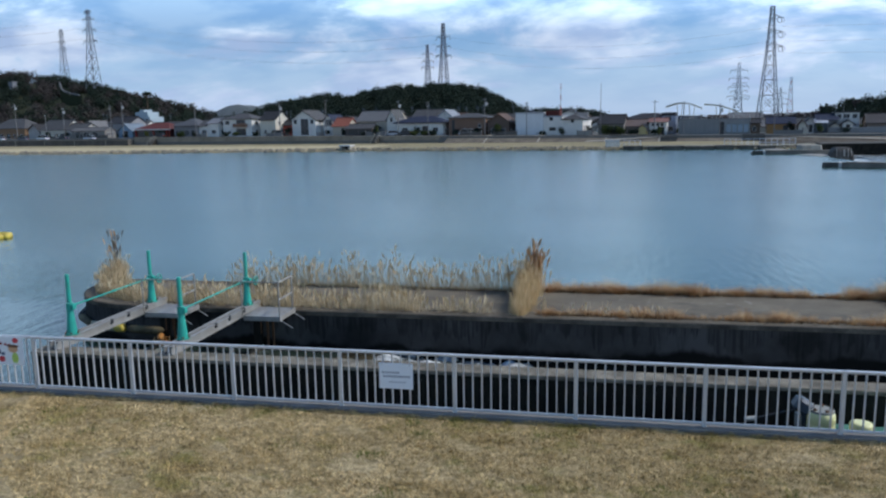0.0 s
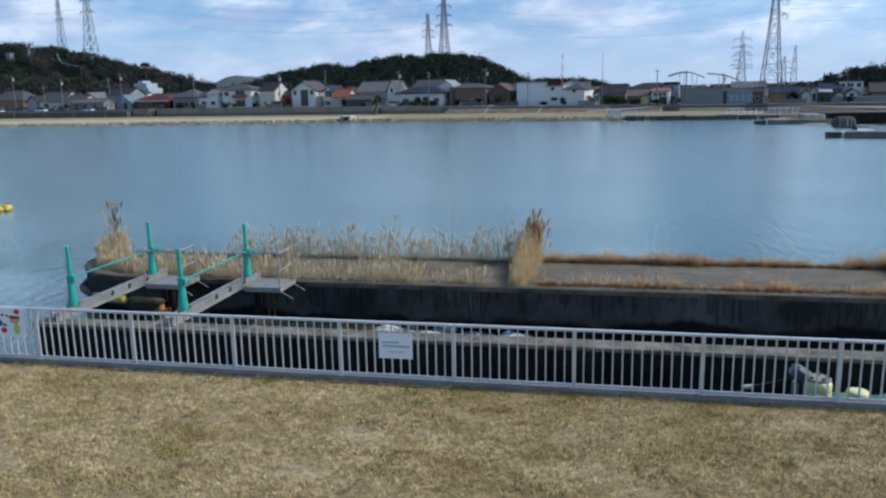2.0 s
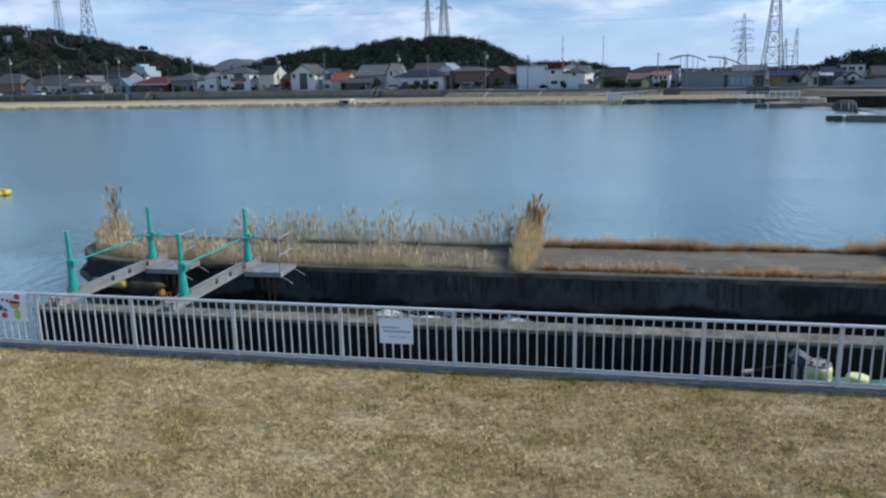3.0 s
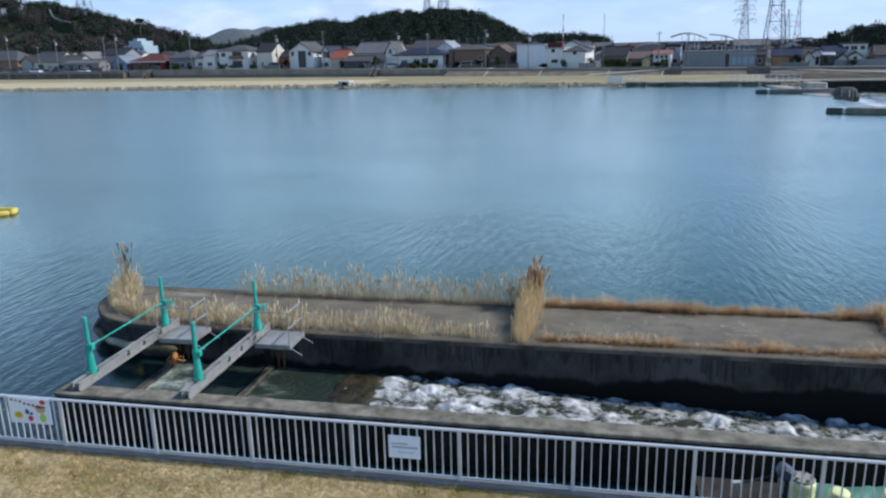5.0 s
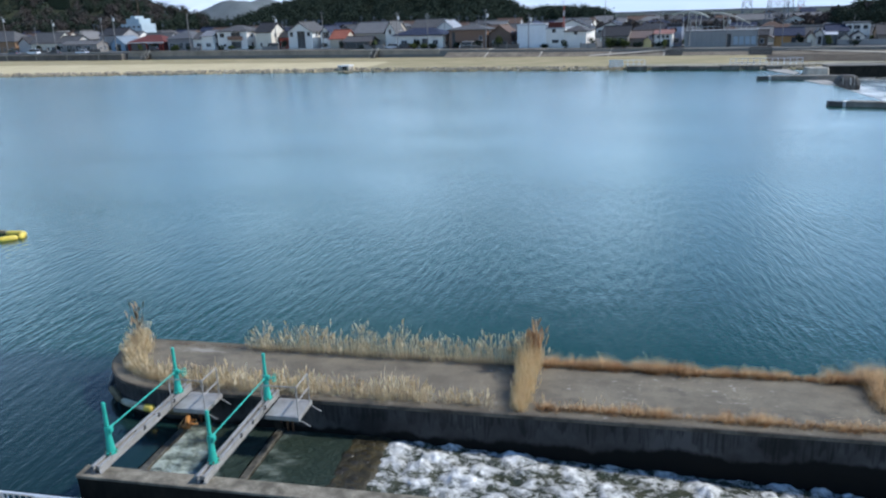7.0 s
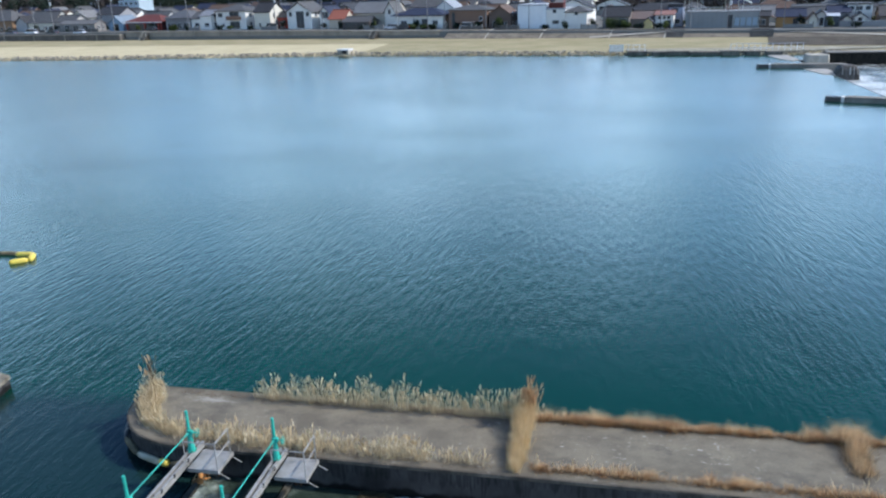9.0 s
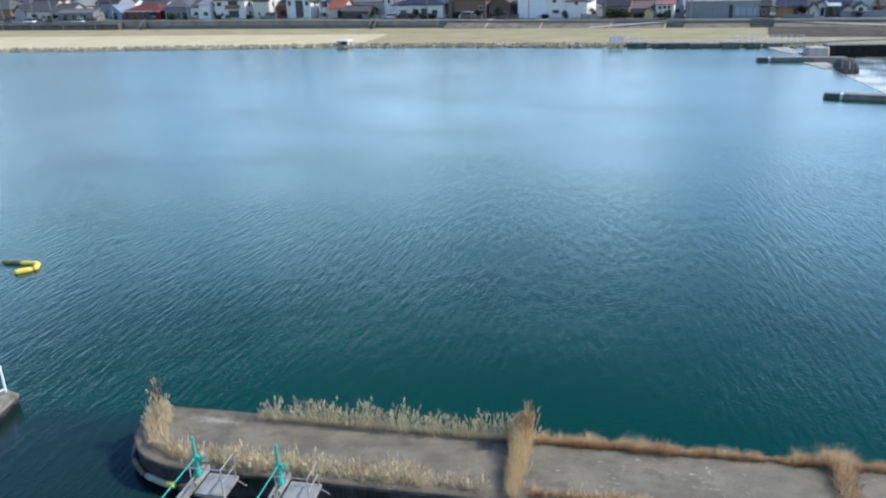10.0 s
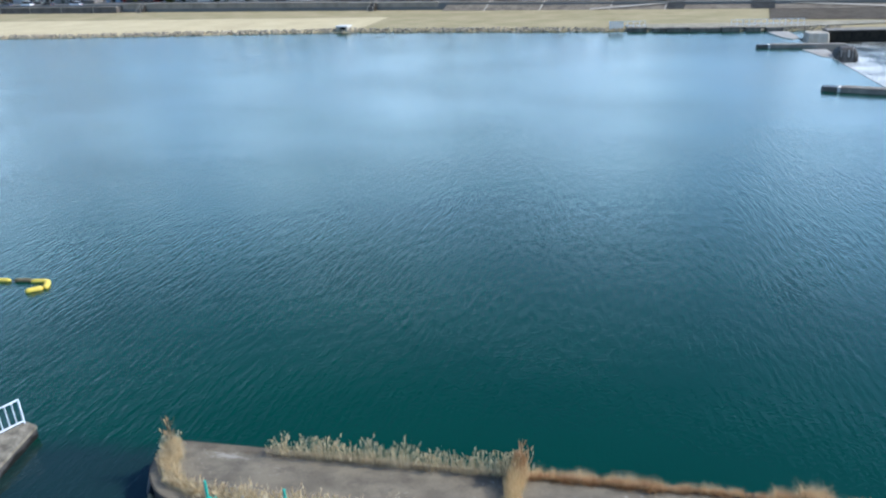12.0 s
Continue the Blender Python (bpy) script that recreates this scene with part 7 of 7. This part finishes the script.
def power_lines():
    """Sagging conductors between the hill pylons and out of view."""
    def span(p, q, sag, n=14):
        cu = bpy.data.curves.new("power_line", "CURVE")
        cu.dimensions, cu.bevel_depth, cu.bevel_resolution = "3D", 0.026, 0
        sp = cu.splines.new("POLY")
        sp.points.add(n)
        for i in range(n + 1):
            t = i / n
            v = Vector(p).lerp(Vector(q), t)
            sp.points[i].co = (v.x, v.y, v.z - 4 * sag * t * (1 - t), 1)
        cu.materials.append(LATT)
        ob = new("power_line", cu)
        tagged(ob, "thin dark overhead power line", "power line", "overhead power lines")
    def at(x, a, z, dx=0.0):
        return (x + dx, a - 0.18 * x, z)
    for dz, dx in ((69, -5), (76, -5), (82, -5), (69, 5), (76, 5), (82, 5)):
        span(at(-348.5, 420, dz, dx), at(-720, 380, dz + 14, dx), 9)
        span(at(-348.5, 420, dz, dx), at(-91.2, 450, dz - 22, dx * 0.9), 10)
    for dz in (46.5, 51.5, 57.5):
        span(at(-91.2, 450, dz, 4.5), at(76, 360, dz - 14, -1.0), 7)
        span(at(76, 360, dz - 14, 4.5), at(330, 300, dz - 8, 4), 6)


power_lines()


def pole(x, a, z0, z1, label, arms=2, transformer=False, slim=False):
    P = thing("utility_pole", far(x, a, z0), category="utility pole", label=label, group="utility poles along the far road")
    H = z1 - z0
    part("shaft", rod((0, 0, -0.5), (0, 0, H), 0.16 if not slim else 0.11, 0.10 if not slim else 0.055, 8), CONC_P, P)
    for k in range(arms):
        part("crossarm", box(-0.7, 0.7, -0.04, 0.04, H - 0.58 - 0.7 * k, H - 0.5 - 0.7 * k), LATT, P)
        for q in (-0.62, -0.25, 0.25, 0.62):
            part("insulator", rod((q, 0, H - 0.5 - 0.7 * k), (q, 0, H - 0.36 - 0.7 * k), 0.04, n=6), WHITEP, P)
    if transformer:
        part("transformer", rod((0.5, 0, H - 2.2), (0.5, 0, H - 1.2), 0.3, n=10), FRAME, P, "pale grey transformer can")
    return P


for i, (x, zt) in enumerate(((-209.6, 15.0), (-195.0, 10.8), (-186.4, 13.1), (-164.6, 13.3), (-159.4, 14.1), (-128.8, 13.5), (-96.2, 12.2), (-79.7, 12.9), (-55.4, 12.0), (-46.0, 11.4), (-28.7, 12.0), (17.6, 10.1), (-16.6, 10.6), (24.8, 9.6), (33.5, 8.8))):
    pole(x, 201.2, float(town_z(x)), zt, "grey concrete utility pole with crossarms", 1 if i % 3 else 2, i % 2 == 0)
for x, zt in ((3.65, 14.8), (-40.6, 10.2), (46, 8.2), (61, 8.0)):
    pole(x, 200.4, float(town_z(x)) - 0.1, zt, "slim pole beside the far road", 0, False, True)
ant = thing("antenna_mast", far(-7.3, 206, 7.0), category="antenna", label="red and white antenna mast on a roof")
for k in range(6):
    part("section", rod((0, 0, -0.6 + 1.5 * k), (0, 0, 0.9 + 1.5 * k), 0.16 - 0.014 * k, 0.15 - 0.014 * k, 6), REDP if k % 2 else WHITEP, ant)
rc = random.Random(9)
for k in range(30):
    x = -210 + 195 * rc.random()
    z = float(town_z(x))
    t = thing("roof_aerial", far(x, 226 + 20 * rc.random(), z + 5.5), category="aerial", label="thin television aerial above a roof", group="aerials on the roofs")
    H = rc.uniform(2.6, 4.0)
    part("mast", rod((0, 0, -4), (0, 0, H), 0.06, n=6), LATT, t)
    for q in range(3):
        part("element", box(-0.7 + 0.12 * q, 0.7 - 0.12 * q, -0.03, 0.03, H - 0.3 - 0.3 * q, H - 0.22 - 0.3 * q), LATT, t)


# ---------------------------------------------------------------- canopy behind the hall
def build_canopy():
    cream = surface("canopy_cream", (0.5, 0.46, 0.36), (0.38, 0.35, 0.28), 0.6, relief=0)
    for (x0, x1, zs, ze, rise) in ((22.4, 32.2, 8.9, 8.2, 1.3), (32.8, 43.0, 9.3, 6.2, 0.8)):
        C = thing("arched_canopy", far(x0, 226, 0), category="canopy", label="thin cream arched canopy on slender posts", group="arched canopies behind the hall")
        bm = bmesh.new()
        n, w = 16, (x1 - x0) * 1.016
        prev = None
        for i in range(n + 1):
            t = i / n
            z = zs + (ze - zs) * t + rise * math.sin(math.pi * t)
            q = [bm.verts.new((w * t, y, z + dz)) for y, dz in ((0, 0), (5, 0), (5, -0.35), (0, -0.35))]
            if prev:
                for k in range(4):
                    bm.faces.new((prev[k], q[k], q[(k + 1) % 4], prev[(k + 1) % 4]))
            prev = q
        bm.faces.new(prev)
        part("roof_shell", bm, cream, C)
        for t in (0.38, 0.72):
            z = zs + (ze - zs) * t + rise * math.sin(math.pi * t)
            part("post", rod((w * t, 0.6, 0), (w * t - 0.7, 0.6, z - 0.2), 0.10, 0.08, 8), cream, C)
            part("post", rod((w * t, 0.6, 0), (w * t + 0.9, 0.6, z - 0.35), 0.10, 0.08, 8), cream, C)


build_canopy()


# ---------------------------------------------------------------- parked cars by the far wall
def car(x, a, z, col, label, van=False, turn=0.0):
    C = thing("car", far(x, a, z, turn), category="car", label=label, group="cars parked behind the flood wall")
    body = surface("car_" + "_".join(f"{int(c * 100):02d}" for c in col), col, tuple(c * 0.9 for c in col), 0.25, 0.1, relief=0, amount=0.2)
    L, W, hb, ht = (4.3, 1.7, 0.85, 1.5) if not van else (4.5, 1.75, 1.0, 1.9)
    prof = [(0, 0.25), (0, 0.7), (0.15, hb), (0.9, hb + 0.05), (L - 0.15, hb + 0.02), (L, 0.65), (L, 0.25)]
    bm = bmesh.new()
    lo = [bm.verts.new((p, 0, z2)) for p, z2 in prof]
    hi = [bm.verts.new((p, W, z2)) for p, z2 in prof]
    bm.faces.new(lo[::-1]); bm.faces.new(hi)
    for i in range(len(prof)):
        k = (i + 1) % len(prof)
        bm.faces.new((lo[i], lo[k], hi[k], hi[i]))
    B = part("body", bm, body, C)
    f = 0.5 if van else 1.0
    prof = [(f, hb), (f + 0.5, ht), (L - 0.6, ht), (L - 0.12, hb)]
    bm = bmesh.new()
    lo = [bm.verts.new((p, 0.1, z2)) for p, z2 in prof]
    hi = [bm.verts.new((p, W - 0.1, z2)) for p, z2 in prof]
    bm.faces.new(lo[::-1]); bm.faces.new(hi)
    for i in range(4):
        k = (i + 1) % 4
        bm.faces.new((lo[i], lo[k], hi[k], hi[i]))
    part("cabin", bm, GLASS, C, "dark windows")
    part("roof", box(f + 0.45, L - 0.55, 0.08, W - 0.08, ht, ht + 0.06, bevel=0.02), body, C)
    for px in (0.8, L - 0.8):
        for py in (-0.01, W - 0.19):
            w = part("wheel", rod((px, py, 0.31), (px, py + 0.2, 0.31), 0.31, n=14), BLK, C)
            part("rim", rod((px, py - 0.01, 0.31), (px, py + 0.21, 0.31), 0.18, n=10), STEEL, w)
    for px in (0.0, L):
        for py in (0.2, W - 0.45):
            part("headlight" if px == 0 else "tail_light", box(px - 0.02, px + 0.02, py, py + 0.25, 0.6, 0.72), SIGNW if px == 0 else REDP, C)


for x, col, lab, van in ((-216.5, (0.7, 0.71, 0.73), "white car parked behind the flood wall", False), (-195.5, (0.72, 0.72, 0.72), "white van parked behind the flood wall", True), (-186.0, (0.05, 0.055, 0.06), "black car parked behind the flood wall", False),
                         (-173.5, (0.7, 0.71, 0.73), "white car parked behind the flood wall", False), (-205.0, (0.12, 0.13, 0.16), "dark car parked behind the flood wall", False)):
    car(x, 196.0, 1.42, col, lab, van)
for x, col, lab, van in ((-56.0, (0.02, 0.022, 0.03), "black car parked by a long white house", False), (-36.5, (0.65, 0.66, 0.68), "white car parked by a brown house", True), (-59.8, (0.5, 0.5, 0.52), "silver car parked by a carport", False),
                         (-146.5, (0.02, 0.025, 0.03), "dark car parked by the boathouse", False), (-100.0, (0.03, 0.03, 0.035), "black car parked by a cream house", True)):
    car(x, 200.6, float(town_z(x)) - 0.05, col, lab, van)
